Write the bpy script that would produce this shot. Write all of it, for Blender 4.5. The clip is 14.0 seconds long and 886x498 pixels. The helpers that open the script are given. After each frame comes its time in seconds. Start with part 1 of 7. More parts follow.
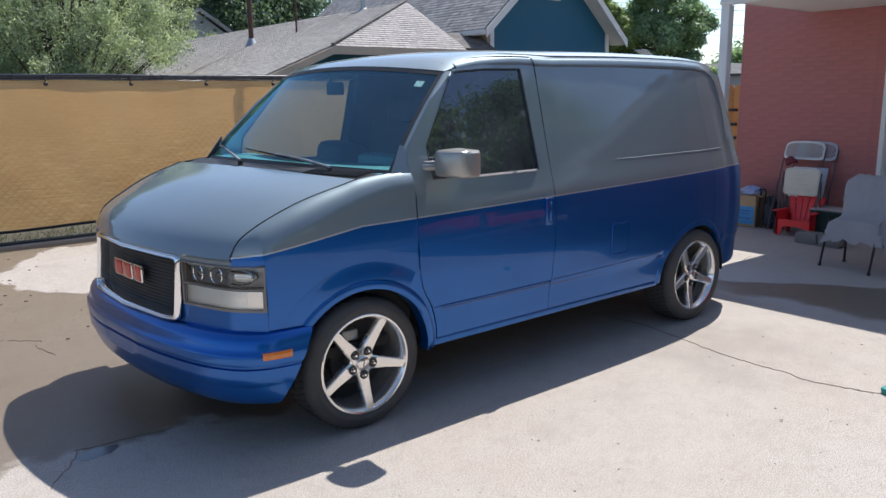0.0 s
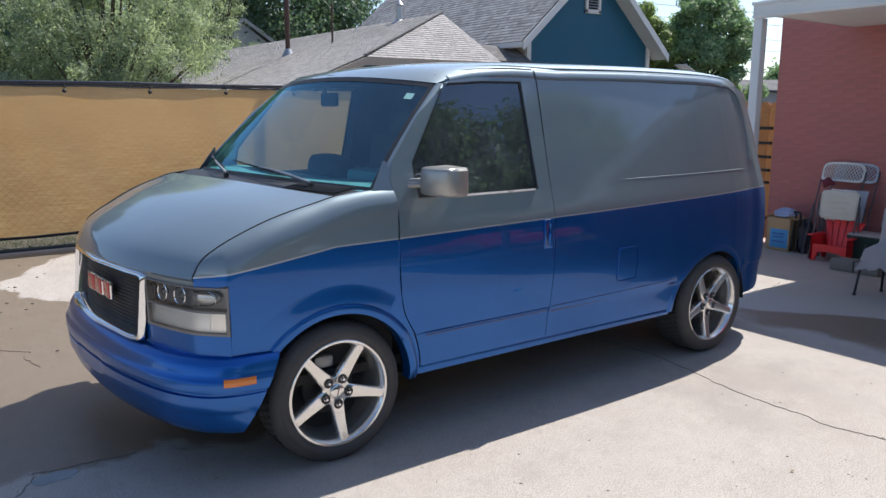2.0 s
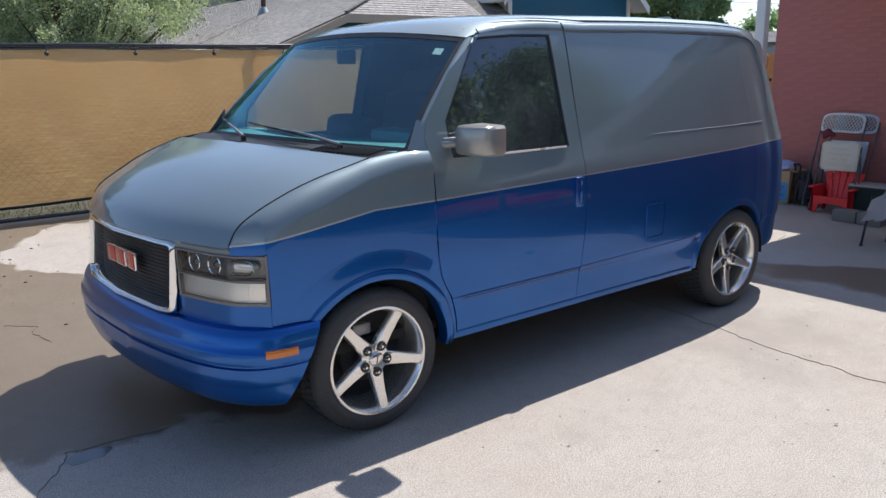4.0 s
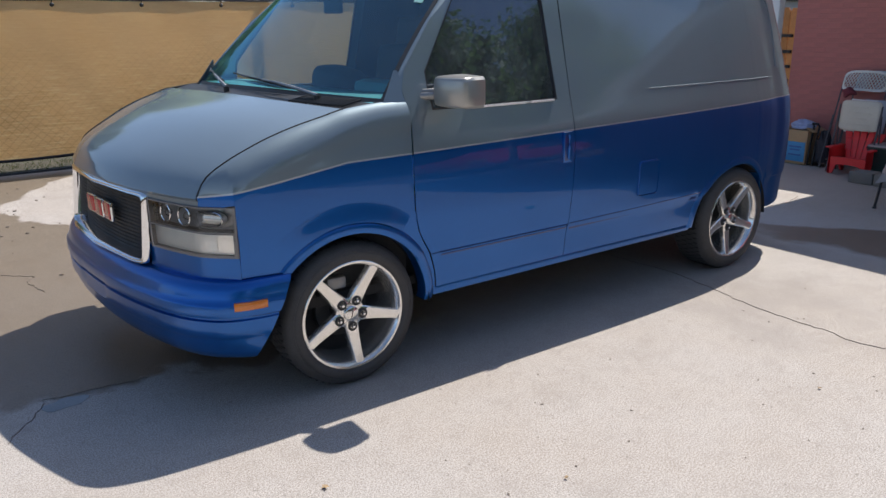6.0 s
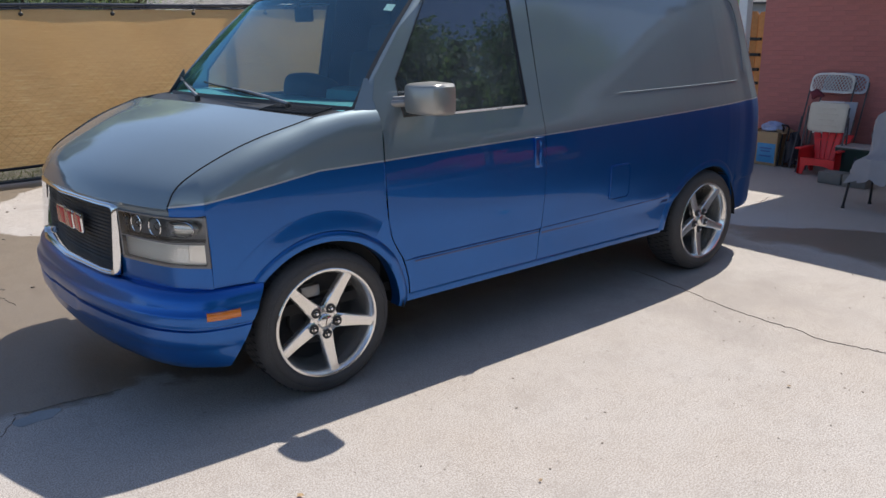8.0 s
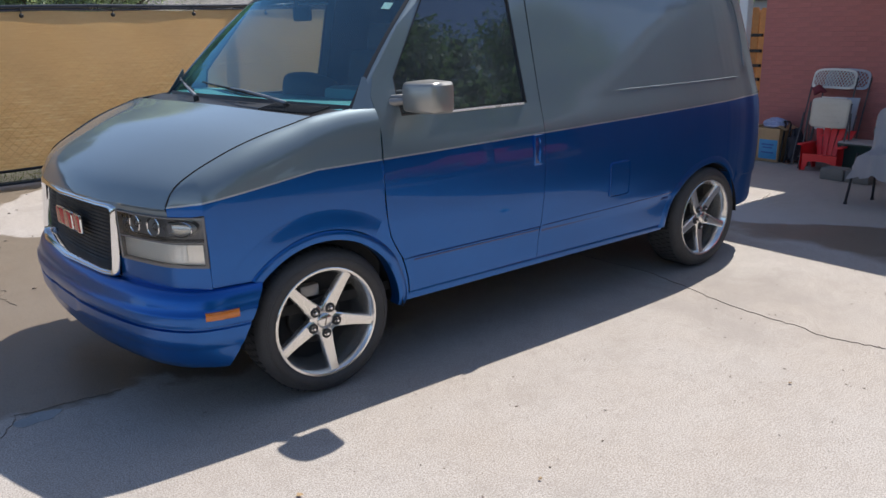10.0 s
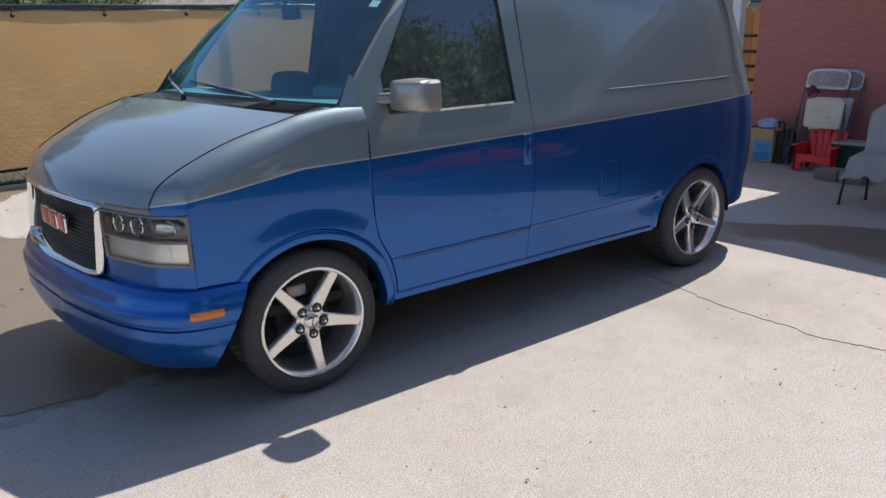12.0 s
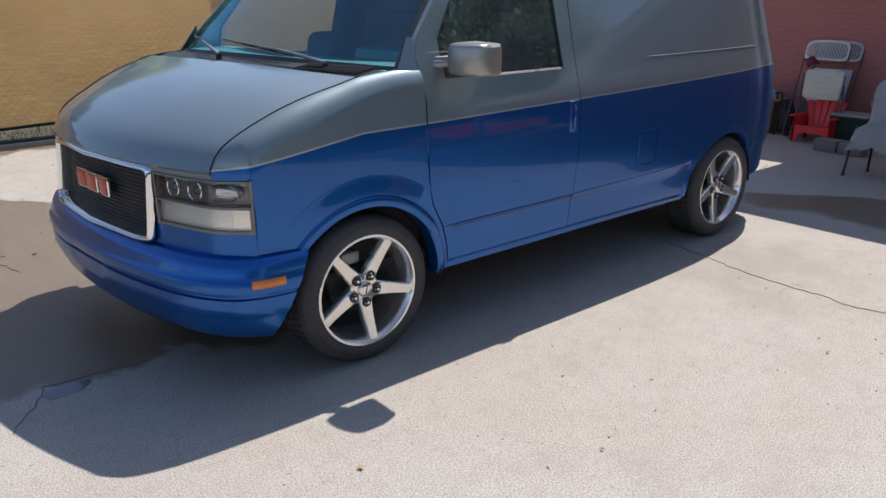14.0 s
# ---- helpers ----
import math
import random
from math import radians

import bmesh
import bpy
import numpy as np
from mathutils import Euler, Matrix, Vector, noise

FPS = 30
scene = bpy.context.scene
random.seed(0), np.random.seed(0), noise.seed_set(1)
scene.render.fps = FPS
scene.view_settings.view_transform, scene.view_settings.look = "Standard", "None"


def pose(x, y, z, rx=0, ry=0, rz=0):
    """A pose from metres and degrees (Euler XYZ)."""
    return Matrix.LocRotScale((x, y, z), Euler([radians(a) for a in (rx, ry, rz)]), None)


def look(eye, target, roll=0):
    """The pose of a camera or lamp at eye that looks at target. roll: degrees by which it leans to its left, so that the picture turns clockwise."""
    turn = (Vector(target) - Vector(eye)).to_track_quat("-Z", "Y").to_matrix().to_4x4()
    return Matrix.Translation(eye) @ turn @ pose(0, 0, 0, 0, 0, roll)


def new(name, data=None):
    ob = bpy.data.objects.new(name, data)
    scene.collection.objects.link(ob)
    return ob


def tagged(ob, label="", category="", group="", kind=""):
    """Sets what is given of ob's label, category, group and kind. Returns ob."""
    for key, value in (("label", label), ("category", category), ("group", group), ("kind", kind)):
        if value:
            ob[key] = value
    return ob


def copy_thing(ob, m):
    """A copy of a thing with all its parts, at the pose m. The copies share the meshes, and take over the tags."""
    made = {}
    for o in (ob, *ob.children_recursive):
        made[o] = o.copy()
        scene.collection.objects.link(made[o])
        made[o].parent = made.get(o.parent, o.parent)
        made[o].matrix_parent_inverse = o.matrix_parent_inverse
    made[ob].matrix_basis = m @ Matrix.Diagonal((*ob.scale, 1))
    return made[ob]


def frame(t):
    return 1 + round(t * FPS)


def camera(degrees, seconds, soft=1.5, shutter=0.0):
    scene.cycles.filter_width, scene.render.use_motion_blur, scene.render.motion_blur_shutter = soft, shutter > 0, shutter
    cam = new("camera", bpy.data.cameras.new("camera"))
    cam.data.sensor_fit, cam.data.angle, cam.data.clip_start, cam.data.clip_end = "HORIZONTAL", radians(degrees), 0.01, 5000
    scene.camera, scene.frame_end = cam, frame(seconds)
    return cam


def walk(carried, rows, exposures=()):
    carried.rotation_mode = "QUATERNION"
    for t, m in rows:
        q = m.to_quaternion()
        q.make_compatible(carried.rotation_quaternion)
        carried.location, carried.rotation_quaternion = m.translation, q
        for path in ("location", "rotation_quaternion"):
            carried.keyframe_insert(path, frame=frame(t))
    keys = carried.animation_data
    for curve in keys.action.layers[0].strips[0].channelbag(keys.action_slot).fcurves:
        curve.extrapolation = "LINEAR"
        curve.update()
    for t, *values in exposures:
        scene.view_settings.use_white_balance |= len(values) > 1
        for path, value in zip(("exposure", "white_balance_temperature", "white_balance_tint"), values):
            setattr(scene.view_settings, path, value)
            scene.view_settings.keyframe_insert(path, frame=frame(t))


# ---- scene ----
cam = camera(60.5, 14.0)
PATH = [
    (0, (-1.926, -3.959, 1.621), (-0.696, -2.431, 1.227), -0.8),
    (0.5, (-1.814, -3.937, 1.618), (-0.594, -2.399, 1.236), -0.6),
    (1, (-1.675, -3.93, 1.628), (-0.468, -2.379, 1.258), -0.5),
    (1.5, (-1.583, -3.943, 1.624), (-0.402, -2.371, 1.26), -0.1),
    (2, (-1.559, -3.924, 1.626), (-0.409, -2.328, 1.263), 0.1),
    (2.5, (-1.611, -3.846, 1.628), (-0.473, -2.242, 1.267), 0.1),
    (3, (-1.699, -3.737, 1.638), (-0.545, -2.147, 1.265), -0.1),
    (3.5, (-1.74, -3.674, 1.628), (-0.559, -2.115, 1.213), -0.6),
    (4, (-1.725, -3.666, 1.617), (-0.537, -2.126, 1.15), -0.9),
    (4.2, (-1.7, -3.684, 1.616), (-0.521, -2.146, 1.12), -1.0),
    (6.3, (-1.505, -3.768, 1.576), (-0.39, -2.207, 1.007), -0.6),
    (6.5, (-1.501, -3.777, 1.58), (-0.383, -2.219, 1.011), -0.7),
    (7, (-1.506, -3.784, 1.585), (-0.376, -2.234, 1.02), -0.8),
    (7.5, (-1.511, -3.785, 1.583), (-0.365, -2.245, 1.024), -1.0),
    (8, (-1.503, -3.787, 1.588), (-0.342, -2.257, 1.031), -1.1),
    (10.5, (-1.469, -3.799, 1.58), (-0.317, -2.263, 1.021), -1.6),
    (11, (-1.442, -3.802, 1.572), (-0.285, -2.268, 1.016), -1.6),
    (11.5, (-1.424, -3.8, 1.574), (-0.26, -2.27, 1.021), -1.7),
    (12, (-1.437, -3.801, 1.567), (-0.277, -2.269, 1.011), -1.5),
    (12.5, (-1.462, -3.771, 1.57), (-0.307, -2.241, 1.001), -0.9),
    (13, (-1.548, -3.67, 1.56), (-0.38, -2.158, 0.97), -0.4),
    (13.5, (-1.662, -3.566, 1.566), (-0.463, -2.09, 0.947), -0.1),
    (14, (-1.725, -3.508, 1.566), (-0.508, -2.057, 0.924), -0.2),
]
walk(cam, [(t, look(eye, target, roll)) for t, eye, target, roll in PATH], [(0.0, 0.60, 6300, 10), (1.0, 0.64, 6300, 10), (3.2, 0.64, 6300, 10), (4.2, 0.53, 6300, 10), (6.3, 0.47, 6400, 10), (12.0, 0.47, 6400, 10), (14.0, 0.41, 6400, 10)])

# ---------------------------------------------------------------- light
SUN_DIR = Vector((0.65, 0.222, 1.0)).normalized()
world = bpy.data.worlds.new("sky")
scene.world = world
world.use_nodes = True
wn, wl = world.node_tree.nodes, world.node_tree.links
sky = wn.new("ShaderNodeTexSky")
sky.sky_type = "NISHITA"
sky.sun_disc = False
sky.sun_elevation = math.asin(SUN_DIR.z)
sky.sun_rotation = math.atan2(SUN_DIR.x, SUN_DIR.y)
sky.altitude = 1500
sky.air_density, sky.dust_density, sky.ozone_density = 1.0, 2.2, 1.0
wl.new(sky.outputs["Color"], wn["Background"].inputs["Color"])
wn["Background"].inputs["Strength"].default_value = 0.118
sun_data = bpy.data.lights.new("sun", "SUN")
sun_data.energy, sun_data.angle, sun_data.color = 3.9, radians(0.55), (1.0, 0.95, 0.88)
sun = new("sun", sun_data)
sun.matrix_world = look((0, 0, 30), Vector((0, 0, 30)) - SUN_DIR)


# ---------------------------------------------------------------- materials
def tree_of(name):
    m = bpy.data.materials.new(name)
    m.use_nodes = True
    return m, m.node_tree.nodes, m.node_tree.links


def node(nt, kind, **values):
    n = nt.new(kind)
    for key, value in values.items():
        if key in n.inputs:
            n.inputs[key].default_value = value
    return n


def noise_tex(ns, ls, scale, detail=4.0, rough=0.55, coord="Object"):
    tc = ns.new("ShaderNodeTexCoord")
    t = node(ns, "ShaderNodeTexNoise", Scale=scale, Detail=detail, Roughness=rough)
    ls.new(tc.outputs[coord], t.inputs["Vector"])
    return t.outputs["Fac"]


def span(ns, ls, value, a, b, c, d):
    n = node(ns, "ShaderNodeMapRange")
    for k, v in zip((1, 2, 3, 4), (a, b, c, d)):
        n.inputs[k].default_value = v
    ls.new(value, n.inputs[0])
    return n.outputs[0]


def mixed(ns, ls, fac, a, b, mode="MIX"):
    n = ns.new("ShaderNodeMix")
    n.data_type, n.blend_type = "RGBA", mode
    for socket, v in ((n.inputs[0], fac), (n.inputs[6], a), (n.inputs[7], b)):
        if hasattr(v, "is_output"):
            ls.new(v, socket)
        else:
            socket.default_value = v if isinstance(v, float) else (*v, 1.0)
    return n.outputs[2]


def maths(ns, ls, op, a, b=0.0, c=0.0):
    n = ns.new("ShaderNodeMath")
    n.operation = op
    for socket, v in zip(n.inputs, (a, b, c)):
        if hasattr(v, "is_output"):
            ls.new(v, socket)
        else:
            socket.default_value = v
    return n.outputs[0]


def bumped(ns, ls, bsdf, height, strength, distance=0.01):
    b = node(ns, "ShaderNodeBump", Strength=strength, Distance=distance)
    ls.new(height, b.inputs["Height"])
    ls.new(b.outputs["Normal"], bsdf.inputs["Normal"])


def plain(name, color, rough=0.5, metal=0.0, var=0.25, big=1.5, fine=60.0, bump=0.15, coat=0.0, each=0.0, depth=0.003):
    """A surface with broad stains and fine grain; each: how far pieces differ from one another."""
    m, ns, ls = tree_of(name)
    p = ns["Principled BSDF"]
    dark = tuple(c * (1 - var) for c in color)
    light = tuple(min(1.0, c * (1 + var * 0.8)) for c in color)
    broad, grain = noise_tex(ns, ls, big, 5), noise_tex(ns, ls, fine, 3)
    col = mixed(ns, ls, span(ns, ls, broad, 0.3, 0.7, 0, 1), dark, light)
    col = mixed(ns, ls, 0.35, col, mixed(ns, ls, span(ns, ls, grain, 0.35, 0.65, 0, 1), dark, light))
    if each:
        info = ns.new("ShaderNodeObjectInfo")
        hsv = ns.new("ShaderNodeHueSaturation")
        ls.new(span(ns, ls, info.outputs["Random"], 0, 1, 1 - each, 1 + each), hsv.inputs["Value"])
        ls.new(col, hsv.inputs["Color"])
        col = hsv.outputs["Color"]
    ls.new(col, p.inputs["Base Color"])
    ls.new(span(ns, ls, broad, 0.3, 0.7, rough * 0.85, min(1, rough * 1.15)), p.inputs["Roughness"])
    p.inputs["Metallic"].default_value = metal
    p.inputs["Coat Weight"].default_value = coat
    if bump:
        bumped(ns, ls, p, grain, bump, depth)
    return m


def glass(name, tint, gloss=(1.0, 1.0, 1.0), ior=1.52, dirt=0.03):
    m, ns, ls = tree_of(name)
    ns.remove(ns["Principled BSDF"])
    clear = node(ns, "ShaderNodeBsdfTransparent", Color=(*tint, 1))
    shine = node(ns, "ShaderNodeBsdfGlossy", Roughness=0.015, Color=(*gloss, 1))
    fres = node(ns, "ShaderNodeFresnel", IOR=ior)
    mix = ns.new("ShaderNodeMixShader")
    ls.new(fres.outputs[0], mix.inputs[0])
    film = ns.new("ShaderNodeMixShader")
    dust = node(ns, "ShaderNodeBsdfDiffuse", Color=(0.45, 0.5, 0.55, 1))
    ls.new(span(ns, ls, noise_tex(ns, ls, 9, 4), 0.3, 0.7, dirt * 0.7, dirt * 1.3), film.inputs[0])
    ls.new(clear.outputs[0], film.inputs[1])
    ls.new(dust.outputs[0], film.inputs[2])
    ls.new(film.outputs[0], mix.inputs[1])
    ls.new(shine.outputs[0], mix.inputs[2])
    ls.new(mix.outputs[0], ns["Material Output"].inputs["Surface"])
    return m


def van_paint(two_tone=True):
    """Satin grey above the belt line, metallic blue below it, a pale pinstripe between."""
    m, ns, ls = tree_of("two_tone_paint" if two_tone else "grey_paint")
    p = ns["Principled BSDF"]
    tc, sep = ns.new("ShaderNodeTexCoord"), ns.new("ShaderNodeSeparateXYZ")
    ls.new(tc.outputs["Object"], sep.inputs[0])
    x, z = sep.outputs["X"], sep.outputs["Z"]
    line = maths(ns, ls, "ADD", span(ns, ls, x, -0.65, 0.0, 0.925, 1.024), 0.0)
    line = maths(ns, ls, "ADD", line, span(ns, ls, x, 0.0, 3.5, 0.0, 0.064))
    above = maths(ns, ls, "SUBTRACT", z, line)
    fac = span(ns, ls, above, -0.0005, 0.0005, 0 if two_tone else 1, 1)
    grain, broad = noise_tex(ns, ls, 900, 2), noise_tex(ns, ls, 2.2, 4)
    grey = mixed(ns, ls, span(ns, ls, broad, 0.3, 0.7, 0, 1), (0.205, 0.258, 0.288), (0.216, 0.272, 0.303))
    blue = mixed(ns, ls, span(ns, ls, broad, 0.3, 0.7, 0, 1), (0.003, 0.108, 0.405), (0.004, 0.119, 0.44))
    flake = span(ns, ls, grain, 0.4, 0.6, 0.88, 1.12)
    col = mixed(ns, ls, fac, blue, grey)
    col = mixed(ns, ls, 1.0, col, mixed(ns, ls, flake, (0, 0, 0), (1, 1, 1)), "MULTIPLY")
    stripe = maths(ns, ls, "LESS_THAN", maths(ns, ls, "ABSOLUTE", above), 0.0036)
    if two_tone:
        col = mixed(ns, ls, stripe, col, (0.50, 0.52, 0.53))
    ls.new(col, p.inputs["Base Color"])
    ls.new(span(ns, ls, fac, 0, 1, 0.31, 0.60), p.inputs["Roughness"])
    ls.new(span(ns, ls, fac, 0, 1, 0.70, 0.78), p.inputs["Metallic"])
    p.inputs["Coat IOR"].default_value = 1.75
    ls.new(span(ns, ls, fac, 0, 1, 0.36, 0.95), p.inputs["Coat Weight"])
    ls.new(span(ns, ls, fac, 0, 1, 0.02, 0.05), p.inputs["Coat Roughness"])
    return m


def concrete():
    """Weathered driveway: sandy grain, pits, wet brown stains, dry pale patches, painted patio shade."""
    m, ns, ls = tree_of("driveway_concrete")
    p = ns["Principled BSDF"]
    tc, sep = ns.new("ShaderNodeTexCoord"), ns.new("ShaderNodeSeparateXYZ")
    ls.new(tc.outputs["Object"], sep.inputs[0])
    x, y = sep.outputs["X"], sep.outputs["Y"]
    broad, mid = noise_tex(ns, ls, 0.55, 6, 0.6), noise_tex(ns, ls, 3.0, 6, 0.65)
    grain, pits = noise_tex(ns, ls, 150, 5, 0.9), noise_tex(ns, ls, 42, 2, 0.5)
    col = mixed(ns, ls, span(ns, ls, mid, 0.3, 0.7, 0, 1), (0.39, 0.338, 0.292), (0.48, 0.428, 0.38))
    col = mixed(ns, ls, span(ns, ls, broad, 0.42, 0.64, 0, 0.8), col, (0.40, 0.318, 0.242))
    col = mixed(ns, ls, span(ns, ls, grain, 0.44, 0.56, 0, 1), mixed(ns, ls, 0.66, col, (0.18, 0.155, 0.135)), mixed(ns, ls, 0.44, col, (0.76, 0.71, 0.66)))
    fleck = noise_tex(ns, ls, 11, 6, 0.75)
    col = mixed(ns, ls, span(ns, ls, fleck, 0.5, 0.68, 0, 0.35), col, (0.28, 0.24, 0.205))
    # worn scuffs, and an old oily stain beside the rear wheel
    scuff = noise_tex(ns, ls, 1.7, 7, 0.7)
    col = mixed(ns, ls, span(ns, ls, scuff, 0.54, 0.70, 0, 0.4), col, (0.30, 0.255, 0.215))
    ox, oy = maths(ns, ls, "MULTIPLY", maths(ns, ls, "SUBTRACT", x, 2.45), 0.8), maths(ns, ls, "SUBTRACT", y, -1.5)
    oil = maths(ns, ls, "SQRT", maths(ns, ls, "ADD", maths(ns, ls, "MULTIPLY", ox, ox), maths(ns, ls, "MULTIPLY", oy, oy)))
    oil = maths(ns, ls, "ADD", oil, span(ns, ls, noise_tex(ns, ls, 2.3, 6, 0.65), 0.3, 0.7, -0.35, 0.35))
    col = mixed(ns, ls, span(ns, ls, oil, 0.15, 0.62, 0.45, 0), col, (0.27, 0.235, 0.21))
    spots = span(ns, ls, pits, 0.27, 0.31, 0.7, 0.0)
    col = mixed(ns, ls, spots, col, (0.16, 0.14, 0.12))
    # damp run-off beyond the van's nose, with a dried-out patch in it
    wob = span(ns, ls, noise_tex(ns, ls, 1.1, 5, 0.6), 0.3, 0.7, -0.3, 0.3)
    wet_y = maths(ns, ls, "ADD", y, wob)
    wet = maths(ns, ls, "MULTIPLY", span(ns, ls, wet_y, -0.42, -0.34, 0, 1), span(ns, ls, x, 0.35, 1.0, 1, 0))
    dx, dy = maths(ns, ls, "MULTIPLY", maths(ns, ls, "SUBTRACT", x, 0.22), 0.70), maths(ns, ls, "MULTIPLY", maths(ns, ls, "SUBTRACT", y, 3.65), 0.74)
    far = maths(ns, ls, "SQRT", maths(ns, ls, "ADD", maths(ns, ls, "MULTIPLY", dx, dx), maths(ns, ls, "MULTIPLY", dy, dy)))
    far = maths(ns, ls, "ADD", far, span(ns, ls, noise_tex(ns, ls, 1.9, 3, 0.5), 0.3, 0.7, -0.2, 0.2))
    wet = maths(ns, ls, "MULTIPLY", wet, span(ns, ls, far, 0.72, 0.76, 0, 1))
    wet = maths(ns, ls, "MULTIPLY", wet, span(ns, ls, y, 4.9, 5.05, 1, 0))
    # damp by the covered patio, with the roof's shade painted into its colour
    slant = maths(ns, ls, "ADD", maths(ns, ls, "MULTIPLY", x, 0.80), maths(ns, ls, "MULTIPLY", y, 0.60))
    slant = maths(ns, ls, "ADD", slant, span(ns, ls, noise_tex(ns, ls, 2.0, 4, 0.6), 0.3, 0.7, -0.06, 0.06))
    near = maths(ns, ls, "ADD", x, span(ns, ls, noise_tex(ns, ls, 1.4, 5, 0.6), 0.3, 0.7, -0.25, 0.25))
    patio_damp_shade = maths(ns, ls, "MULTIPLY", span(ns, ls, slant, 2.95, 3.0, 1.0, 0), span(ns, ls, near, 3.75, 3.95, 0, 1))
    damp_and_shade = maths(ns, ls, "MAXIMUM", maths(ns, ls, "MULTIPLY", wet, 0.95), patio_damp_shade)
    col = mixed(ns, ls, damp_and_shade, col, mixed(ns, ls, 1.0, col, (0.45, 0.405, 0.34), "MULTIPLY"))
    ls.new(col, p.inputs["Base Color"])
    ls.new(span(ns, ls, damp_and_shade, 0, 1, 0.85, 0.42), p.inputs["Roughness"])
    add = maths(ns, ls, "ADD", maths(ns, ls, "MULTIPLY", grain, 0.5), span(ns, ls, pits, 0.27, 0.32, 0, 0.7))
    bumped(ns, ls, p, add, 0.26, 0.003)
    return m


def screen_cloth():
    """Tan windscreen fabric over chain link: the wire's diamonds press through, light comes through."""
    m, ns, ls = tree_of("tan_screen_fabric")
    p, out = ns["Principled BSDF"], ns["Material Output"]
    tc, sep = ns.new("ShaderNodeTexCoord"), ns.new("ShaderNodeSeparateXYZ")
    ls.new(tc.outputs["Object"], sep.inputs[0])
    x, z = sep.outputs["X"], sep.outputs["Z"]
    wires = []
    for s in (1, -1):
        d = maths(ns, ls, "ADD", x, maths(ns, ls, "MULTIPLY", z, float(s)))
        w = maths(ns, ls, "PINGPONG", maths(ns, ls, "MULTIPLY", d, 11.0), 0.5)
        wires.append(span(ns, ls, w, 0.0, 0.09, 1, 0))
    wire = maths(ns, ls, "MAXIMUM", *wires)
    seen = maths(ns, ls, "MULTIPLY", span(ns, ls, noise_tex(ns, ls, 0.8, 3), 0.4, 0.6, 0.2, 0.65), span(ns, ls, z, 0.7, 1.5, 1, 0.06))
    wire = maths(ns, ls, "MULTIPLY", wire, seen)
    broad = noise_tex(ns, ls, 1.2, 5)
    col = mixed(ns, ls, span(ns, ls, broad, 0.3, 0.7, 0, 1), (0.84, 0.64, 0.39), (0.91, 0.71, 0.45))
    col = mixed(ns, ls, maths(ns, ls, "MULTIPLY", wire, 0.9), col, (0.42, 0.29, 0.13))
    tc2 = ns.new("ShaderNodeMapping")
    ls.new(tc.outputs["Object"], tc2.inputs["Vector"])
    tc2.inputs["Scale"].default_value = (1.0, 1.0, 10.0)
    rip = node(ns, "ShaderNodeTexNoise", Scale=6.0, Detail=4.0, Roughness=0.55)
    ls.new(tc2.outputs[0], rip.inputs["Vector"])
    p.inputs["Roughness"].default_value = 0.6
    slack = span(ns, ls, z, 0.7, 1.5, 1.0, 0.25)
    # light on ripple crests and shade in troughs, painted into the colour
    crest_light = maths(ns, ls, "MULTIPLY", span(ns, ls, rip.outputs["Fac"], 0.57, 0.62, 0, 1), slack)
    col = mixed(ns, ls, maths(ns, ls, "MULTIPLY", crest_light, 0.5), col, (1.0, 0.88, 0.62))
    trough_shade = maths(ns, ls, "MULTIPLY", span(ns, ls, rip.outputs["Fac"], 0.40, 0.46, 0.25, 0), slack)
    col = mixed(ns, ls, trough_shade, col, (0.60, 0.43, 0.20))
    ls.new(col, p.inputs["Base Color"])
    bumped(ns, ls, p, maths(ns, ls, "ADD", maths(ns, ls, "MULTIPLY", rip.outputs["Fac"], slack), maths(ns, ls, "MULTIPLY", wire, 0.12)), 0.8, 0.08)
    tr = ns.new("ShaderNodeBsdfTranslucent")
    ls.new(col, tr.inputs["Color"])
    mix = ns.new("ShaderNodeMixShader")
    mix.inputs[0].default_value = 0.72
    ls.new(p.outputs[0], mix.inputs[1])
    ls.new(tr.outputs[0], mix.inputs[2])
    ls.new(mix.outputs[0], out.inputs["Surface"])
    return m


def shingles(name, a, b, along="Y"):
    """Asphalt shingle courses running along one axis, tabs of uneven tone."""
    m, ns, ls = tree_of(name)
    p = ns["Principled BSDF"]
    tc, sep, com = ns.new("ShaderNodeTexCoord"), ns.new("ShaderNodeSeparateXYZ"), ns.new("ShaderNodeCombineXYZ")
    ls.new(tc.outputs["Object"], sep.inputs[0])
    ls.new(sep.outputs[along], com.inputs[0])
    ls.new(maths(ns, ls, "MULTIPLY", sep.outputs["Z"], 2.4), com.inputs[1])
    br = ns.new("ShaderNodeTexBrick")
    for key, v in (("Scale", 1.0), ("Mortar Size", 0.011), ("Brick Width", 0.28), ("Row Height", 0.10), ("Color1", (*a, 1)), ("Color2", (*b, 1)), ("Mortar", (a[0] * 0.35, a[1] * 0.35, a[2] * 0.35, 1))):
        br.inputs[key].default_value = v
    ls.new(com.outputs[0], br.inputs["Vector"])
    grain = noise_tex(ns, ls, 25, 4, 0.7)
    col = mixed(ns, ls, span(ns, ls, grain, 0.3, 0.7, 0, 0.6), br.outputs["Color"], mixed(ns, ls, 0.5, (0, 0, 0), br.outputs["Color"]))
    col = mixed(ns, ls, span(ns, ls, noise_tex(ns, ls, 0.5, 4), 0.35, 0.7, 0, 0.4), col, tuple(c * 0.75 for c in a))
    ls.new(col, p.inputs["Base Color"])
    p.inputs["Roughness"].default_value = 0.92
    bumped(ns, ls, p, br.outputs["Fac"], 0.6, -0.02)
    return m


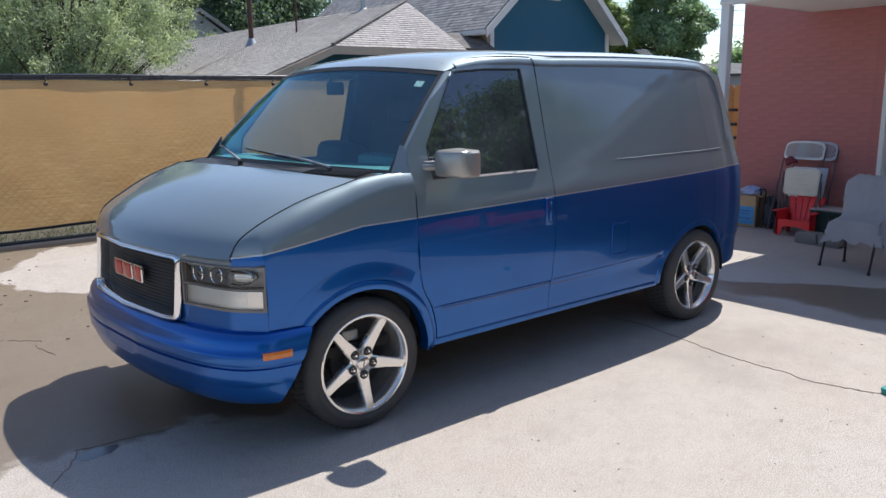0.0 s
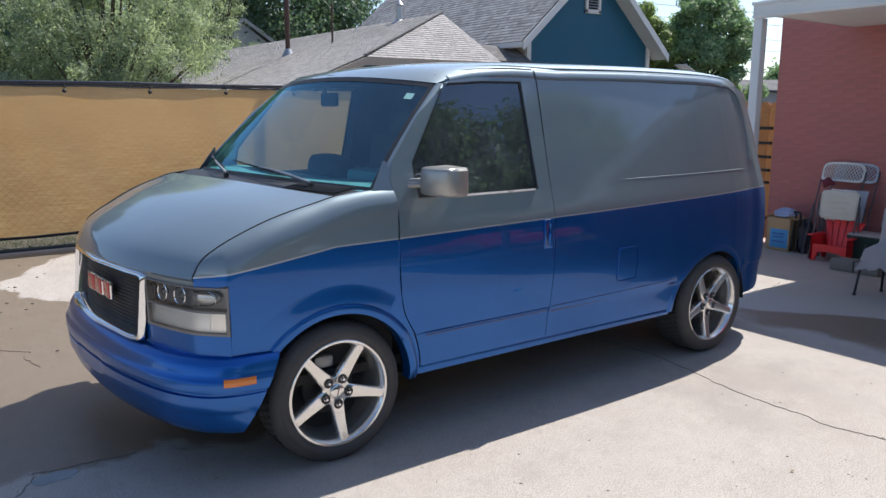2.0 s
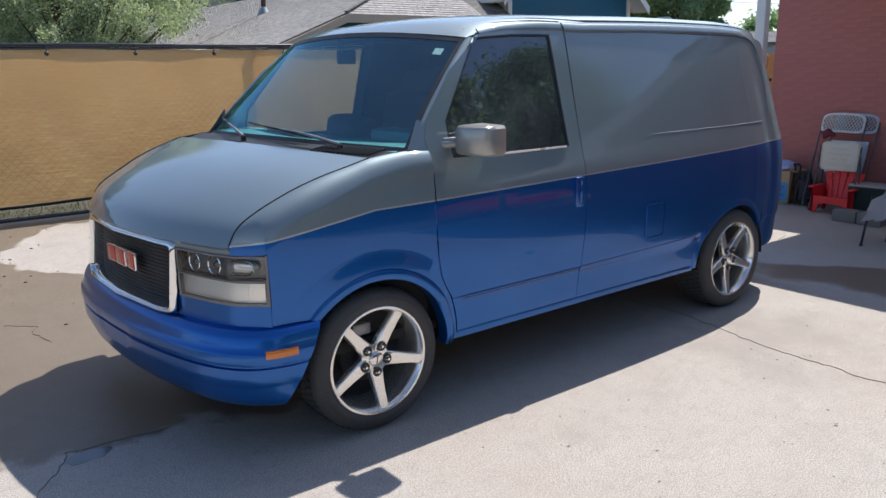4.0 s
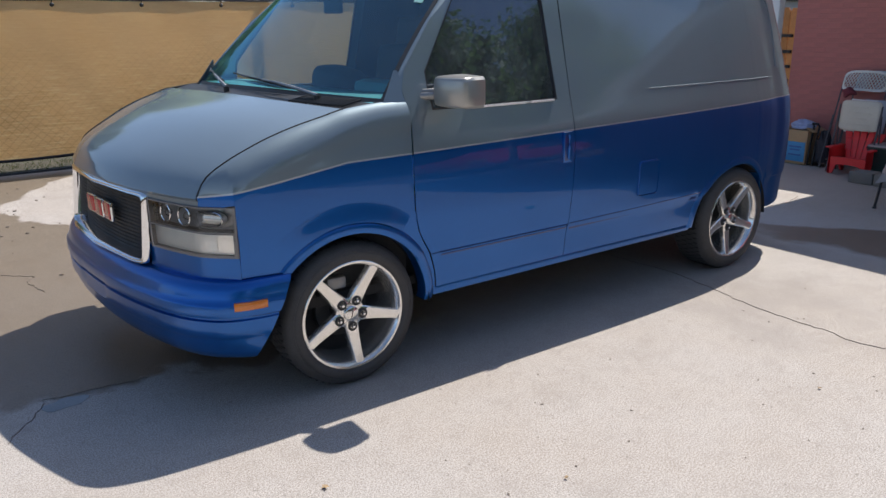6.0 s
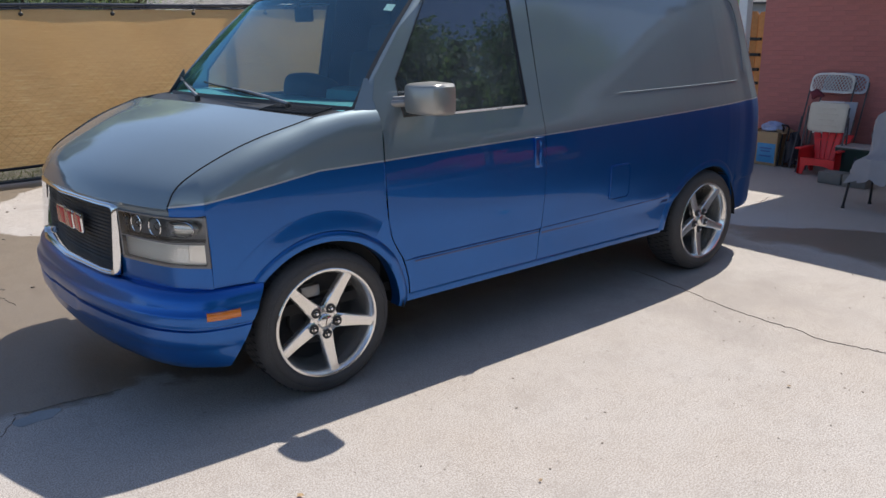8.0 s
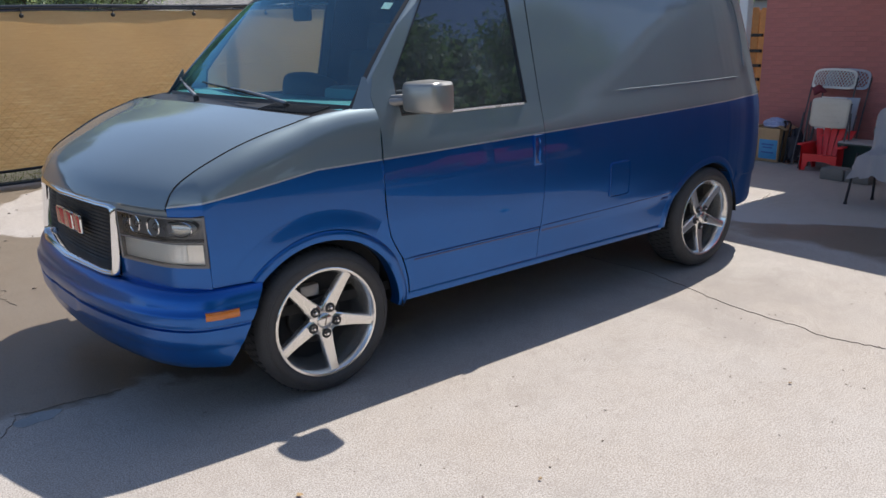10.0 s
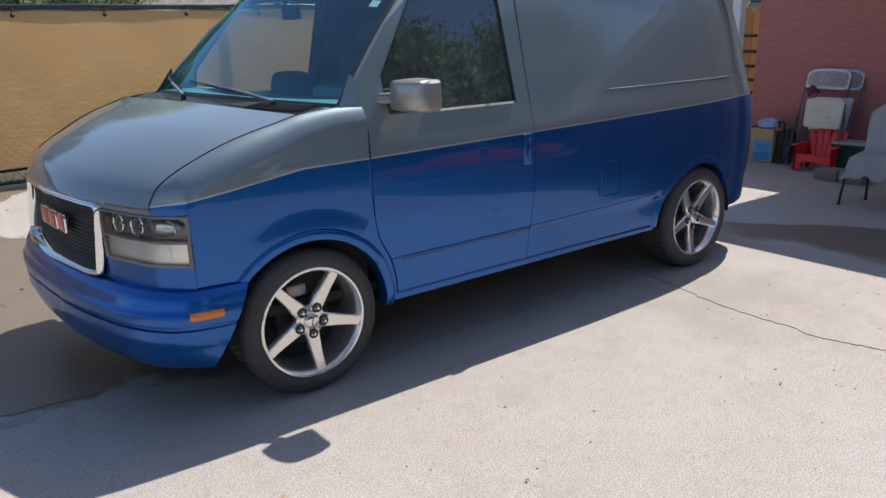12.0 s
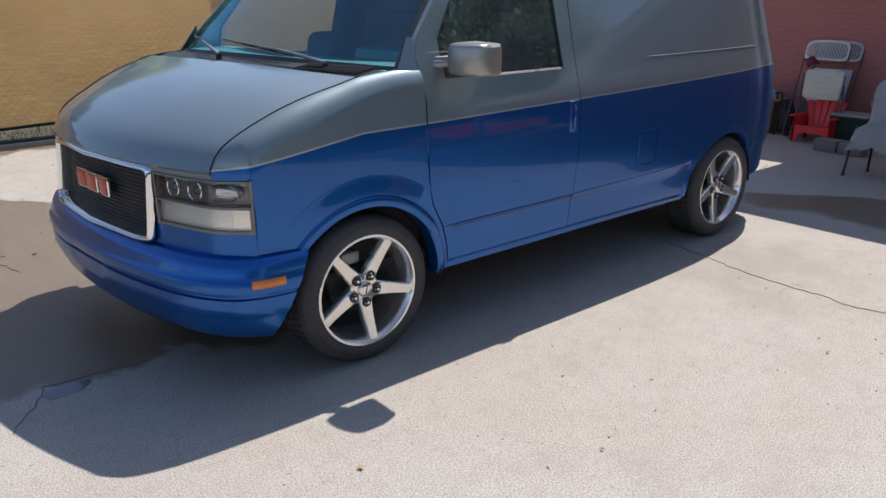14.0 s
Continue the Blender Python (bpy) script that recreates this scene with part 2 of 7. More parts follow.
def leaf_mat(name, a, b):
    m, ns, ls = tree_of(name)
    p, out = ns["Principled BSDF"], ns["Material Output"]
    geo = ns.new("ShaderNodeNewGeometry")
    broad = noise_tex(ns, ls, 0.9, 3)
    fac = maths(ns, ls, "ADD", maths(ns, ls, "MULTIPLY", geo.outputs["Random Per Island"], 0.6), span(ns, ls, broad, 0.35, 0.65, 0, 0.4))
    col = mixed(ns, ls, fac, a, b)
    ls.new(col, p.inputs["Base Color"])
    p.inputs["Roughness"].default_value = 0.5
    tr = ns.new("ShaderNodeBsdfTranslucent")
    ls.new(mixed(ns, ls, 1.0, col, (1.05, 1.15, 0.80), "MULTIPLY"), tr.inputs["Color"])
    mix = ns.new("ShaderNodeMixShader")
    mix.inputs[0].default_value = 0.5
    ls.new(p.outputs[0], mix.inputs[1])
    ls.new(tr.outputs[0], mix.inputs[2])
    ls.new(mix.outputs[0], out.inputs["Surface"])
    return m


PAINT = van_paint()
GREY_PAINT = van_paint(False)
CONCRETE = concrete()
SCREEN = screen_cloth()
# darker copy of the blue that paints shade into grooves and recesses
BLUE_SHADE = plain("blue_groove_shade", (0.002, 0.035, 0.17), 0.35, 0.3, 0.1, 4, 300, 0.0, 1.0)
GREY_SATIN = plain("grey_satin_paint", (0.40, 0.39, 0.36), 0.36, 0.6, 0.08, 3, 400, 0.02)
CHROME = plain("chrome", (0.82, 0.82, 0.82), 0.07, 1.0, 0.04, 5, 80, 0.0)
SILVERED = plain("silvered_glass", (0.92, 0.92, 0.92), 0.16, 1.0, 0.02, 5, 80, 0.0)
POLISHED = plain("polished_alloy", (0.86, 0.84, 0.80), 0.16, 0.85, 0.05, 9, 200, 0.02)
DISC_DARK = plain("brake_iron", (0.07, 0.068, 0.066), 0.6, 0.5, 0.3, 12, 150, 0.1)
ALLOY_DARK = plain("dull_alloy", (0.30, 0.30, 0.30), 0.45, 0.8, 0.2, 9, 200, 0.05)
BRIGHT_TRIM = plain("bright_trim", (0.86, 0.86, 0.86), 0.3, 0.5, 0.06, 8, 120, 0.0)
RUBBER = plain("tyre_rubber", (0.066, 0.064, 0.063), 0.72, 0, 0.3, 12, 150, 0.3)
BLACK = plain("black_plastic", (0.026, 0.026, 0.028), 0.5, 0, 0.3, 8, 200, 0.15)
DARK_GAP = plain("dark_lining", (0.022, 0.022, 0.023), 0.9, 0, 0.3, 4, 60, 0.0)
GLASS_CLEAR = glass("windscreen_glass", (0.64, 0.77, 0.74), (0.38, 0.80, 1.0), 2.1, 0.05)
GLASS_SIDE = glass("side_glass", (0.85, 0.9, 0.9))
GLASS_TINT = glass("tinted_glass", (0.13, 0.16, 0.18), (0.72, 0.84, 1.0), 2.05, 0.11)
LENS = glass("clear_lens", (0.98, 0.98, 0.98), dirt=0.01)
AMBER = plain("amber_lens", (0.75, 0.20, 0.015), 0.2, 0, 0.1, 9, 90, 0.0, 1.0)
LAMP_WHITE = plain("lamp_reflector", (1.0, 0.95, 0.86), 0.34, 0.8, 0.03, 14, 70, 0.7, 0.5)
SLAT_BLACK = plain("satin_black_slat", (0.02, 0.02, 0.021), 0.6, 0, 0.2, 8, 150, 0.1)
BEZEL_GREY = plain("grey_lamp_bezel", (0.23, 0.21, 0.195), 0.4, 0, 0.12, 8, 120, 0.1)
LAMP_BOWL = plain("lamp_bowl_grey", (0.21, 0.215, 0.22), 0.30, 0.35, 0.15, 9, 80, 0.0, 0.5)
DASH = plain("dash_vinyl", (0.12, 0.40, 0.45), 0.5, 0, 0.2, 4, 150, 0.2)
SEAT = plain("seat_cloth", (0.05, 0.055, 0.06), 0.9, 0, 0.3, 6, 220, 0.4)
RED_BADGE = plain("red_enamel", (0.55, 0.02, 0.03), 0.25, 0.1, 0.1, 9, 90, 0.0, 0.8)
BRICK = plain("red_brick", (0.42, 0.162, 0.148), 0.85, 0, 0.16, 3, 90, 0.4, 0, 0.025, 0.006)
MORTAR = plain("mortar", (0.425, 0.180, 0.166), 0.95, 0, 0.2, 3, 120, 0.4)
WHITE_METAL = plain("white_painted_metal", (0.72, 0.72, 0.70), 0.45, 0, 0.08, 1.5, 60, 0.05)
WHITE_WOOD = plain("white_painted_wood", (0.74, 0.73, 0.70), 0.6, 0, 0.1, 1.5, 40, 0.15)
BEIGE_TRIM = plain("beige_trim", (0.52, 0.44, 0.34), 0.65, 0, 0.15, 1.5, 40, 0.15)
TEAL = plain("teal_siding", (0.013, 0.112, 0.19), 0.7, 0, 0.12, 0.7, 25, 0.1)
PICKET = plain("cedar_picket", (0.50, 0.22, 0.07), 0.75, 0, 0.25, 3, 40, 0.4, 0, 0.15)
RAIL_BLACK = plain("glossy_black_rail", (0.03, 0.03, 0.034), 0.30, 0.2, 0.25, 6, 90, 0.1, 0.6)
BLACK_METAL = plain("black_metal", (0.02, 0.02, 0.022), 0.4, 0.3, 0.25, 6, 90, 0.1)
STEEL = plain("galvanised_steel", (0.42, 0.43, 0.44), 0.4, 0.8, 0.15, 6, 90, 0.1)
DULL_TUBE = plain("dull_steel_tube", (0.11, 0.11, 0.12), 0.5, 0.5, 0.25, 6, 90, 0.1)
RUST = plain("rusty_pipe", (0.10, 0.055, 0.045), 0.8, 0.2, 0.3, 6, 50, 0.3)
WHITE_PLASTIC = plain("white_plastic", (0.70, 0.70, 0.67), 0.45, 0, 0.1, 4, 90, 0.05)
CREAM_PLASTIC = plain("cream_plastic", (0.62, 0.58, 0.49), 0.5, 0, 0.12, 4, 90, 0.05)
PALE_PLASTIC = plain("pale_grey_plastic", (0.42, 0.45, 0.52), 0.5, 0, 0.1, 4, 90, 0.05)
TEAL_PLASTIC = plain("teal_plastic", (0.03, 0.30, 0.26), 0.4, 0, 0.15, 9, 90, 0.05)
DARK_PRINT = plain("navy_print", (0.03, 0.12, 0.36), 0.5, 0, 0.1, 9, 90, 0.0)
RED_PLASTIC = plain("red_plastic", (0.78, 0.035, 0.04), 0.4, 0, 0.12, 4, 90, 0.05)
CARD = plain("cardboard", (0.42, 0.29, 0.16), 0.85, 0, 0.15, 4, 90, 0.1)
BLUE_PRINT = plain("blue_print", (0.05, 0.28, 0.55), 0.5, 0, 0.12, 8, 90, 0.0)
PALE_CLOTH = plain("pale_cloth", (0.38, 0.355, 0.35), 0.95, 0, 0.15, 3, 160, 0.4)
BLUE_CLOTH = plain("pale_blue_cloth", (0.36, 0.42, 0.62), 0.95, 0, 0.25, 9, 160, 0.4)
GREEN_BIN = plain("dark_green_plastic", (0.02, 0.05, 0.045), 0.5, 0, 0.2, 4, 90, 0.1)
STONE = plain("concrete_block", (0.22, 0.205, 0.185), 0.9, 0, 0.2, 4, 90, 0.4)
DARK_BAG = plain("dark_fabric", (0.035, 0.035, 0.045), 0.9, 0, 0.3, 8, 160, 0.4)
MAROON = plain("maroon_fabric", (0.15, 0.03, 0.045), 0.9, 0, 0.2, 8, 160, 0.3)
EARTH = plain("weedy_gravel", (0.09, 0.08, 0.055), 0.95, 0, 0.4, 5, 45, 0.8, depth=0.02)
BARK = plain("bark", (0.10, 0.075, 0.055), 0.95, 0, 0.35, 6, 40, 0.8, depth=0.02)
LEAF_WILLOW = leaf_mat("willow_leaf", (0.12, 0.17, 0.115), (0.66, 0.71, 0.47))
LEAF_DARK = leaf_mat("dark_leaf", (0.06, 0.105, 0.08), (0.19, 0.26, 0.165))
LEAF_MAPLE = leaf_mat("maple_leaf", (0.14, 0.24, 0.13), (0.50, 0.62, 0.36))
LEAF_LIME = leaf_mat("lime_leaf", (0.13, 0.20, 0.06), (0.44, 0.52, 0.20))
LEAF_SHADE = leaf_mat("shade_leaf", (0.10, 0.16, 0.08), (0.28, 0.38, 0.19))


def tab_mat(name, a, b):
    """Asphalt shingle tabs, each of its own tone, with gritty grain."""
    m, ns, ls = tree_of(name)
    p = ns["Principled BSDF"]
    geo = ns.new("ShaderNodeNewGeometry")
    col = mixed(ns, ls, geo.outputs["Random Per Island"], a, b)
    grain = noise_tex(ns, ls, 40, 4, 0.8)
    col = mixed(ns, ls, span(ns, ls, grain, 0.4, 0.6, 0, 0.22), col, tuple(c * 0.55 for c in a))
    col = mixed(ns, ls, span(ns, ls, noise_tex(ns, ls, 0.6, 4), 0.4, 0.7, 0, 0.2), col, tuple(c * 1.2 for c in b))
    ls.new(col, p.inputs["Base Color"])
    p.inputs["Roughness"].default_value = 0.92
    bumped(ns, ls, p, grain, 0.4, 0.01)
    return m


TAB_GREY = tab_mat("weathered_tabs", (0.38, 0.354, 0.335), (0.53, 0.494, 0.468))
TAB_DARK = tab_mat("dark_tabs", (0.18, 0.178, 0.182), (0.36, 0.355, 0.36))
GRASS = leaf_mat("grass_blade", (0.03, 0.055, 0.012), (0.09, 0.10, 0.03))
SHINGLE_SIDE = shingles("grey_shingles", (0.27, 0.25, 0.235), (0.14, 0.13, 0.125), "Y")
SHINGLE_END = shingles("grey_hip_shingles", (0.28, 0.26, 0.245), (0.15, 0.14, 0.135), "X")
SHINGLE_HIGH = shingles("dark_grey_shingles", (0.22, 0.215, 0.215), (0.13, 0.125, 0.127), "Y")
RED_CAR_PAINT = plain("red_car_paint", (0.80, 0.015, 0.035), 0.3, 0.0, 0.08, 3, 300, 0.0, 1.0)
CRACK = plain("crack_dirt", (0.22, 0.18, 0.145), 0.95, 0, 0.3, 9, 90, 0.2)
BROWN_ROOF = plain("brown_roof", (0.065, 0.05, 0.042), 0.92, 0, 0.3, 2, 30, 0.4)
PUDDLE = plain("thin_water", (0.12, 0.12, 0.125), 0.08, 0, 0.3, 6, 90, 0.15)
HILL = plain("hazy_hillside", (0.16, 0.21, 0.24), 0.95, 0, 0.2, 0.02, 0.3, 0.0)


# ---------------------------------------------------------------- mesh tools
def thing(name, label, category, group="", kind="", at=(0, 0, 0)):
    ob = new(name)
    ob.location = at
    return tagged(ob, label, category, group, kind)


def finish(name, verts, faces, mat, parent=None, label="", smooth=40):
    me = bpy.data.meshes.new(name)
    me.from_pydata([tuple(v) for v in verts], [], faces)
    me.materials.append(mat)
    bm = bmesh.new()
    bm.from_mesh(me)
    bmesh.ops.recalc_face_normals(bm, faces=bm.faces)
    bm.to_mesh(me)
    bm.free()
    if smooth:
        me.shade_smooth()
        me.set_sharp_from_angle(angle=radians(smooth))
    ob = new(name, me)
    if parent:
        ob.parent = parent
    if label:
        ob["label"] = label
    return ob


def part(name, bm, mat, parent, label="", smooth=40):
    me = bpy.data.meshes.new(name)
    bmesh.ops.recalc_face_normals(bm, faces=bm.faces)
    bm.edges.index_update()
    rims = [e.index for e in bm.edges if e.is_boundary]
    bm.to_mesh(me)
    bm.free()
    me.materials.append(mat)
    if smooth:
        me.shade_smooth()
        me.set_sharp_from_angle(angle=radians(smooth))
    for i in rims:
        me.edges[i].use_edge_sharp = True
    ob = new(name, me)
    ob.parent = parent
    if label:
        ob["label"] = label
    return ob


def box(bm, centre, size, bevel=0.0, turn=None, segments=2):
    m = Matrix.Translation(centre) @ (turn or Matrix.Identity(4)) @ Matrix.Diagonal((*size, 1))
    made = bmesh.ops.create_cube(bm, size=1.0, matrix=m)["verts"]
    if bevel:
        edges = list({e for v in made for e in v.link_edges})
        bmesh.ops.bevel(bm, geom=edges, offset=bevel, segments=segments, profile=0.6, affect="EDGES")
    return bm


def rod(bm, a, b, r0, r1=None, n=12, caps=True):
    a, b = Vector(a), Vector(b)
    m = Matrix.Translation((a + b) / 2) @ (b - a).to_track_quat("Z", "Y").to_matrix().to_4x4()
    bmesh.ops.create_cone(bm, cap_ends=caps, segments=n, radius1=r0, radius2=r0 if r1 is None else r1, depth=(b - a).length, matrix=m)
    return bm


def tube(bm, path, r, n=8):
    path = [Vector(p) for p in path]
    rings = []
    for i, p in enumerate(path):
        ahead = (path[min(i + 1, len(path) - 1)] - path[max(i - 1, 0)]).normalized()
        q = ahead.to_track_quat("Z", "Y")
        rad = r[i] if isinstance(r, (list, tuple)) else r
        rings.append([bm.verts.new(p + q @ Vector((rad * math.cos(2 * math.pi * k / n), rad * math.sin(2 * math.pi * k / n), 0))) for k in range(n)])
    for a, b in zip(rings, rings[1:]):
        for k in range(n):
            bm.faces.new((a[k], a[(k + 1) % n], b[(k + 1) % n], b[k]))
    bm.faces.new(rings[0][::-1])
    bm.faces.new(rings[-1])
    return bm


def sheet(bm, rows, ring=False):
    """A surface through rows of points."""
    vs = [[bm.verts.new(p) for p in row] for row in rows]
    for a, b in zip(vs, vs[1:]):
        n = len(a)
        for k in range(n if ring else n - 1):
            q = (a[k], a[(k + 1) % n], b[(k + 1) % n], b[k])
            if len({tuple(round(c, 6) for c in v.co) for v in q}) >= 3:
                bm.faces.new(q)
    return bm


def lathe(bm, profile, n, centre, axis="Y"):
    """Rings of (radius, offset along the axis)."""
    cx, cy, cz = centre
    rows = []
    for r, o in profile:
        rows.append([(cx + r * math.cos(2 * math.pi * k / n), cy + o, cz + r * math.sin(2 * math.pi * k / n)) if axis == "Y" else (cx + r * math.cos(2 * math.pi * k / n), cy + r * math.sin(2 * math.pi * k / n), cz + o) for k in range(n)])
    return sheet(bm, rows, True)


def solid(ob, thick, offset=-1.0):
    m = ob.modifiers.new("thickness", "SOLIDIFY")
    m.thickness, m.offset = thick, offset
    return ob


def curve_at(points, t):
    """A smooth curve through (t, value) points."""
    pts = sorted(points)
    if t <= pts[0][0]:
        return pts[0][1]
    if t >= pts[-1][0]:
        return pts[-1][1]
    for i in range(len(pts) - 1):
        (t0, a), (t1, b) = pts[i], pts[i + 1]
        if t0 <= t <= t1:
            h = t1 - t0
            d = (b - a) / h
            d0 = (pts[i - 1][1] - a) / (pts[i - 1][0] - t0) if i else d
            d1 = (pts[i + 2][1] - b) / (pts[i + 2][0] - t1) if i + 2 < len(pts) else d
            m0 = 0 if d0 * d <= 0 else 2 * d0 * d / (d0 + d)
            m1 = 0 if d1 * d <= 0 else 2 * d1 * d / (d1 + d)
            s = (t - t0) / h
            return a * (1 + 2 * s) * (1 - s) ** 2 + b * s * s * (3 - 2 * s) + h * (m0 * s * (1 - s) ** 2 - m1 * s * s * (1 - s))


def steps(a, b, n):
    return [a + (b - a) * i / n for i in range(n + 1)]



# ---------------------------------------------------------------- ground
def ground_z(y):
    """The driveway rises gently towards the fence."""
    return 0.135 * (max(0.0, y - 2.2) / 2.9) ** 1.3


def ground():
    bm = bmesh.new()
    xs = [-400, -60, -12, -6, -3, -1.5, 0, 1.5, 3, 5, 7, 10, 20, 60, 400]
    ys = [-400, -60, -12, -6, -4, -2.5, -1, 0.5, 1.5, 2.2, 2.6, 3.0, 3.4, 3.8, 4.2, 4.6, 5.12]
    sheet(bm, [[(x, y, ground_z(y)) for x in xs] for y in ys])
    me = bpy.data.meshes.new("ground")
    bmesh.ops.recalc_face_normals(bm, faces=bm.faces)
    bm.to_mesh(me)
    bm.free()
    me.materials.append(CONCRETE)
    tagged(new("ground", me), "weathered pale concrete driveway with wet brown stains and painted patio shade", "driveway", kind="structure")
    bm = bmesh.new()
    sheet(bm, [[(x, y, z) for x in (-400, -60, -8, 0, 8, 60, 400)] for y, z in ((5.10, -0.03), (5.105, 0.14), (5.4, 0.19), (6.5, 0.1), (40, 0.0), (400, 0.0), (1500, 0.0))])
    me = bpy.data.meshes.new("verge")
    bm.to_mesh(me)
    bm.free()
    me.materials.append(EARTH)
    tagged(new("verge", me), "weedy gravel strip under the fence", "ground", kind="structure")


ground()


def strip(name, path, width, mat, parent=None, z=0.004, seed=1):
    """A thin uneven line lying on the ground, such as a crack."""
    rnd = random.Random(seed)
    bm, rows = bmesh.new(), []
    fine = []
    for (xa, ya), (xb, yb) in zip(path, path[1:]):
        n = max(2, int(math.hypot(xb - xa, yb - ya) / 0.03))
        fine += [(xa + (xb - xa) * k / n + rnd.uniform(-0.010, 0.010), ya + (yb - ya) * k / n + rnd.uniform(-0.010, 0.010)) for k in range(n)]
    fine.append(path[-1])
    for i, (x, y) in enumerate(fine):
        a, b = fine[max(i - 1, 0)], fine[min(i + 1, len(fine) - 1)]
        d = Vector((b[0] - a[0], b[1] - a[1])).normalized()
        w = width * rnd.uniform(0.12, 1.15) * min(1, 0.3 + 4 * min(i, len(fine) - 1 - i) / len(fine))
        rows.append([(x - d.y * w, y + d.x * w, z - 0.003), (x, y, z), (x + d.y * w, y - d.x * w, z - 0.003)])
    sheet(bm, rows)
    me = bpy.data.meshes.new(name)
    bm.to_mesh(me)
    bm.free()
    me.materials.append(mat)
    return new(name, me)


CRACKS = [
    [(2.37, -1.22), (2.31, -1.42), (2.29, -1.59), (2.282, -1.78), (2.289, -1.95), (2.25, -2.04), (2.262, -2.13), (2.315, -2.28), (2.365, -2.44), (2.39, -2.8), (2.35, -3.3)],
    [(2.37, -1.22), (2.45, -0.8), (2.42, -0.3), (2.5, 0.4)],
    [(-1.12, 1.86), (-0.93, 1.70), (-1.00, 1.63), (-0.97, 1.46), (-0.94, 1.31)],
    [(-1.38, -0.59), (-1.25, -0.40), (-1.19, -0.26), (-1.03, -0.28), (-0.76, -0.30)],
    [(4.6, -0.12), (4.9, -0.14), (5.2, -0.06)],
]
for n, path in enumerate(CRACKS):
    tagged(strip("crack", path, 0.0026, CRACK, seed=n + 3), "dark crack running through the concrete", "crack", "cracks in the driveway", "structure")

rnd = random.Random(11)
bits = bmesh.new()
for k in range(150):
    x, y = rnd.uniform(-1.2, 3.6), -1.35 - abs(rnd.gauss(0, 1.1))
    r = rnd.uniform(0.0015, 0.0045)
    m = Matrix.Translation((x, y, r * 0.4)) @ Matrix.Rotation(rnd.uniform(0, 6), 4, "Z") @ Matrix.Diagonal((r * rnd.uniform(1, 2.6), r, r * 0.6, 1))
    bmesh.ops.create_icosphere(bits, subdivisions=1, radius=1.0, matrix=m)
for k in range(60):
    x, y = rnd.uniform(-1.6, 0.4), rnd.uniform(1.4, 4.6)
    r = rnd.uniform(0.004, 0.012)
    bmesh.ops.create_icosphere(bits, subdivisions=1, radius=1.0, matrix=Matrix.Translation((x, y, ground_z(y) + r * 0.4)) @ Matrix.Diagonal((r * 1.4, r, r * 0.6, 1)))
me = bpy.data.meshes.new("ground_litter")
bits.to_mesh(me)
bits.free()
me.materials.append(CRACK)
tagged(new("ground_litter", me), "scattered crumbs of dirt and grit on the concrete", "litter", kind="stuff")


def puddle(x, y, rx, ry, seed):
    r = random.Random(seed)
    bm = bmesh.new()
    rim = []
    for k in range(28):
        a = 2 * math.pi * k / 28
        f = 1 + 0.18 * math.sin(2 * a + 1) + 0.10 * math.sin(5 * a) + r.uniform(-0.05, 0.05)
        rim.append((x + rx * f * math.cos(a), y + ry * f * math.sin(a)))
    sheet(bm, [[(x + (px - x) * q, y + (py - y) * q, z) for px, py in rim] for q, z in ((0.02, 0.0012), (1.0, 0.0012))], True)
    me = bpy.data.meshes.new("puddle")
    bmesh.ops.recalc_face_normals(bm, faces=bm.faces)
    bm.to_mesh(me)
    bm.free()
    me.materials.append(PUDDLE)
    return tagged(new("puddle", me), "thin film of water lying on the concrete", "puddle", kind="structure")


puddle(-1.12, -0.345, 0.085, 0.06, 4)


def dry_leaf(x, y, size, seed):
    r = random.Random(seed)
    bm = bmesh.new()
    pts = []
    for k in range(10):
        a = 2 * math.pi * k / 10
        rr = size * (1.0 if k % 2 else 0.45) * r.uniform(0.8, 1.2)
        pts.append(bm.verts.new((x + rr * math.cos(a), y + rr * math.sin(a), 0.006 + r.uniform(0, 0.006))))
    c = bm.verts.new((x, y, 0.010))
    for k in range(10):
        bm.faces.new((pts[k], pts[(k + 1) % 10], c))
    me = bpy.data.meshes.new("dry_leaf")
    bm.to_mesh(me)
    bm.free()
    me.materials.append(CARD)
    ob = solid(new("dry_leaf", me), 0.001)
    return tagged(ob, "small curled dry brown leaf on the concrete", "leaf", "fallen leaves")


dry_leaf(-0.50, -1.60, 0.016, 2)
dry_leaf(0.225, -2.07, 0.010, 5)
dry_leaf(1.62, -2.24, 0.012, 7)

# ---------------------------------------------------------------- screened fence
FENCE_Y = 5.2
fence = thing("screen_fence", "chain-link fence covered with tan privacy fabric under a black rail", "fence")
bm = bmesh.new()
sheet(bm, [[(x, FENCE_Y + 0.006 * math.sin(x * 2.1) * math.sin(z * 2.3) + 0.003 * math.sin(x * 7 + z * 5), z + (0.006 * math.sin(x * 6.8) if z > 1.7 else 0)) for x in steps(-9, 6.6, 120)] for z in steps(0.262, 1.85, 18)])
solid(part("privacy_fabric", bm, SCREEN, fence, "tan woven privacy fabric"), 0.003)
bm = bmesh.new()
tube(bm, [(x, FENCE_Y + 0.01, 1.893 + 0.004 * math.sin(x * 2.9)) for x in steps(-9, 6.6, 60)], 0.024, 10)
part("top_rail", bm, RAIL_BLACK, fence, "black top rail")
bm = bmesh.new()
tube(bm, [(x, FENCE_Y - 0.004, 1.862 + 0.005 * math.sin(x * 5.1)) for x in steps(-9, 6.6, 90)], 0.012, 6)
part("fabric_hem", bm, RAIL_BLACK, fence)
bm = bmesh.new()
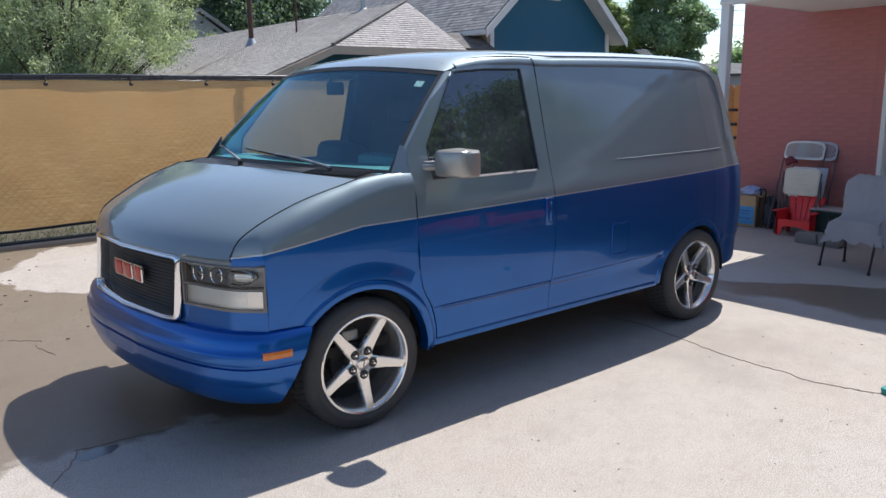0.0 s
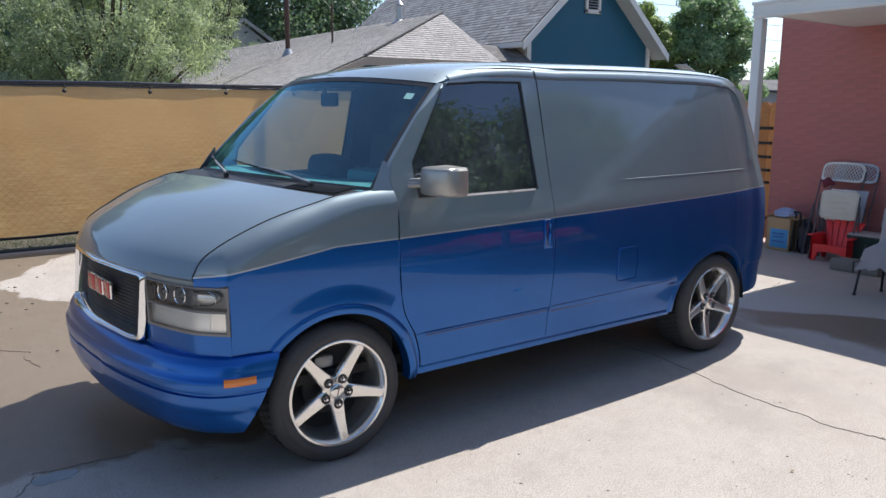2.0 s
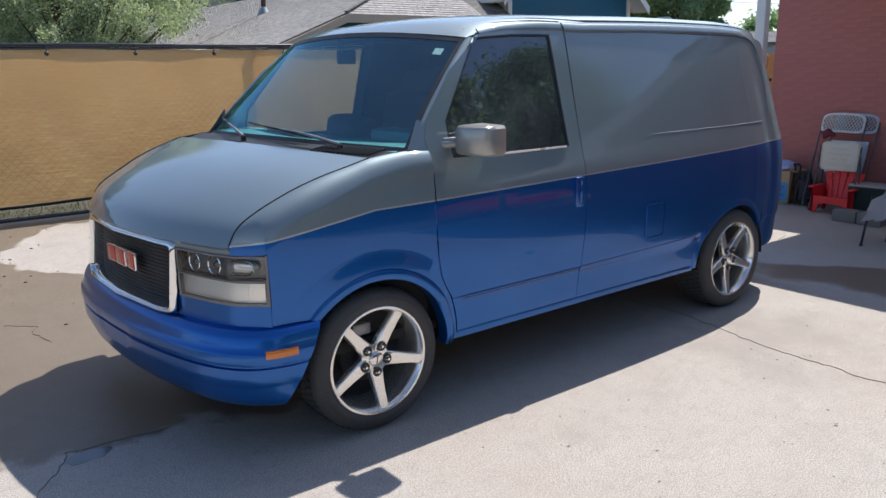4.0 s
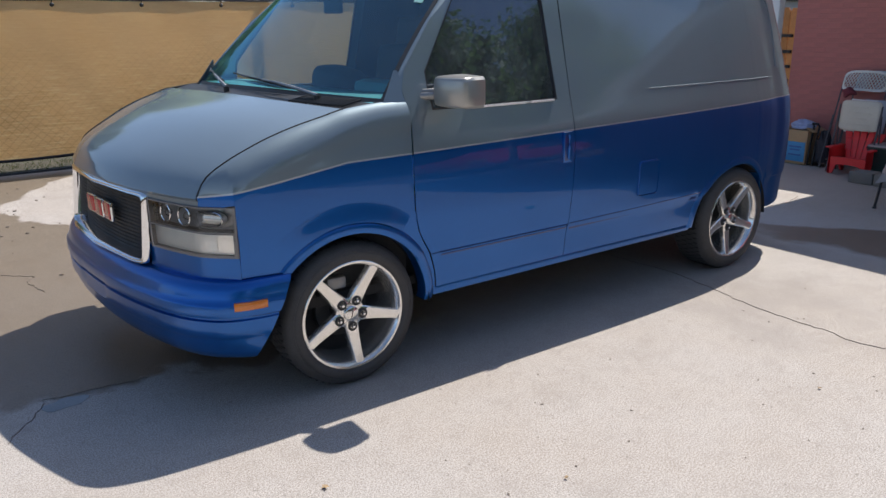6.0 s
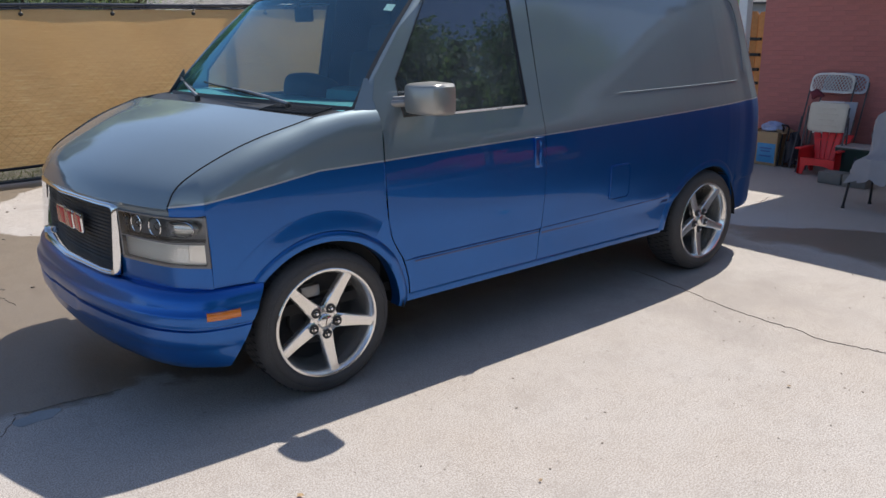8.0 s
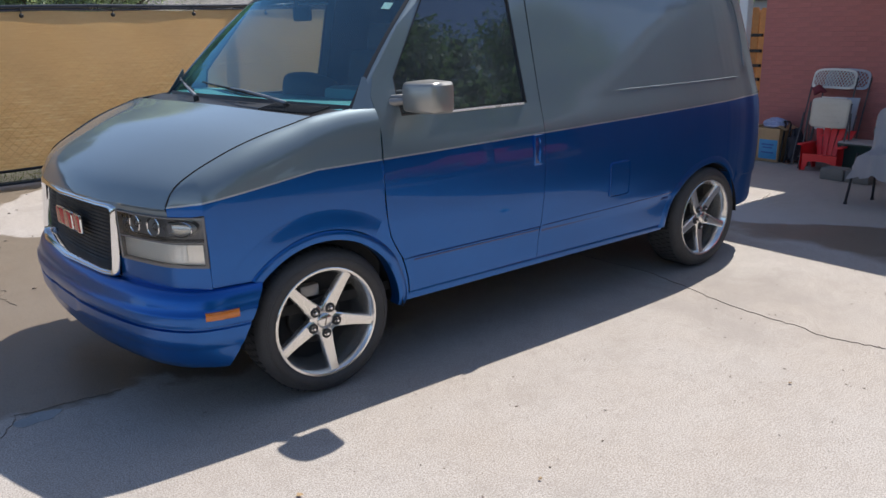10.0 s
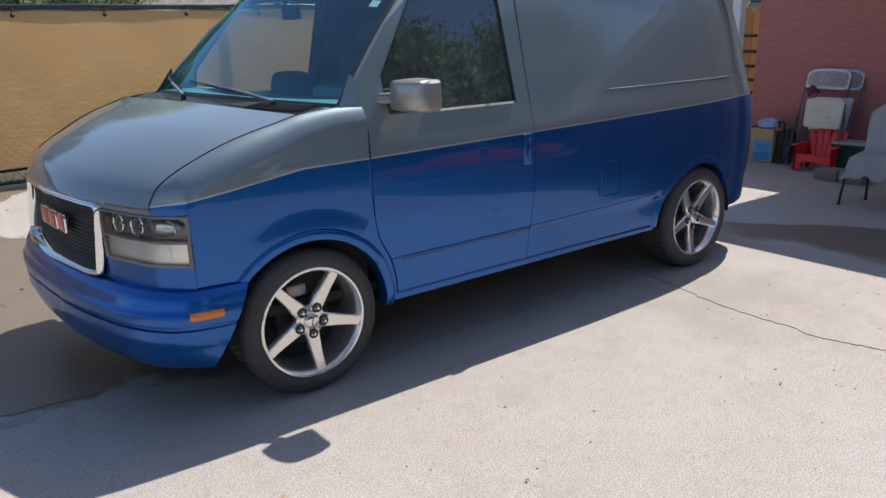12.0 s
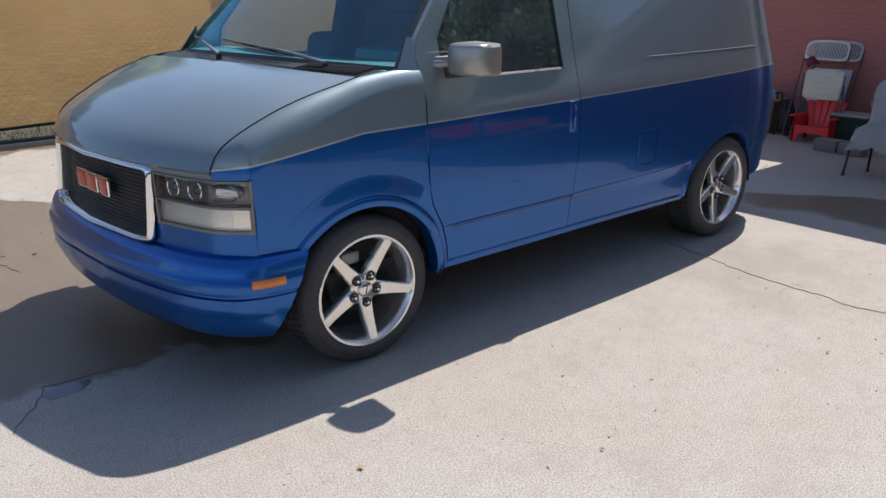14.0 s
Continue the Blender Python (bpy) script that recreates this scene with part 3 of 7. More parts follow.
tube(bm, [(x, FENCE_Y, 0.268 + 0.008 * math.sin(x * 3.7)) for x in steps(-9, 6.6, 60)], 0.017, 6)
part("bottom_rail", bm, BLACK_METAL, fence)
for x in (-7.9, -4.5, -1.1, 2.3, 5.7):
    bm = bmesh.new()
    rod(bm, (x, FENCE_Y + 0.04, 0), (x, FENCE_Y + 0.04, 1.90), 0.024, n=12)
    part("post", bm, STEEL, fence)
for k in range(-9, 8):
    x = 0.0 + 0.885 * k
    bm = bmesh.new()
    tube(bm, [(x, FENCE_Y - 0.03, 1.885), (x + 0.003, FENCE_Y - 0.04, 1.855), (x, FENCE_Y - 0.036, 1.82)], 0.008, 6)
    bmesh.ops.create_icosphere(bm, subdivisions=2, radius=0.023, matrix=Matrix.Translation((x, FENCE_Y - 0.04, 1.808)))
    part("clip", bm, BLACK, fence, "black ball bungee tie")
bm = bmesh.new()
box(bm, (-1.5, 5.09, 0.142), (17, 0.03, 0.030), 0.006)
me = bpy.data.meshes.new("edging")
bm.to_mesh(me)
bm.free()
me.materials.append(BLACK)
tagged(new("edging", me), "thin black edging along the driveway", "edging", kind="structure")

grass = bmesh.new()
r = random.Random(5)
for k in range(2600):
    x, y = r.uniform(-3.2, 2.2), r.uniform(5.10, 5.5)
    h, a = r.uniform(0.012, 0.055), r.uniform(0, 6.28)
    w = 0.004
    base = Vector((x, y, 0.135 + 0.18 * (y - 5.1)))
    side = Vector((math.cos(a), math.sin(a), 0)) * w
    tip = base + Vector((r.uniform(-0.04, 0.04), r.uniform(-0.04, 0.04), h))
    grass.faces.new((grass.verts.new(base - side), grass.verts.new(base + side), grass.verts.new(tip)))
me = bpy.data.meshes.new("weeds")
grass.to_mesh(me)
grass.free()
me.materials.append(GRASS)
tagged(new("weeds", me), "sparse weeds along the foot of the fence", "weeds", kind="stuff")

# ---------------------------------------------------------------- brick house and patio roof
WALL_X, CORNER_Y = 7.10, 1.27


def slab(name, centre, size, mat, label, category, bevel=0.0, turn=None):
    bm = bmesh.new()
    box(bm, centre, size, bevel, turn)
    me = bpy.data.meshes.new(name)
    bmesh.ops.recalc_face_normals(bm, faces=bm.faces)
    bm.to_mesh(me)
    bm.free()
    me.materials.append(mat)
    return tagged(new(name, me), label, category, kind="structure")


wall_east = slab("wall_east", (WALL_X + 0.1125, 0.42, 1.345), (0.226, 1.69, 2.69), MORTAR, "red brick house wall with flush mortar joints", "wall")
slab("wall_east_far", (WALL_X + 0.12, -3.80, 1.30), (0.216, 4.74, 2.6), BRICK, "red brick house wall", "wall")
slab("wall_east_over", (WALL_X + 0.12, -0.93, 2.36), (0.216, 1.0, 0.48), BRICK, "brickwork over the door", "wall")
slab("wall_north", (12.45, CORNER_Y - 0.115, 1.345), (10.2, 0.21, 2.69), BRICK, "red brick house wall", "wall")
slab("wall_south", (12.45, -6.1, 1.30), (10.2, 0.21, 2.6), BRICK, "red brick house wall", "wall")
slab("ceiling", (6.17, -2.92, 2.53), (1.84, 6.66, 0.04), WHITE_WOOD, "cream boarded patio ceiling", "ceiling")
roof = thing("patio_roof", "white metal patio roof with a deep fascia", "patio roof", kind="structure")
bm = bmesh.new()
box(bm, (5.22, -2.92, 2.545), (0.06, 6.70, 0.15), 0.008)
box(bm, (5.20, -2.92, 2.605), (0.05, 6.72, 0.03), 0.006)
box(bm, (5.20, -2.92, 2.49), (0.04, 6.70, 0.02), 0.004)
part("fascia", bm, WHITE_METAL, roof, "white ribbed metal fascia")
bm = bmesh.new()
box(bm, (6.17, 0.41, 2.56), (1.84, 0.04, 0.10), 0.006)
part("end_fascia", bm, WHITE_METAL, roof)
bm = bmesh.new()
box(bm, (6.17, -2.92, 2.62), (1.86, 6.66, 0.03), 0.006)
part("roof_sheet", bm, WHITE_METAL, roof)
post = thing("porch_post", "square white painted metal porch post", "post", "porch posts")
bm = bmesh.new()
box(bm, (0, 0, 1.235), (0.09, 0.09, 2.47), 0.006)
part("shaft", bm, WHITE_METAL, post)
bm = bmesh.new()
box(bm, (0, 0, 0.02), (0.15, 0.15, 0.04), 0.005)
part("foot", bm, WHITE_METAL, post)
post.location = (5.25, 0.38, 0)
copy_thing(post, pose(5.25, -6.1, 0))
# unseen roof, its height and dark brown set for the van's reflections
bm = bmesh.new()
sheet(bm, [[(7.42, y, 2.62) for y in (-6.4, 1.30)], [(12.4, y, 5.3) for y in (-6.4, 1.30)], [(17.6, y, 2.60) for y in (-6.4, 1.30)]])
me = bpy.data.meshes.new("house_roof")
bm.to_mesh(me)
bm.free()
me.materials.append(BROWN_ROOF)
tagged(solid(new("house_roof", me), 0.12, 1.0), "brown shingle roof of the brick house", "roof", kind="structure")

# unseen plain wall across the yard, added to darken the van's reflections
bm = bmesh.new()
sheet(bm, [[(x, y, z) for x, y in ((-14, 5.0), (-14, -14.5), (4, -14.5), (11, -12.5), (17, -8.5), (17.5, -6.2))] for z in (0.0, 2.0)])
me = bpy.data.meshes.new("wall_south_yard")
bm.to_mesh(me)
bm.free()
me.materials.append(plain("unseen_wall_boards", (0.06, 0.048, 0.04), 0.85, 0, 0.3, 2, 30, 0.3))
tagged(solid(new("wall_south_yard", me), 0.06), "unseen dark wall added to darken the van's reflections", "wall", kind="structure")

# door beside the brickwork
door_1 = thing("door_1", "white panelled house door in a white frame", "door", kind="structure")
for name, c, s, b in (("jamb", (WALL_X + 0.05, -0.455, 1.04), (0.16, 0.05, 2.12), 0.006), ("jamb", (WALL_X + 0.05, -1.405, 1.04), (0.16, 0.05, 2.12), 0.006), ("head", (WALL_X + 0.05, -0.93, 2.09), (0.16, 0.88, 0.05), 0.006), ("leaf", (WALL_X + 0.10, -0.93, 1.035), (0.04, 0.87, 2.05), 0.004), ("panel", (WALL_X + 0.078, -0.93, 1.55), (0.012, 0.6, 0.75), 0.004), ("panel", (WALL_X + 0.078, -0.93, 0.55), (0.012, 0.6, 0.75), 0.004), ("sill", (WALL_X + 0.04, -0.93, 0.02), (0.2, 0.9, 0.04), 0.006)):
    bm = bmesh.new()
    box(bm, c, s, b)
    part(name, bm, WHITE_WOOD, door_1)
bm = bmesh.new()
rod(bm, (WALL_X + 0.08, -0.56, 1.0), (WALL_X + 0.02, -0.56, 1.0), 0.012)
bmesh.ops.create_icosphere(bm, subdivisions=2, radius=0.03, matrix=Matrix.Translation((WALL_X + 0.01, -0.56, 1.0)))
part("knob", bm, STEEL, door_1)

# cedar gate beyond the house corner
gate = thing("cedar_gate", "cedar picket gate with black strap hinges", "gate")
for k in range(14):
    bm = bmesh.new()
    y = CORNER_Y + 0.045 + 0.128 * k
    h = 1.71 + 0.01 * math.sin(k * 2.3)
    vs = [(y - 0.06, 0.05), (y + 0.06, 0.05), (y + 0.06, h - 0.04), (y + 0.035, h), (y - 0.035, h), (y - 0.06, h - 0.04)]
    f = [bm.verts.new((WALL_X + 0.06, a, b)) for a, b in vs]
    g = [bm.verts.new((WALL_X + 0.08, a, b)) for a, b in vs]
    bm.faces.new(f)
    bm.faces.new(g[::-1])
    for i in range(6):
        bm.faces.new((f[i], f[(i + 1) % 6], g[(i + 1) % 6], g[i]))
    part("picket", bm, PICKET, gate, smooth=0)
for z in (1.40, 1.22, 1.05, 0.89, 0.74, 0.3):
    bm = bmesh.new()
    box(bm, (WALL_X + 0.05, CORNER_Y + 0.39, z), (0.012, 0.70, 0.035), 0.004)
    bmesh.ops.create_icosphere(bm, subdivisions=1, radius=0.018, matrix=Matrix.Translation((WALL_X + 0.045, CORNER_Y + 0.055, z)))
    part("strap", bm, BLACK_METAL, gate, "black iron strap")
slab("fence_post", (WALL_X + 0.06, 3.2, 0.87), (0.09, 0.09, 1.74), PICKET, "square cedar fence post", "post")

# ---------------------------------------------------------------- neighbouring houses
def poly(name, pts, mat, parent, thick=0.0, label=""):
    bm = bmesh.new()
    bm.faces.new([bm.verts.new(p) for p in pts])
    ob = part(name, bm, mat, parent, label, 0)
    return solid(ob, thick, 0.0) if thick else ob


hip = thing("hip_roof_house", "low house with a grey shingled hip roof and beige fascia", "house")
S = 0.40
roof_z = lambda x: 2.70 + S * (x - 7.0)
APEX = (10.2, 12.5, roof_z(10.2))
poly("roof", [(4.2, 10.9, roof_z(4.2)), (7.0, 10.9, 2.70), APEX, (10.2, 34.0, APEX[2]), (4.2, 34.0, roof_z(4.2))], SHINGLE_SIDE, hip, 0.10, "weathered grey shingles")
poly("hip_end", [(7.0, 10.9, 2.70), (10.75, 10.75, 2.70), APEX], SHINGLE_END, hip, 0.10)
poly("far_slope", [APEX, (10.75, 10.75, 2.70), (16.4, 14.0, 1.7), (16.4, 34, 1.7), (10.2, 34, APEX[2])], SHINGLE_SIDE, hip, 0.10)
def beam(name, a, b, h, w, mat, parent):
    a, b = Vector(a), Vector(b)
    bm = bmesh.new()
    d = (b - a)
    n = Vector((-d.y, d.x, 0)).normalized() * w / 2
    up = Vector((0, 0, h))
    vs = [bm.verts.new(p) for p in (a - n, a + n, b + n, b - n, a - n - up, a + n - up, b + n - up, b - n - up)]
    for f in ((0, 1, 2, 3), (4, 7, 6, 5), (0, 4, 5, 1), (1, 5, 6, 2), (2, 6, 7, 3), (3, 7, 4, 0)):
        bm.faces.new([vs[i] for i in f])
    return part(name, bm, mat, parent, smooth=0)


beam("rake_board", (4.2, 10.84, roof_z(4.2) + 0.03), (7.0, 10.84, 2.73), 0.17, 0.05, BEIGE_TRIM, hip)
beam("eave_board", (7.0, 10.84, 2.73), (10.75, 10.70, 2.73), 0.17, 0.05, BEIGE_TRIM, hip)
poly("wall", [(4.6, 11.25, 0.0), (10.6, 11.1, 0.0), (10.6, 11.1, 2.66), (7.0, 11.25, 2.62), (4.6, 11.25, roof_z(4.6) - 0.1)], TEAL, hip, 0.15, "dark teal painted wall")


def shingle_field(parent, pts, along, mat, seed, course=0.09, tab=0.20, base=0.051):
    """Overlapping shingle tabs laid in courses over a flat roof plane."""
    r = random.Random(seed)
    o = Vector(pts[0])
    n = (Vector(pts[1]) - o).cross(Vector(pts[2]) - o).normalized()
    n = n if n.z > 0 else -n
    u = Vector(along)
    u = (u - n * u.dot(n)).normalized()
    v = n.cross(u)
    v = v if v.z > 0 else -v
    flat = [((Vector(p) - o).dot(u), (Vector(p) - o).dot(v)) for p in pts]
    lo, hi = min(q[1] for q in flat), max(q[1] for q in flat)
    verts, faces = [], []
    for row in range(int((hi - lo) / course)):
        v0 = lo + row * course
        cuts = []
        for (ua, va), (ub, vb) in zip(flat, flat[1:] + flat[:1]):
            mid = v0 + course / 2
            if (va - mid) * (vb - mid) < 0:
                cuts.append(ua + (ub - ua) * (mid - va) / (vb - va))
        if len(cuts) < 2:
            continue
        at, end = min(cuts), max(cuts)
        at -= tab * (0.5 if row % 2 else 0.0) + r.uniform(0, 0.08)
        while at < end:
            wide = tab * r.uniform(0.7, 1.15)
            a, b = max(at, min(cuts)), min(at + wide - 0.008, end)
            at += wide
            if b - a < 0.03:
                continue
            t = base + r.uniform(0.0085, 0.0115)
            drop = r.uniform(0, 0.012)
            i = len(verts)
            for uu, vv, h in ((a, v0 - drop, base - 0.01), (b, v0 - drop, base - 0.01), (b, v0 - drop, t), (a, v0 - drop, t), (b, v0 + course, base), (a, v0 + course, base)):
                verts.append(o + u * uu + v * vv + n * h)
            faces += [(i, i + 1, i + 2, i + 3), (i + 3, i + 2, i + 4, i + 5)]
    return tagged(finish("shingles", verts, faces, mat, parent, smooth=0), kind="stuff")


shingle_field(hip, [(4.2, 10.9, roof_z(4.2)), (7.0, 10.9, 2.70), APEX, (10.2, 30.0, APEX[2]), (4.2, 30.0, roof_z(4.2))], (0, 1, 0), TAB_GREY, 1)
shingle_field(hip, [(7.0, 10.9, 2.70), (10.75, 10.75, 2.70), APEX], (1, -0.04, 0), TAB_GREY, 2)
beam("hip_cap", (7.0, 10.88, 2.80), (10.2, 12.5, APEX[2] + 0.09), 0.03, 0.09, SHINGLE_END, hip)
mast = bmesh.new()
rod(mast, (8.0, 17.0, 2.6), (8.0, 17.0, 7.5), 0.07, n=12)
m = part("service_mast", mast, RUST, hip, "rusty brown service mast")
bm = bmesh.new()
rod(bm, (8.0, 17.0, roof_z(8.0) - 0.05), (8.0, 17.0, roof_z(8.0) + 0.22), 0.22, 0.08, n=14)
part("flashing", bm, STEEL, m, "bright lead flashing")
for x, y, h, rr, cap in ((8.6, 15.4, 1.1, 0.028, 0), (10.15, 14.4, 0.42, 0.075, 1)):
    bm = bmesh.new()
    rod(bm, (x, y, roof_z(x) - 0.2), (x, y, roof_z(x) + h), rr, n=12)
    vent = part("vent_pipe", bm, STEEL if cap else RUST, hip)
    if cap:
        bm = bmesh.new()
        rod(bm, (x, y, roof_z(x) + h + 0.05), (x, y, roof_z(x) + h + 0.17), 0.13, 0.03, n=14)
        part("vent_cap", bm, STEEL, vent)
    bm = bmesh.new()
    rod(bm, (x, y, roof_z(x) - 0.02), (x, y, roof_z(x) + 0.08), rr * 3, rr * 1.3, n=12)
    part("flashing", bm, STEEL, vent)

gable = thing("teal_gable_house", "teal gabled house with white trim and a dark shingle roof", "house")
GX0, GX1, GY, GM = 14.35, 19.95, 13.9, 16.95
GE, GA = 4.10, 6.34
slope = (GA - GE) / (GM - GX0)
GER = GA - slope * (GX1 - GM)
FRONT_Y = GY - 0.6
poly("wall", [(GX0, GY, 0), (GX1, GY, 0), (GX1, GY, GER), (GM, GY, GA - 0.1), (GX0, GY, GE)], TEAL, gable, 0.12, "dark teal siding")
poly("side_wall", [(GX0, GY, 0), (GX0, GY + 12, 0), (GX0, GY + 12, GE), (GX0, GY, GE)], BEIGE_TRIM, gable, 0.12)
for x0 in (GX0 - 0.65, GX1 + 0.36):
    ze = GA - slope * abs(GM - x0)
    poly("roof", [(x0, FRONT_Y, ze), (GM, FRONT_Y, GA + 0.06), (GM, GY + 12, GA + 0.06), (x0, GY + 12, ze)], SHINGLE_HIGH, gable, 0.10, "dark grey shingles")
    beam("barge_board", (x0, FRONT_Y - 0.03, ze + 0.03), (GM, FRONT_Y - 0.03, GA + 0.09), 0.26, 0.05, WHITE_WOOD, gable)
    poly("soffit", [(x0, FRONT_Y, ze - 0.14), (GM, FRONT_Y, GA - 0.10), (GM, GY + 0.02, GA - 0.10), (x0, GY + 0.02, ze - 0.14)], WHITE_WOOD, gable, 0.02)
    beam("gutter", (x0, FRONT_Y, ze + 0.02), (x0, GY + 12, ze + 0.02), 0.14, 0.1, WHITE_WOOD, gable)
eave_z = GA - slope * (GM - GX0 + 0.65)
poly("eave_soffit", [(GX0 - 0.65, GY, eave_z - 0.08), (GX0 - 0.07, GY, eave_z - 0.06), (GX0 - 0.07, GY + 12, eave_z - 0.06), (GX0 - 0.65, GY + 12, eave_z - 0.08)], BEIGE_TRIM, gable, 0.02)
shingle_field(gable, [(GX0 - 0.65, FRONT_Y, eave_z), (GM, FRONT_Y, GA + 0.06), (GM, GY + 12, GA + 0.06), (GX0 - 0.65, GY + 12, eave_z)], (0, 1, 0), TAB_DARK, 3, 0.15)
for x, top in ((GX0 + 0.06, GE - 0.05), (GX1 - 0.06, GER - 0.05)):
    bm = bmesh.new()
    box(bm, (x, GY - 0.03, top / 2), (0.16, 0.16, top))
    part("corner_board", bm, WHITE_WOOD, gable)
# dark lean-to roof against the beige side wall
poly("lean_to_roof", [(GX0 - 2.6, GY - 0.4, 2.96), (GX0 - 0.07, GY - 0.4, 2.96), (GX0 - 0.07, GY + 0.5, 3.46), (GX0 - 2.6, GY + 0.5, 3.46)], SHINGLE_END, gable, 0.10, "dark shingled lean-to roof")
window = bmesh.new()
for x, z, w, h in ((-0.29, 0, 0.10, 0.98), (0.29, 0, 0.10, 0.98), (0, 0.44, 0.68, 0.10), (0, -0.44, 0.68, 0.12)):
    box(window, (GM + 0.17 + x, GY - 0.09, 5.13 + z), (w, 0.08, h), 0.01)
w = part("vent_window", window, WHITE_WOOD, gable, "small white louvred attic vent")
for k in range(9):
    bm = bmesh.new()
    box(bm, (GM + 0.17, GY - 0.075, 4.76 + 0.086 * k), (0.50, 0.05, 0.012), 0, Matrix.Rotation(radians(35), 4, "X"))
    part("slat", bm, PALE_PLASTIC, w)
bm = bmesh.new()
box(bm, (GM + 0.17, GY - 0.062, 5.13), (0.50, 0.004, 0.80))
part("vent_backing", bm, DARK_GAP, w)

grey_house = thing("grey_house", "pale grey low building far behind the gate", "house")
poly("wall", [(31, 19.8, 0), (39, 15.2, 0), (39, 15.2, 2.55), (31, 19.8, 2.55)], plain("pale_grey_siding", (0.42, 0.42, 0.43), 0.8, 0, 0.1, 1, 20, 0.1), grey_house, 0.2)
poly("roof", [(30.6, 19.6, 2.5), (39.2, 14.8, 2.5), (40.2, 17.0, 3.1), (31.8, 21.8, 3.1)], SHINGLE_HIGH, grey_house, 0.12)
back_house = thing("shed_roof_house", "small grey gabled roof among the trees", "house")
AWAY = Vector((0.35, 0.93, 0)) * 7
for low_end in ((13.8, 42.1, 5.0), (18.9, 40.5, 4.9)):
    ridge_end, low_end = Vector((16.4, 41.5, 6.9)), Vector(low_end)
    poly("roof", [low_end, ridge_end, ridge_end + AWAY, low_end + AWAY], TAB_GREY, back_house, 0.2)
poly("wall", [(14.1, 42.4, 0), (18.6, 41.0, 0), (18.6, 41.0, 4.9), (16.4, 41.8, 6.7), (14.1, 42.4, 4.9)], plain("weathered_siding", (0.42, 0.41, 0.39), 0.85, 0, 0.15, 1, 20, 0.1), back_house, 0.2)
# metal awning roof behind the van
awning = thing("ribbed_canopy", "ribbed white metal canopy beyond the van", "canopy")
for k in range(6):
    bm = bmesh.new()
    box(bm, (17.0 + 0.12 * k, 10.2, 2.86 - 0.05 * k), (0.09, 0.4, 0.03), 0.006, Matrix.Rotation(radians(20), 4, "Y"))
    part("rib", bm, WHITE_METAL, awning)
bm = bmesh.new()
rod(bm, (17.2, 10.4, 0), (17.2, 10.4, 2.78), 0.04)
part("post", bm, STEEL, awning)

# poles and wires
pole = thing("utility_pole", "brown wooden utility pole with a crossarm", "pole", "utility poles", at=(22, 24, 0))
bm = bmesh.new()
rod(bm, (0, 0, 0), (0, 0, 7.4), 0.13, 0.10, n=12)
part("shaft", bm, BARK, pole)
for z in (7.05, 6.45, 5.65, 5.05):
    bm = bmesh.new()
    box(bm, (0, 0, z), (0.30, 0.16, 0.09), 0.01)
    part("bracket", bm, BARK, pole)
copy_thing(pole, pose(58, 17, 0))
for z in (7.05, 6.45, 5.65, 5.05):
    bm = bmesh.new()
    tube(bm, [(22 + 36 * t, 24 - 7 * t, z - 1.0 * t * (1 - t)) for t in steps(0, 1, 16)], 0.012, 5)
    me = bpy.data.meshes.new("power_line")
    bm.to_mesh(me)
    bm.free()
    me.materials.append(BLACK_METAL)
    tagged(new("power_line", me), "dark overhead power line against the sky", "cable", "overhead lines")


# ---------------------------------------------------------------- trees
def tree(name, label, at, height, spread, mat, seed, leaves=9000, leaf=0.09, clumps=38, low=0.3, droop=0.0, puff=(0.16, 0.34)):
    r = random.Random(seed)
    ob = thing(name, label, "tree")
    ob.location = at
    bm = bmesh.new()
    fork = height * low
    tube(bm, [(0, 0, -0.1), (0.05, 0.02, fork * 0.5), (0.0, 0.05, fork), (0.1, -0.05, height * 0.6)], [height * 0.024, height * 0.02, height * 0.016, height * 0.006], 9)
    centres = []
    for k in range(clumps):
        a, u = r.uniform(0, 2 * math.pi), r.random()
        h = fork + (height - fork) * (0.06 + 0.92 * u)
        bulge = math.sin(math.pi * min(1, 0.18 + 0.80 * u)) ** 0.7
        d = spread * bulge * math.sqrt(r.uniform(0.02, 1.0))
        centres.append((Vector((d * math.cos(a), d * math.sin(a), h)), spread * r.uniform(*puff)))
    for c, rad in centres[: clumps // 2]:
        start = Vector((0, 0.04, fork * r.uniform(0.8, 1.3)))
        tube(bm, [start, start.lerp(c, 0.5) + Vector((0, 0, 0.15)), c], [height * 0.009, height * 0.005, height * 0.002], 6)
    part("trunk", bm, BARK, ob)
    verts, faces = [], []
    for k in range(leaves):
        c, rad = r.choice(centres)
        d = Vector((r.gauss(0, 1), r.gauss(0, 1), r.gauss(0, 0.8)))
        d = d * rad * 0.52 * r.uniform(0.6, 1.1)
        p = c + d
        p.z -= droop * r.random() * rad * 2
        s = leaf * r.uniform(0.6, 1.4)
        n = (d.normalized() + Vector((r.gauss(0, 0.6), r.gauss(0, 0.6), r.gauss(0.3, 0.6)))).normalized()
        t = n.orthogonal().normalized()
        t = Matrix.Rotation(r.uniform(0, 6.28), 3, n) @ t
        if droop:
            t = (t * 0.5 + Vector((0, 0, -1))).normalized()
        b = n.cross(t).normalized()
        i = len(verts)
        wide = s * (0.35 if droop else 0.6 if puff[0] > 0.12 else 0.4)
        verts += [p - t * s, p + b * wide, p + t * s, p - b * wide + n * s * 0.15]
        faces.append((i, i + 1, i + 2, i + 3))
    finish("crown", verts, faces, mat, ob, smooth=0)
    return ob


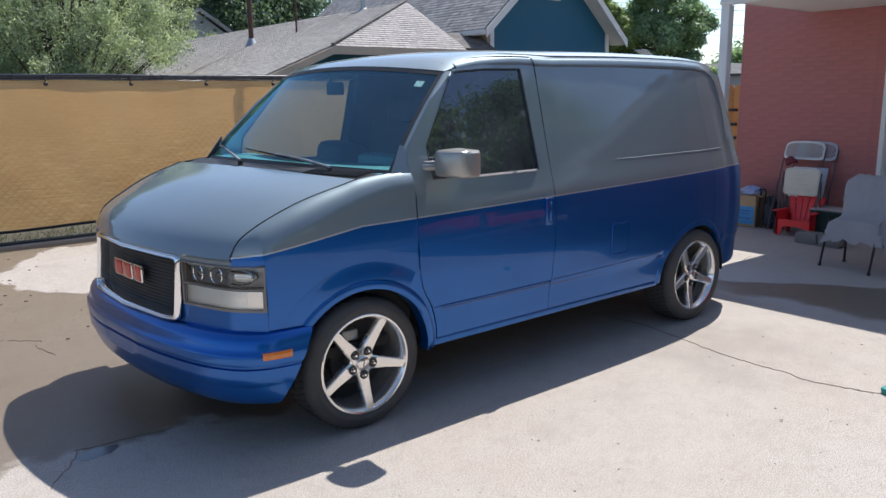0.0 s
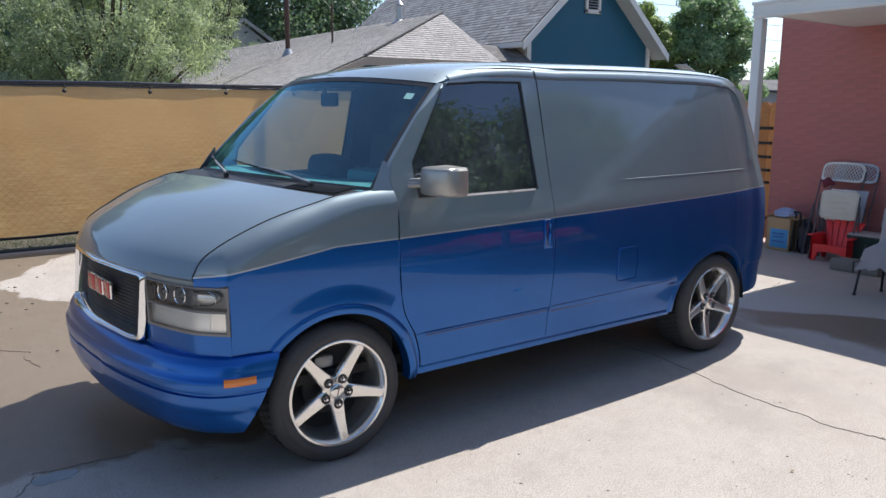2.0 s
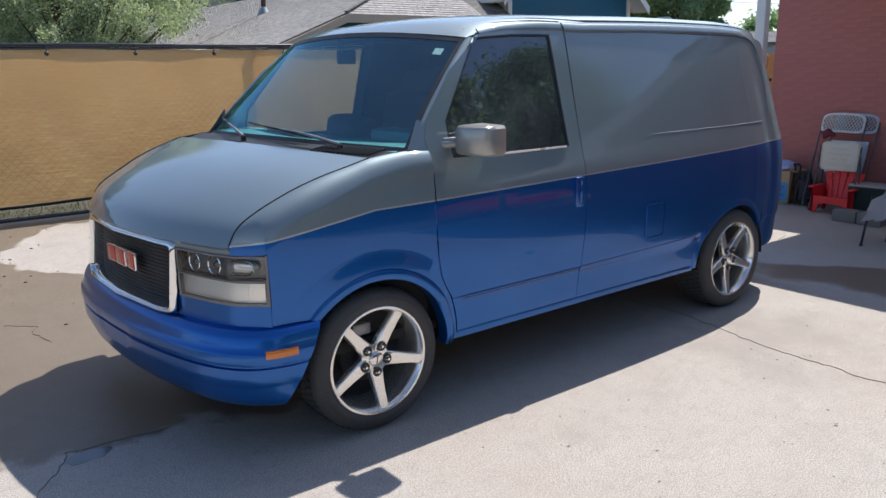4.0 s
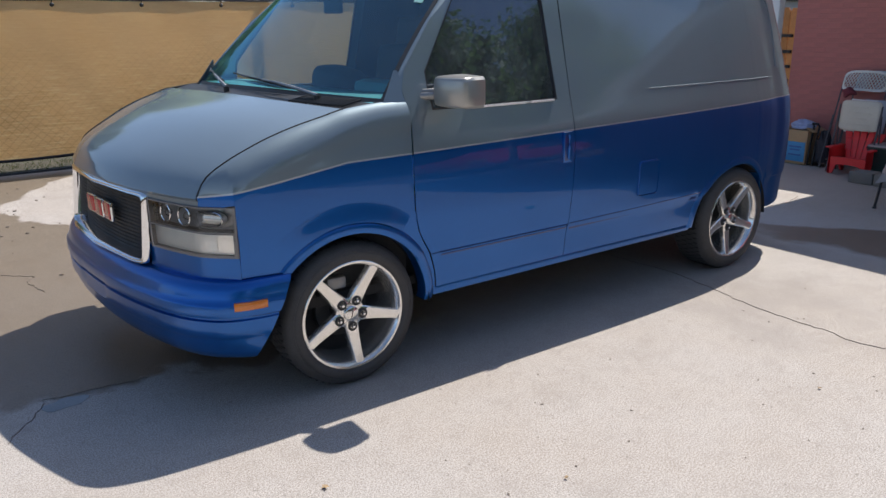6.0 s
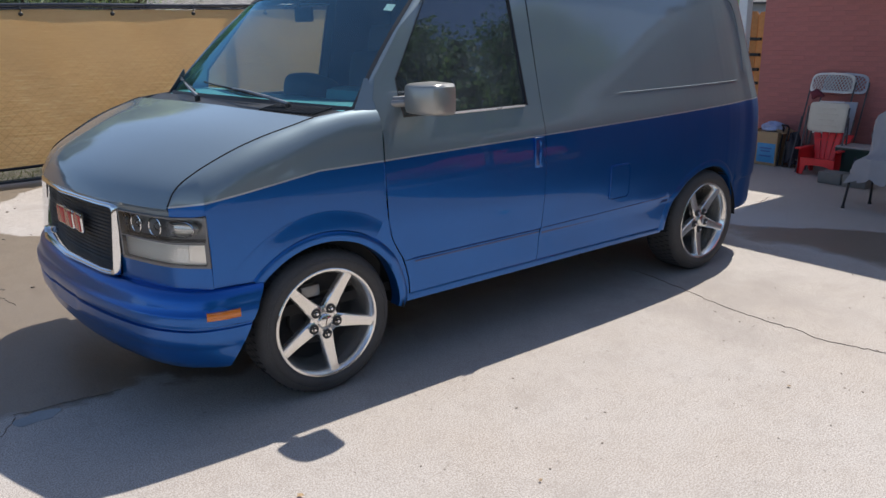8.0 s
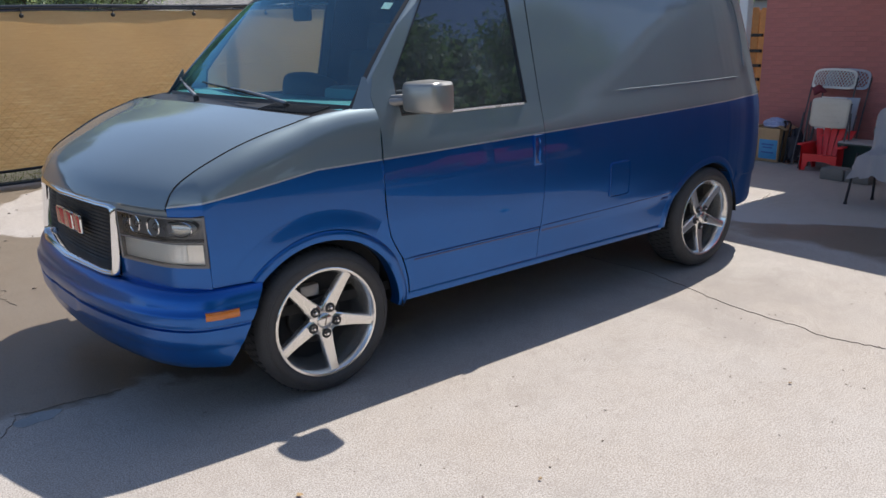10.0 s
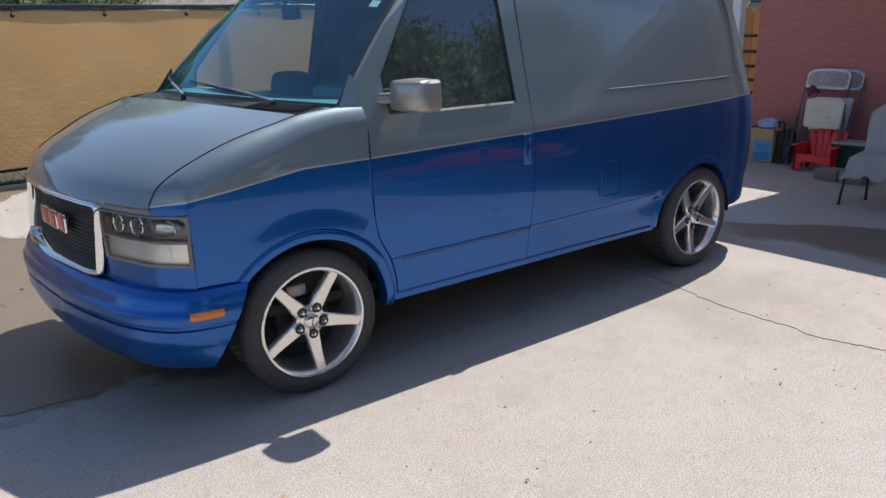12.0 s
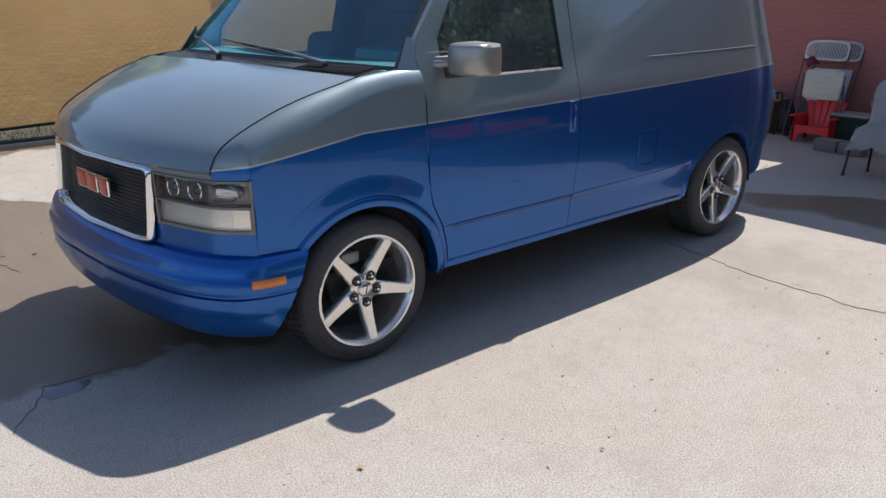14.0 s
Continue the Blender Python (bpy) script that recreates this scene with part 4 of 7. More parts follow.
def lumpy_tree(name, label, at, height, spread, mat, seed, leaves, leaf, lumps):
    """A broad crown of rounded leafy lumps with shaded gaps between them."""
    r = random.Random(seed)
    ob = thing(name, label, "tree")
    ob.location = at
    bm = bmesh.new()
    tube(bm, [(0, 0, -0.1), (0.05, 0.02, height * 0.15), (0.0, 0.05, height * 0.3), (0.1, -0.05, height * 0.75)], [height * 0.026, height * 0.022, height * 0.017, height * 0.005], 9)
    centres = []
    for k in range(lumps):
        u = (k + 0.5) / lumps
        h = height * (0.16 + 0.78 * u)
        wide = spread * math.sin(math.pi * min(1, 0.22 + 0.74 * u)) ** 0.6
        a = k * 2.399 + r.uniform(-0.4, 0.4)
        d = wide * math.sqrt(r.uniform(0.12, 1.0))
        c = Vector((d * math.cos(a), d * math.sin(a), h + r.uniform(-0.2, 0.2)))
        centres.append((c, spread * r.uniform(0.15, 0.27)))
        if k % 2:
            start = Vector((0, 0.04, max(height * 0.22, h * 0.7)))
            tube(bm, [start, start.lerp(c, 0.5) + Vector((0, 0, 0.1)), c], [height * 0.008, height * 0.005, height * 0.002], 6)
    part("trunk", bm, BARK, ob)
    weights = [rad * rad for c, rad in centres]
    verts, faces = [], []
    for c, rad in r.choices(centres, weights, k=leaves):
        d = Vector((r.gauss(0, 1), r.gauss(0, 1), r.gauss(0.15, 1))).normalized()
        p = c + Vector((d.x, d.y, d.z * 0.8)) * rad * (1.12 if r.random() < 0.12 else r.uniform(0.55, 1.0))
        s = leaf * r.uniform(0.6, 1.4)
        n = (d + Vector((r.gauss(0, 0.45), r.gauss(0, 0.45), r.gauss(0.35, 0.45)))).normalized()
        t = Matrix.Rotation(r.uniform(0, 6.28), 3, n) @ n.orthogonal().normalized()
        b = n.cross(t).normalized()
        i = len(verts)
        verts += [p - t * s, p + b * s * 0.7, p + t * s, p - b * s * 0.7 - n * s * 0.2]
        faces.append((i, i + 1, i + 2, i + 3))
    finish("crown", verts, faces, mat, ob, smooth=0)
    return ob


tree("willow_tree", "pale green feathery tree behind the fence", (3.05, 17.0, 0), 5.8, 3.1, LEAF_WILLOW, 3, 130000, 0.036, 200, 0.1, 0.0, (0.10, 0.2))
tree("willow_tree", "pale green feathery tree beside the low roof", (3.2, 27.0, 0), 7.2, 3.2, LEAF_WILLOW, 4, 70000, 0.048, 160, 0.1, 0.0, (0.1, 0.2))
tree("willow_tree", "thin pale tree between the low roof and the shed", (12.6, 36.6, 0), 9.0, 2.3, LEAF_WILLOW, 14, 26000, 0.06, 90, 0.2, 0.0, (0.1, 0.2))
tree("dark_tree", "dark leafy tree at the end of the fence", (-1.2, 20.0, 0), 6.6, 3.6, LEAF_DARK, 5, 50000, 0.07, 70, 0.12)
tree("dark_tree", "tall dark tree behind the low roof", (14.5, 54.0, 0), 15, 8.0, LEAF_DARK, 6, 60000, 0.13, 140, 0.15)
tree("dark_tree", "tall dark tree behind the houses", (4.0, 44.0, 0), 11, 7.0, LEAF_DARK, 8, 45000, 0.12, 120, 0.15)
tree("dark_tree", "tall dark tree behind the houses", (22.0, 48.0, 0), 14, 8.5, LEAF_DARK, 12, 60000, 0.13, 120, 0.15)
lumpy_tree("maple_tree", "full green maple tree beyond the teal house", (25.75, 15.6, 0), 6.45, 2.1, LEAF_MAPLE, 7, 70000, 0.058, 84)
lumpy_tree("maple_tree", "bright green tree beside the teal house", (23.3, 17.0, 0), 5.7, 1.65, LEAF_LIME, 9, 42000, 0.056, 64)
tree("hedge_tree", "low green trees on the skyline", (46.0, 23.0, 0), 4.7, 3.4, LEAF_MAPLE, 10, 12000, 0.14, 40, 0.1)
for n, (x, y, h, w) in enumerate(((15.6, -13.8, 8.0, 2.9), (12.0, -16.0, 10.2, 3.6), (21.0, -19.0, 12.5, 5.0), (11.0, -21.0, 10.0, 4.6), (2.0, -22.0, 9.0, 4.6), (-9.0, -18.0, 8.0, 4.0))):
    tree("shade_tree", "broad green tree beyond the driveway", (x, y, 0), h, w, LEAF_SHADE, 21 + n, 40000, 0.10, 90, 0.16)

bm, rows = bmesh.new(), []
r = random.Random(4)
ridge = [30 + 22 * math.sin(k * 0.5) + r.uniform(-6, 6) for k in range(25)]
sheet(bm, [[(-500 + 80 * k, 1400 - 20 * k, 0) for k in range(25)], [(-500 + 80 * k, 1450 - 20 * k, ridge[k]) for k in range(25)]])
me = bpy.data.meshes.new("backdrop")
bm.to_mesh(me)
bm.free()
me.materials.append(HILL)
tagged(new("backdrop", me), "hazy hills on the horizon", "hills", kind="structure")


# ---------------------------------------------------------------- the van (nose towards -x, driver's side at -y)
PROFILE = [(0.24, 0.905), (0.31, 0.93), (0.36, 0.952), (0.545, 0.966), (0.552, 0.974), (0.62, 0.979), (0.75, 0.986), (0.9, 0.982), (1.0, 0.974), (1.05, 0.966), (1.2, 0.923), (1.45, 0.853), (1.7, 0.785), (1.76, 0.768), (1.82, 0.75)]
FRONT_SUB = [(-0.60, 0.165), (-0.56, 0.123), (-0.52, 0.083), (-0.49, 0.058), (-0.4, 0.04), (-0.3, 0.028), (0.0, 0.012), (0.3, 0.0)]
REAR_PLAN = [(1.325, 0.0), (1.42, 0.0), (1.6, 0.0), (1.8, 0.0), (2.0, 0.0), (2.2, 0.002), (2.4, 0.006), (2.6, 0.012), (2.8, 0.02), (3.0, 0.034), (3.1, 0.045), (3.2, 0.06), (3.3, 0.08), (3.4, 0.088), (3.48, 0.108), (3.54, 0.132), (3.60, 0.18), (3.64, 0.26), (3.665, 0.40), (3.68, 0.6), (3.69, 0.99)]
SEAM_Z = [(-0.602, 0.932), (-0.565, 0.999), (-0.486, 1.055), (-0.403, 1.097), (-0.292, 1.144), (-0.178, 1.181), (-0.061, 1.211), (0.038, 1.236), (0.22, 1.255), (0.34, 1.26)]
SEAM_Y = [(-0.602, 0.815), (-0.4, 0.835), (-0.1, 0.862), (0.04, 0.872), (0.22, 0.885), (0.34, 0.885)]
FRONT_PLAN = [(0.0, -0.800), (0.15, -0.793), (0.3, -0.770), (0.42, -0.742), (0.51, -0.714), (0.68, -0.660), (0.818, -0.600), (0.86, -0.562), (0.90, -0.520), (0.925, -0.490)]
DOOR_FRONT = [(0.30, 0.445), (0.42, 0.44), (0.52, 0.418), (0.6, 0.375), (0.68, 0.335), (0.78, 0.318), (0.95, 0.315), (1.19, 0.335), (1.26, 0.33)]
DOOR_REAR = [(0.30, 1.278), (0.57, 1.293), (1.04, 1.323), (1.2, 1.328), (1.82, 1.35)]
ROOF_Z = [(0.48, 1.80), (0.6, 1.833), (0.75, 1.862), (0.95, 1.885), (1.2, 1.902), (1.6, 1.912), (2.2, 1.918), (2.8, 1.913), (3.1, 1.901), (3.3, 1.882), (3.42, 1.858), (3.52, 1.826), (3.60, 1.785)]
REAR_WIDTH = [(0.4, 0.75), (2.4, 0.748), (2.8, 0.736), (3.0, 0.719), (3.15, 0.70), (3.3, 0.67), (3.42, 0.63), (3.50, 0.56), (3.57, 0.40), (3.61, 0.10)]
CROSS = [(0.0, 0.0), (0.2, 0.003), (0.4, 0.012), (0.55, 0.024), (0.64, 0.034), (0.695, 0.048), (0.725, 0.066), (0.742, 0.086), (0.75, 0.105)]
CROSS = [(-y, d) for y, d in CROSS[:0:-1]] + CROSS
ARCH_F, ARCH_R, HUB_Z = 0.386, 0.368, 0.335
REAR_X = 2.83
REAR_FORE = 1.19


def side_half(x, z):
    return curve_at(PROFILE, z) - (curve_at(FRONT_SUB, x) if x < 0.3 else 0.0)


def gutter(x):
    return curve_at([(0.686, 1.757), (0.80, 1.780), (0.945, 1.800), (1.198, 1.811), (1.36, 1.808), (1.528, 1.804)], x) if x < 1.528 else curve_at(ROOF_Z, x) - 0.105


def front_x(y):
    return curve_at(FRONT_PLAN, abs(y))


def arch_low(x, centre, r, base):
    d = abs(x - centre) / (REAR_FORE if centre > 1 and x < centre else 1.0)
    return max(base, HUB_Z + math.sqrt(max(r * r - d * d, 0.0))) if d < r else base


def arch_columns(centre, r, a, b):
    """Columns crowded towards the ends of a wheel arch."""
    inside = [centre + r * math.cos(math.pi * (1 - k / 22)) for k in range(23)]
    cols = sorted({round(v, 4) for v in inside if a < v < b} | {a, b} | {round(v, 4) for v in steps(a, b, 44)} | {v for v in (-0.4915, -0.4875) if a < v < b})
    return [c for i, c in enumerate(cols) if i == 0 or c - cols[i - 1] > 0.003]


van = thing("van", "two-tone cargo van, satin grey over metallic blue, on polished star wheels", "van")


def van_part(name, bm, mat=PAINT, label="", thick=0.0, parent=van, smooth=40):
    ob = part(name, bm, mat, parent, label, smooth)
    return solid(ob, thick) if thick else ob


def fender(s):
    bm, rows = bmesh.new(), []
    for x in arch_columns(0.0, ARCH_F, -0.60, 0.44):
        base = 0.895 if x < -0.49 else 0.60 if x < -0.2 else 0.345
        low = arch_low(x, 0.0, ARCH_F, base)
        zs, ys = curve_at(SEAM_Z, x), curve_at(SEAM_Y, x)
        zk = max(low + 0.01, zs - 0.14) if zs - 0.14 > low else low
        col = [low + (zk - low) * k / 14 for k in range(15)]
        pts = [(x, s * side_half(x, z), z) for z in col]
        y0 = side_half(x, zk)
        for k in range(1, 9):
            a = math.pi / 2 * k / 8
            pts.append((x, s * (y0 + (ys - y0) * (1 - math.cos(a))), zk + (zs - zk) * math.sin(a)))
        rows.append(pts)
    # the rear edge follows the door's front edge
    cut = []
    for pts in rows:
        cut.append([(min(p[0], curve_at(DOOR_FRONT, p[2]) - 0.004), p[1], p[2]) for p in pts])
    sheet(bm, cut)
    bmesh.ops.dissolve_degenerate(bm, dist=0.0015, edges=bm.edges)
    ob = van_part("fender", bm, thick=0.004)
    bm = bmesh.new()
    line = [(0.215, 1.247), (0.25, 1.30), (0.30, 1.385)]
    back = [(0.333, 1.247), (0.325, 1.30), (0.312, 1.385)]
    sheet(bm, [[(x + (X - x) * k / 4, s * (side_half(0.3, z) - 0.012 + 0.01 * k / 4), z) for k in range(5)] for (x, z), (X, _) in zip(line, back)])
    van_part("fender_corner", bm, thick=0.004)
    return ob


def arch_trim(s, centre, r, wide, a0, a1, proud):
    bm, rows = bmesh.new(), []
    for k in range(37):
        a = a0 + (a1 - a0) * k / 36
        row = []
        for rr, out in ((r - 0.004, -0.06), (r - 0.004, proud - 0.004), (r + 0.004, proud), (r + wide * 0.7, proud - 0.002), (r + wide, 0.0), (r + wide + 0.004, -0.012)):
            x, z = centre + rr * math.cos(a) * (REAR_FORE if centre > 1 and math.cos(a) < 0 else 1.0), HUB_Z + rr * math.sin(a)
            sub = curve_at(REAR_PLAN, x) if x > 1.3 else 0.0
            row.append((x, s * (side_half(x, max(z, 0.3)) - sub + out), z))
        rows.append(row)
    sheet(bm, rows)
    return van_part("wheel_arch_trim", bm)


def ribbon(s, a, b, n=8, inset=0.0, m=2):
    """A strip of side skin between two lines of (x, z)."""
    bm = bmesh.new()
    rows = []
    for i in range(len(a) - 1):
        for k in range(n + (i == len(a) - 2)):
            t = k / n
            p = [a[i][c] + (a[i + 1][c] - a[i][c]) * t for c in (0, 1)]
            q = [b[i][c] + (b[i + 1][c] - b[i][c]) * t for c in (0, 1)]
            row = []
            for j in range(m + 1):
                x, z = p[0] + (q[0] - p[0]) * j / m, p[1] + (q[1] - p[1]) * j / m
                row.append((x, s * (side_half(max(x, 0.3), z) - inset), z))
            rows.append(row)
    return sheet(bm, rows)


def door(s):
    bm, rows = bmesh.new(), []
    zs = sorted(set(steps(0.378, 0.545, 8) + [0.549, 0.552] + steps(0.56, 1.205, 22)))
    for z in zs:
        a, b = curve_at(DOOR_FRONT, z) + 0.003, curve_at(DOOR_REAR, z) - 0.0018
        rows.append([(x, s * side_half(max(x, 0.3), z), z) for x in steps(a, b, 14)])
    sheet(bm, rows)
    ob = van_part("door", bm, thick=0.004)
    frame = bmesh.new()
    for a, b, n in (
        ([(0.336, 1.205), (0.318, 1.30), (0.345, 1.385), (0.53, 1.60), (0.742, gutter(0.742) - 0.004)], [(0.462, 1.205), (0.452, 1.30), (0.452, 1.375), (0.58, 1.56), (0.712, 1.752)], 4),
        ([(0.742, gutter(0.742) - 0.004), (1.03, gutter(1.03) - 0.004), (1.342, gutter(1.342) - 0.004)], [(0.712, 1.752), (0.97, 1.770), (1.232, 1.772)], 6),
        ([(1.342, gutter(1.342) - 0.004), (1.325, 1.205)], [(1.232, 1.772), (1.236, 1.205)], 12),
    ):
        piece = ribbon(s, a, b, n)
        me = bpy.data.meshes.new("strip")
        piece.to_mesh(me)
        piece.free()
        frame.from_mesh(me)
        bpy.data.meshes.remove(me)
    bmesh.ops.remove_doubles(frame, verts=frame.verts, dist=0.0005)
    solid(part("window_frame", frame, PAINT, ob), 0.012)
    edge = [(0.462, 1.205), (0.452, 1.30), (0.452, 1.375), (0.58, 1.56), (0.712, 1.752), (0.97, 1.770), (1.232, 1.772), (1.236, 1.205), (0.462, 1.205)]
    inner = [(0.471, 1.213), (0.461, 1.30), (0.461, 1.372), (0.588, 1.555), (0.718, 1.744), (0.97, 1.762), (1.224, 1.764), (1.228, 1.213), (0.471, 1.213)]
    solid(part("window_seal", ribbon(s, edge, inner, 4, 0.004), BLACK, ob, "black rubber window seal"), 0.012)
    bm = bmesh.new()
    rows = []
    for z in steps(1.20, 1.775, 14):
        lo = curve_at([(1.2, 0.47), (1.3, 0.46), (1.37, 0.46), (1.56, 0.588), (1.752, 0.716), (1.775, 0.74)], z)
        rows.append([(x, s * (side_half(max(x, 0.3), z) - 0.013), z) for x in steps(lo, 1.232, 12)])
    sheet(bm, rows)
    pane = part("window_pane", bm, GLASS_TINT if s < 0 else GLASS_SIDE, ob, "dark tinted side window" if s < 0 else "")
    pane.visible_shadow = False
    bm = bmesh.new()
    y = s * (side_half(1.0, 1.207) + 0.004)
    box(bm, (0.93, y, 1.203), (0.56, 0.010, 0.010), 0.003)
    part("sill_moulding", bm, BRIGHT_TRIM, ob, "bright window sill strip")
    # pull handle, with its recess's shade painted as a dark block, and key lock
    x0, y0 = 1.262, side_half(1.26, 0.96)
    bm = bmesh.new()
    box(bm, (x0, s * (y0 + 0.001), 0.965), (0.062, 0.012, 0.158), 0.0055)
    part("handle_bezel", bm, PAINT, ob)
    bm = bmesh.new()
    box(bm, (x0 - 0.010, s * (y0 + 0.003), 0.965), (0.030, 0.009, 0.138), 0.004)
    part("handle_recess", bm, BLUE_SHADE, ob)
    bm = bmesh.new()
    tube(bm, [(x0 + 0.004, s * (y0 + 0.004), 1.025), (x0 + 0.006, s * (y0 + 0.008), 1.015), (x0 + 0.006, s * (y0 + 0.009), 0.96), (x0 + 0.006, s * (y0 + 0.006), 0.905)], 0.008)
    part("handle", bm, PAINT, ob)
    bm = bmesh.new()
    rod(bm, (x0 + 0.004, s * y0, 0.855), (x0 + 0.004, s * (y0 + 0.006), 0.855), 0.012, n=14)
    part("door_lock", bm, PAINT, ob)
    return ob


def quarter(s):
    bm, rows = bmesh.new(), []
    top_of = lambda x: gutter(min(x - 0.08 * min(max((x - 2.7) / 0.8, 0), 1), 3.53)) - 0.002
    cols = []
    for (xa, sa), (xb, sb) in zip(REAR_PLAN, REAR_PLAN[1:]):
        n = 4 if xa < 3.3 else 3
        cols += [(xa + (xb - xa) * k / n, sa + (sb - sa) * k / n) for k in range(n)]
    cols.append(REAR_PLAN[-1])
    for k in range(23):
        x = REAR_X + ARCH_R * math.cos(math.pi * (1 - k / 22)) * (REAR_FORE if k < 11 else 1.0)
        cols.append((x, curve_at(REAR_PLAN, x)))
    cols = sorted(cols)
    cols = [c for i, c in enumerate(cols) if i == 0 or c[0] - cols[i - 1][0] > 0.003]
    for x, sub in cols:
        low = arch_low(x, REAR_X, ARCH_R, curve_at([(1.3, 0.378), (2.3, 0.372), (2.6, 0.352), (3.1, 0.33), (3.2, 0.32), (3.69, 0.34)], x))
        high = top_of(x)
        fixed = (0.545, 0.549, 0.552)
        pts = []
        for k in range(50):
            z = low + (high - low) * k / 49
            near = min(fixed, key=lambda f: abs(f - z))
            if abs(near - z) < (high - low) / 98:
                z = near
            y = curve_at(PROFILE, z) - sub * (1.0 - 0.1 * min(max((z - 1.05) / 0.4, 0), 1))
            lean = 0.12 * max(0.0, z - 1.05) ** 1.2 * min(max((x - 2.7) / 0.8, 0), 1)
            pts.append((x - lean, s * max(y, 0.0), z))
        rows.append(pts)
    rows[0] = [(curve_at(DOOR_REAR, p[2]) + 0.0016, p[1], p[2]) for p in rows[0]]
    rows[1] = [(max(p[0], curve_at(DOOR_REAR, p[2]) + 0.012), p[1], p[2]) for p in rows[1]]
    sheet(bm, rows)
    return van_part("quarter_panel", bm, thick=0.004)


def roof_edge(x, h):
    """Half width of the roof's rolled edge at a height over the gutter."""
    along = 1 - (1 - min(max((x - 0.686) / 2.79, 0.0), 1.0)) ** 0.8
    scale = min(1.0, 0.45 + 2.2 * along)
    return curve_at([(0.105 - d, y) for y, d in CROSS if y >= 0], max(h, 0.0) / scale) * curve_at(REAR_WIDTH, x) / 0.75


def edge_band(x, s, section):
    row = []
    for h, o in section:
        g = gutter(x)
        y = roof_edge(x, h) if h > 0 else roof_edge(x, 0) + (curve_at(PROFILE, g + h) - curve_at(PROFILE, g))
        row.append((x, s * (y + o), g + h + 0.5 * max(o, 0)))
    return row


def panel_surround(s):
    """The raised edge over door and side panel, turning down at the rear corner, and the rail above it."""
    bm = bmesh.new()
    sheet(bm, [edge_band(x, s, ((-0.024, -0.001), (-0.020, 0.004), (-0.008, 0.006), (0.004, 0.006), (0.014, 0.006), (0.021, 0.005), (0.026, -0.003))) for x in steps(0.76, 1.333, 18)])
    van_part("door_top", bm)
    bm = bmesh.new()
    tube(bm, [edge_band(x, s, ((0.029, 0.0015),))[0] for x in steps(0.72, 1.333, 20)], 0.0032, 6)
    van_part("door_seam", bm, DARK_GAP)
    bm = bmesh.new()
    sheet(bm, [edge_band(x, s, ((-0.026, -0.003), (-0.0245, 0.006), (-0.020, 0.009), (-0.008, 0.010), (0.004, 0.009), (0.014, 0.008), (0.021, 0.006), (0.026, -0.003))) for x in steps(1.343, 3.12, 40)])
    van_part("panel_surround", bm)
    bm = bmesh.new()
    tube(bm, [edge_band(x, s, ((0.043, 0.001),))[0] for x in steps(0.80, 3.42, 50)], 0.005, 8)
    van_part("drip_rail", bm)
    path = [(3.10, 1.773), (3.20, 1.772), (3.275, 1.762), (3.335, 1.735), (3.368, 1.69), (3.385, 1.60), (3.375, 1.45), (3.34, 1.28)]
    pts = [(a[0] + (b[0] - a[0]) * k / 6, a[1] + (b[1] - a[1]) * k / 6) for a, b in zip(path, path[1:]) for k in range(6)] + [path[-1]]
    for _ in range(2):
        pts = [pts[0]] + [tuple((p[c] + 2 * q[c] + w[c]) / 4 for c in (0, 1)) for p, q, w in zip(pts, pts[1:], pts[2:])] + [pts[-1]]
    bm, rows = bmesh.new(), []
    for i, (x, z) in enumerate(pts):
        a, b = pts[max(i - 1, 0)], pts[min(i + 1, len(pts) - 1)]
        d = Vector((b[0] - a[0], b[1] - a[1])).normalized()
        fade = min(1.0, (len(pts) - 1 - i) / 20)
        row = []
        for w, o in ((0.0, -0.003), (0.0015, 0.006 * fade), (0.006, 0.008 * fade), (0.016, 0.008 * fade), (0.026, 0.006 * fade), (0.040, -0.003)):
            px, pz = x - d.y * w, z + d.x * w
            lean = 0.12 * max(0.0, pz - 1.05) ** 1.2 * min(max((px - 2.7) / 0.8, 0), 1)
            row.append((px - lean, s * (curve_at(PROFILE, pz) - 0.9 * curve_at(REAR_PLAN, px) + o), pz))
        rows.append(row)
    sheet(bm, rows)
    van_part("corner_bead", bm)


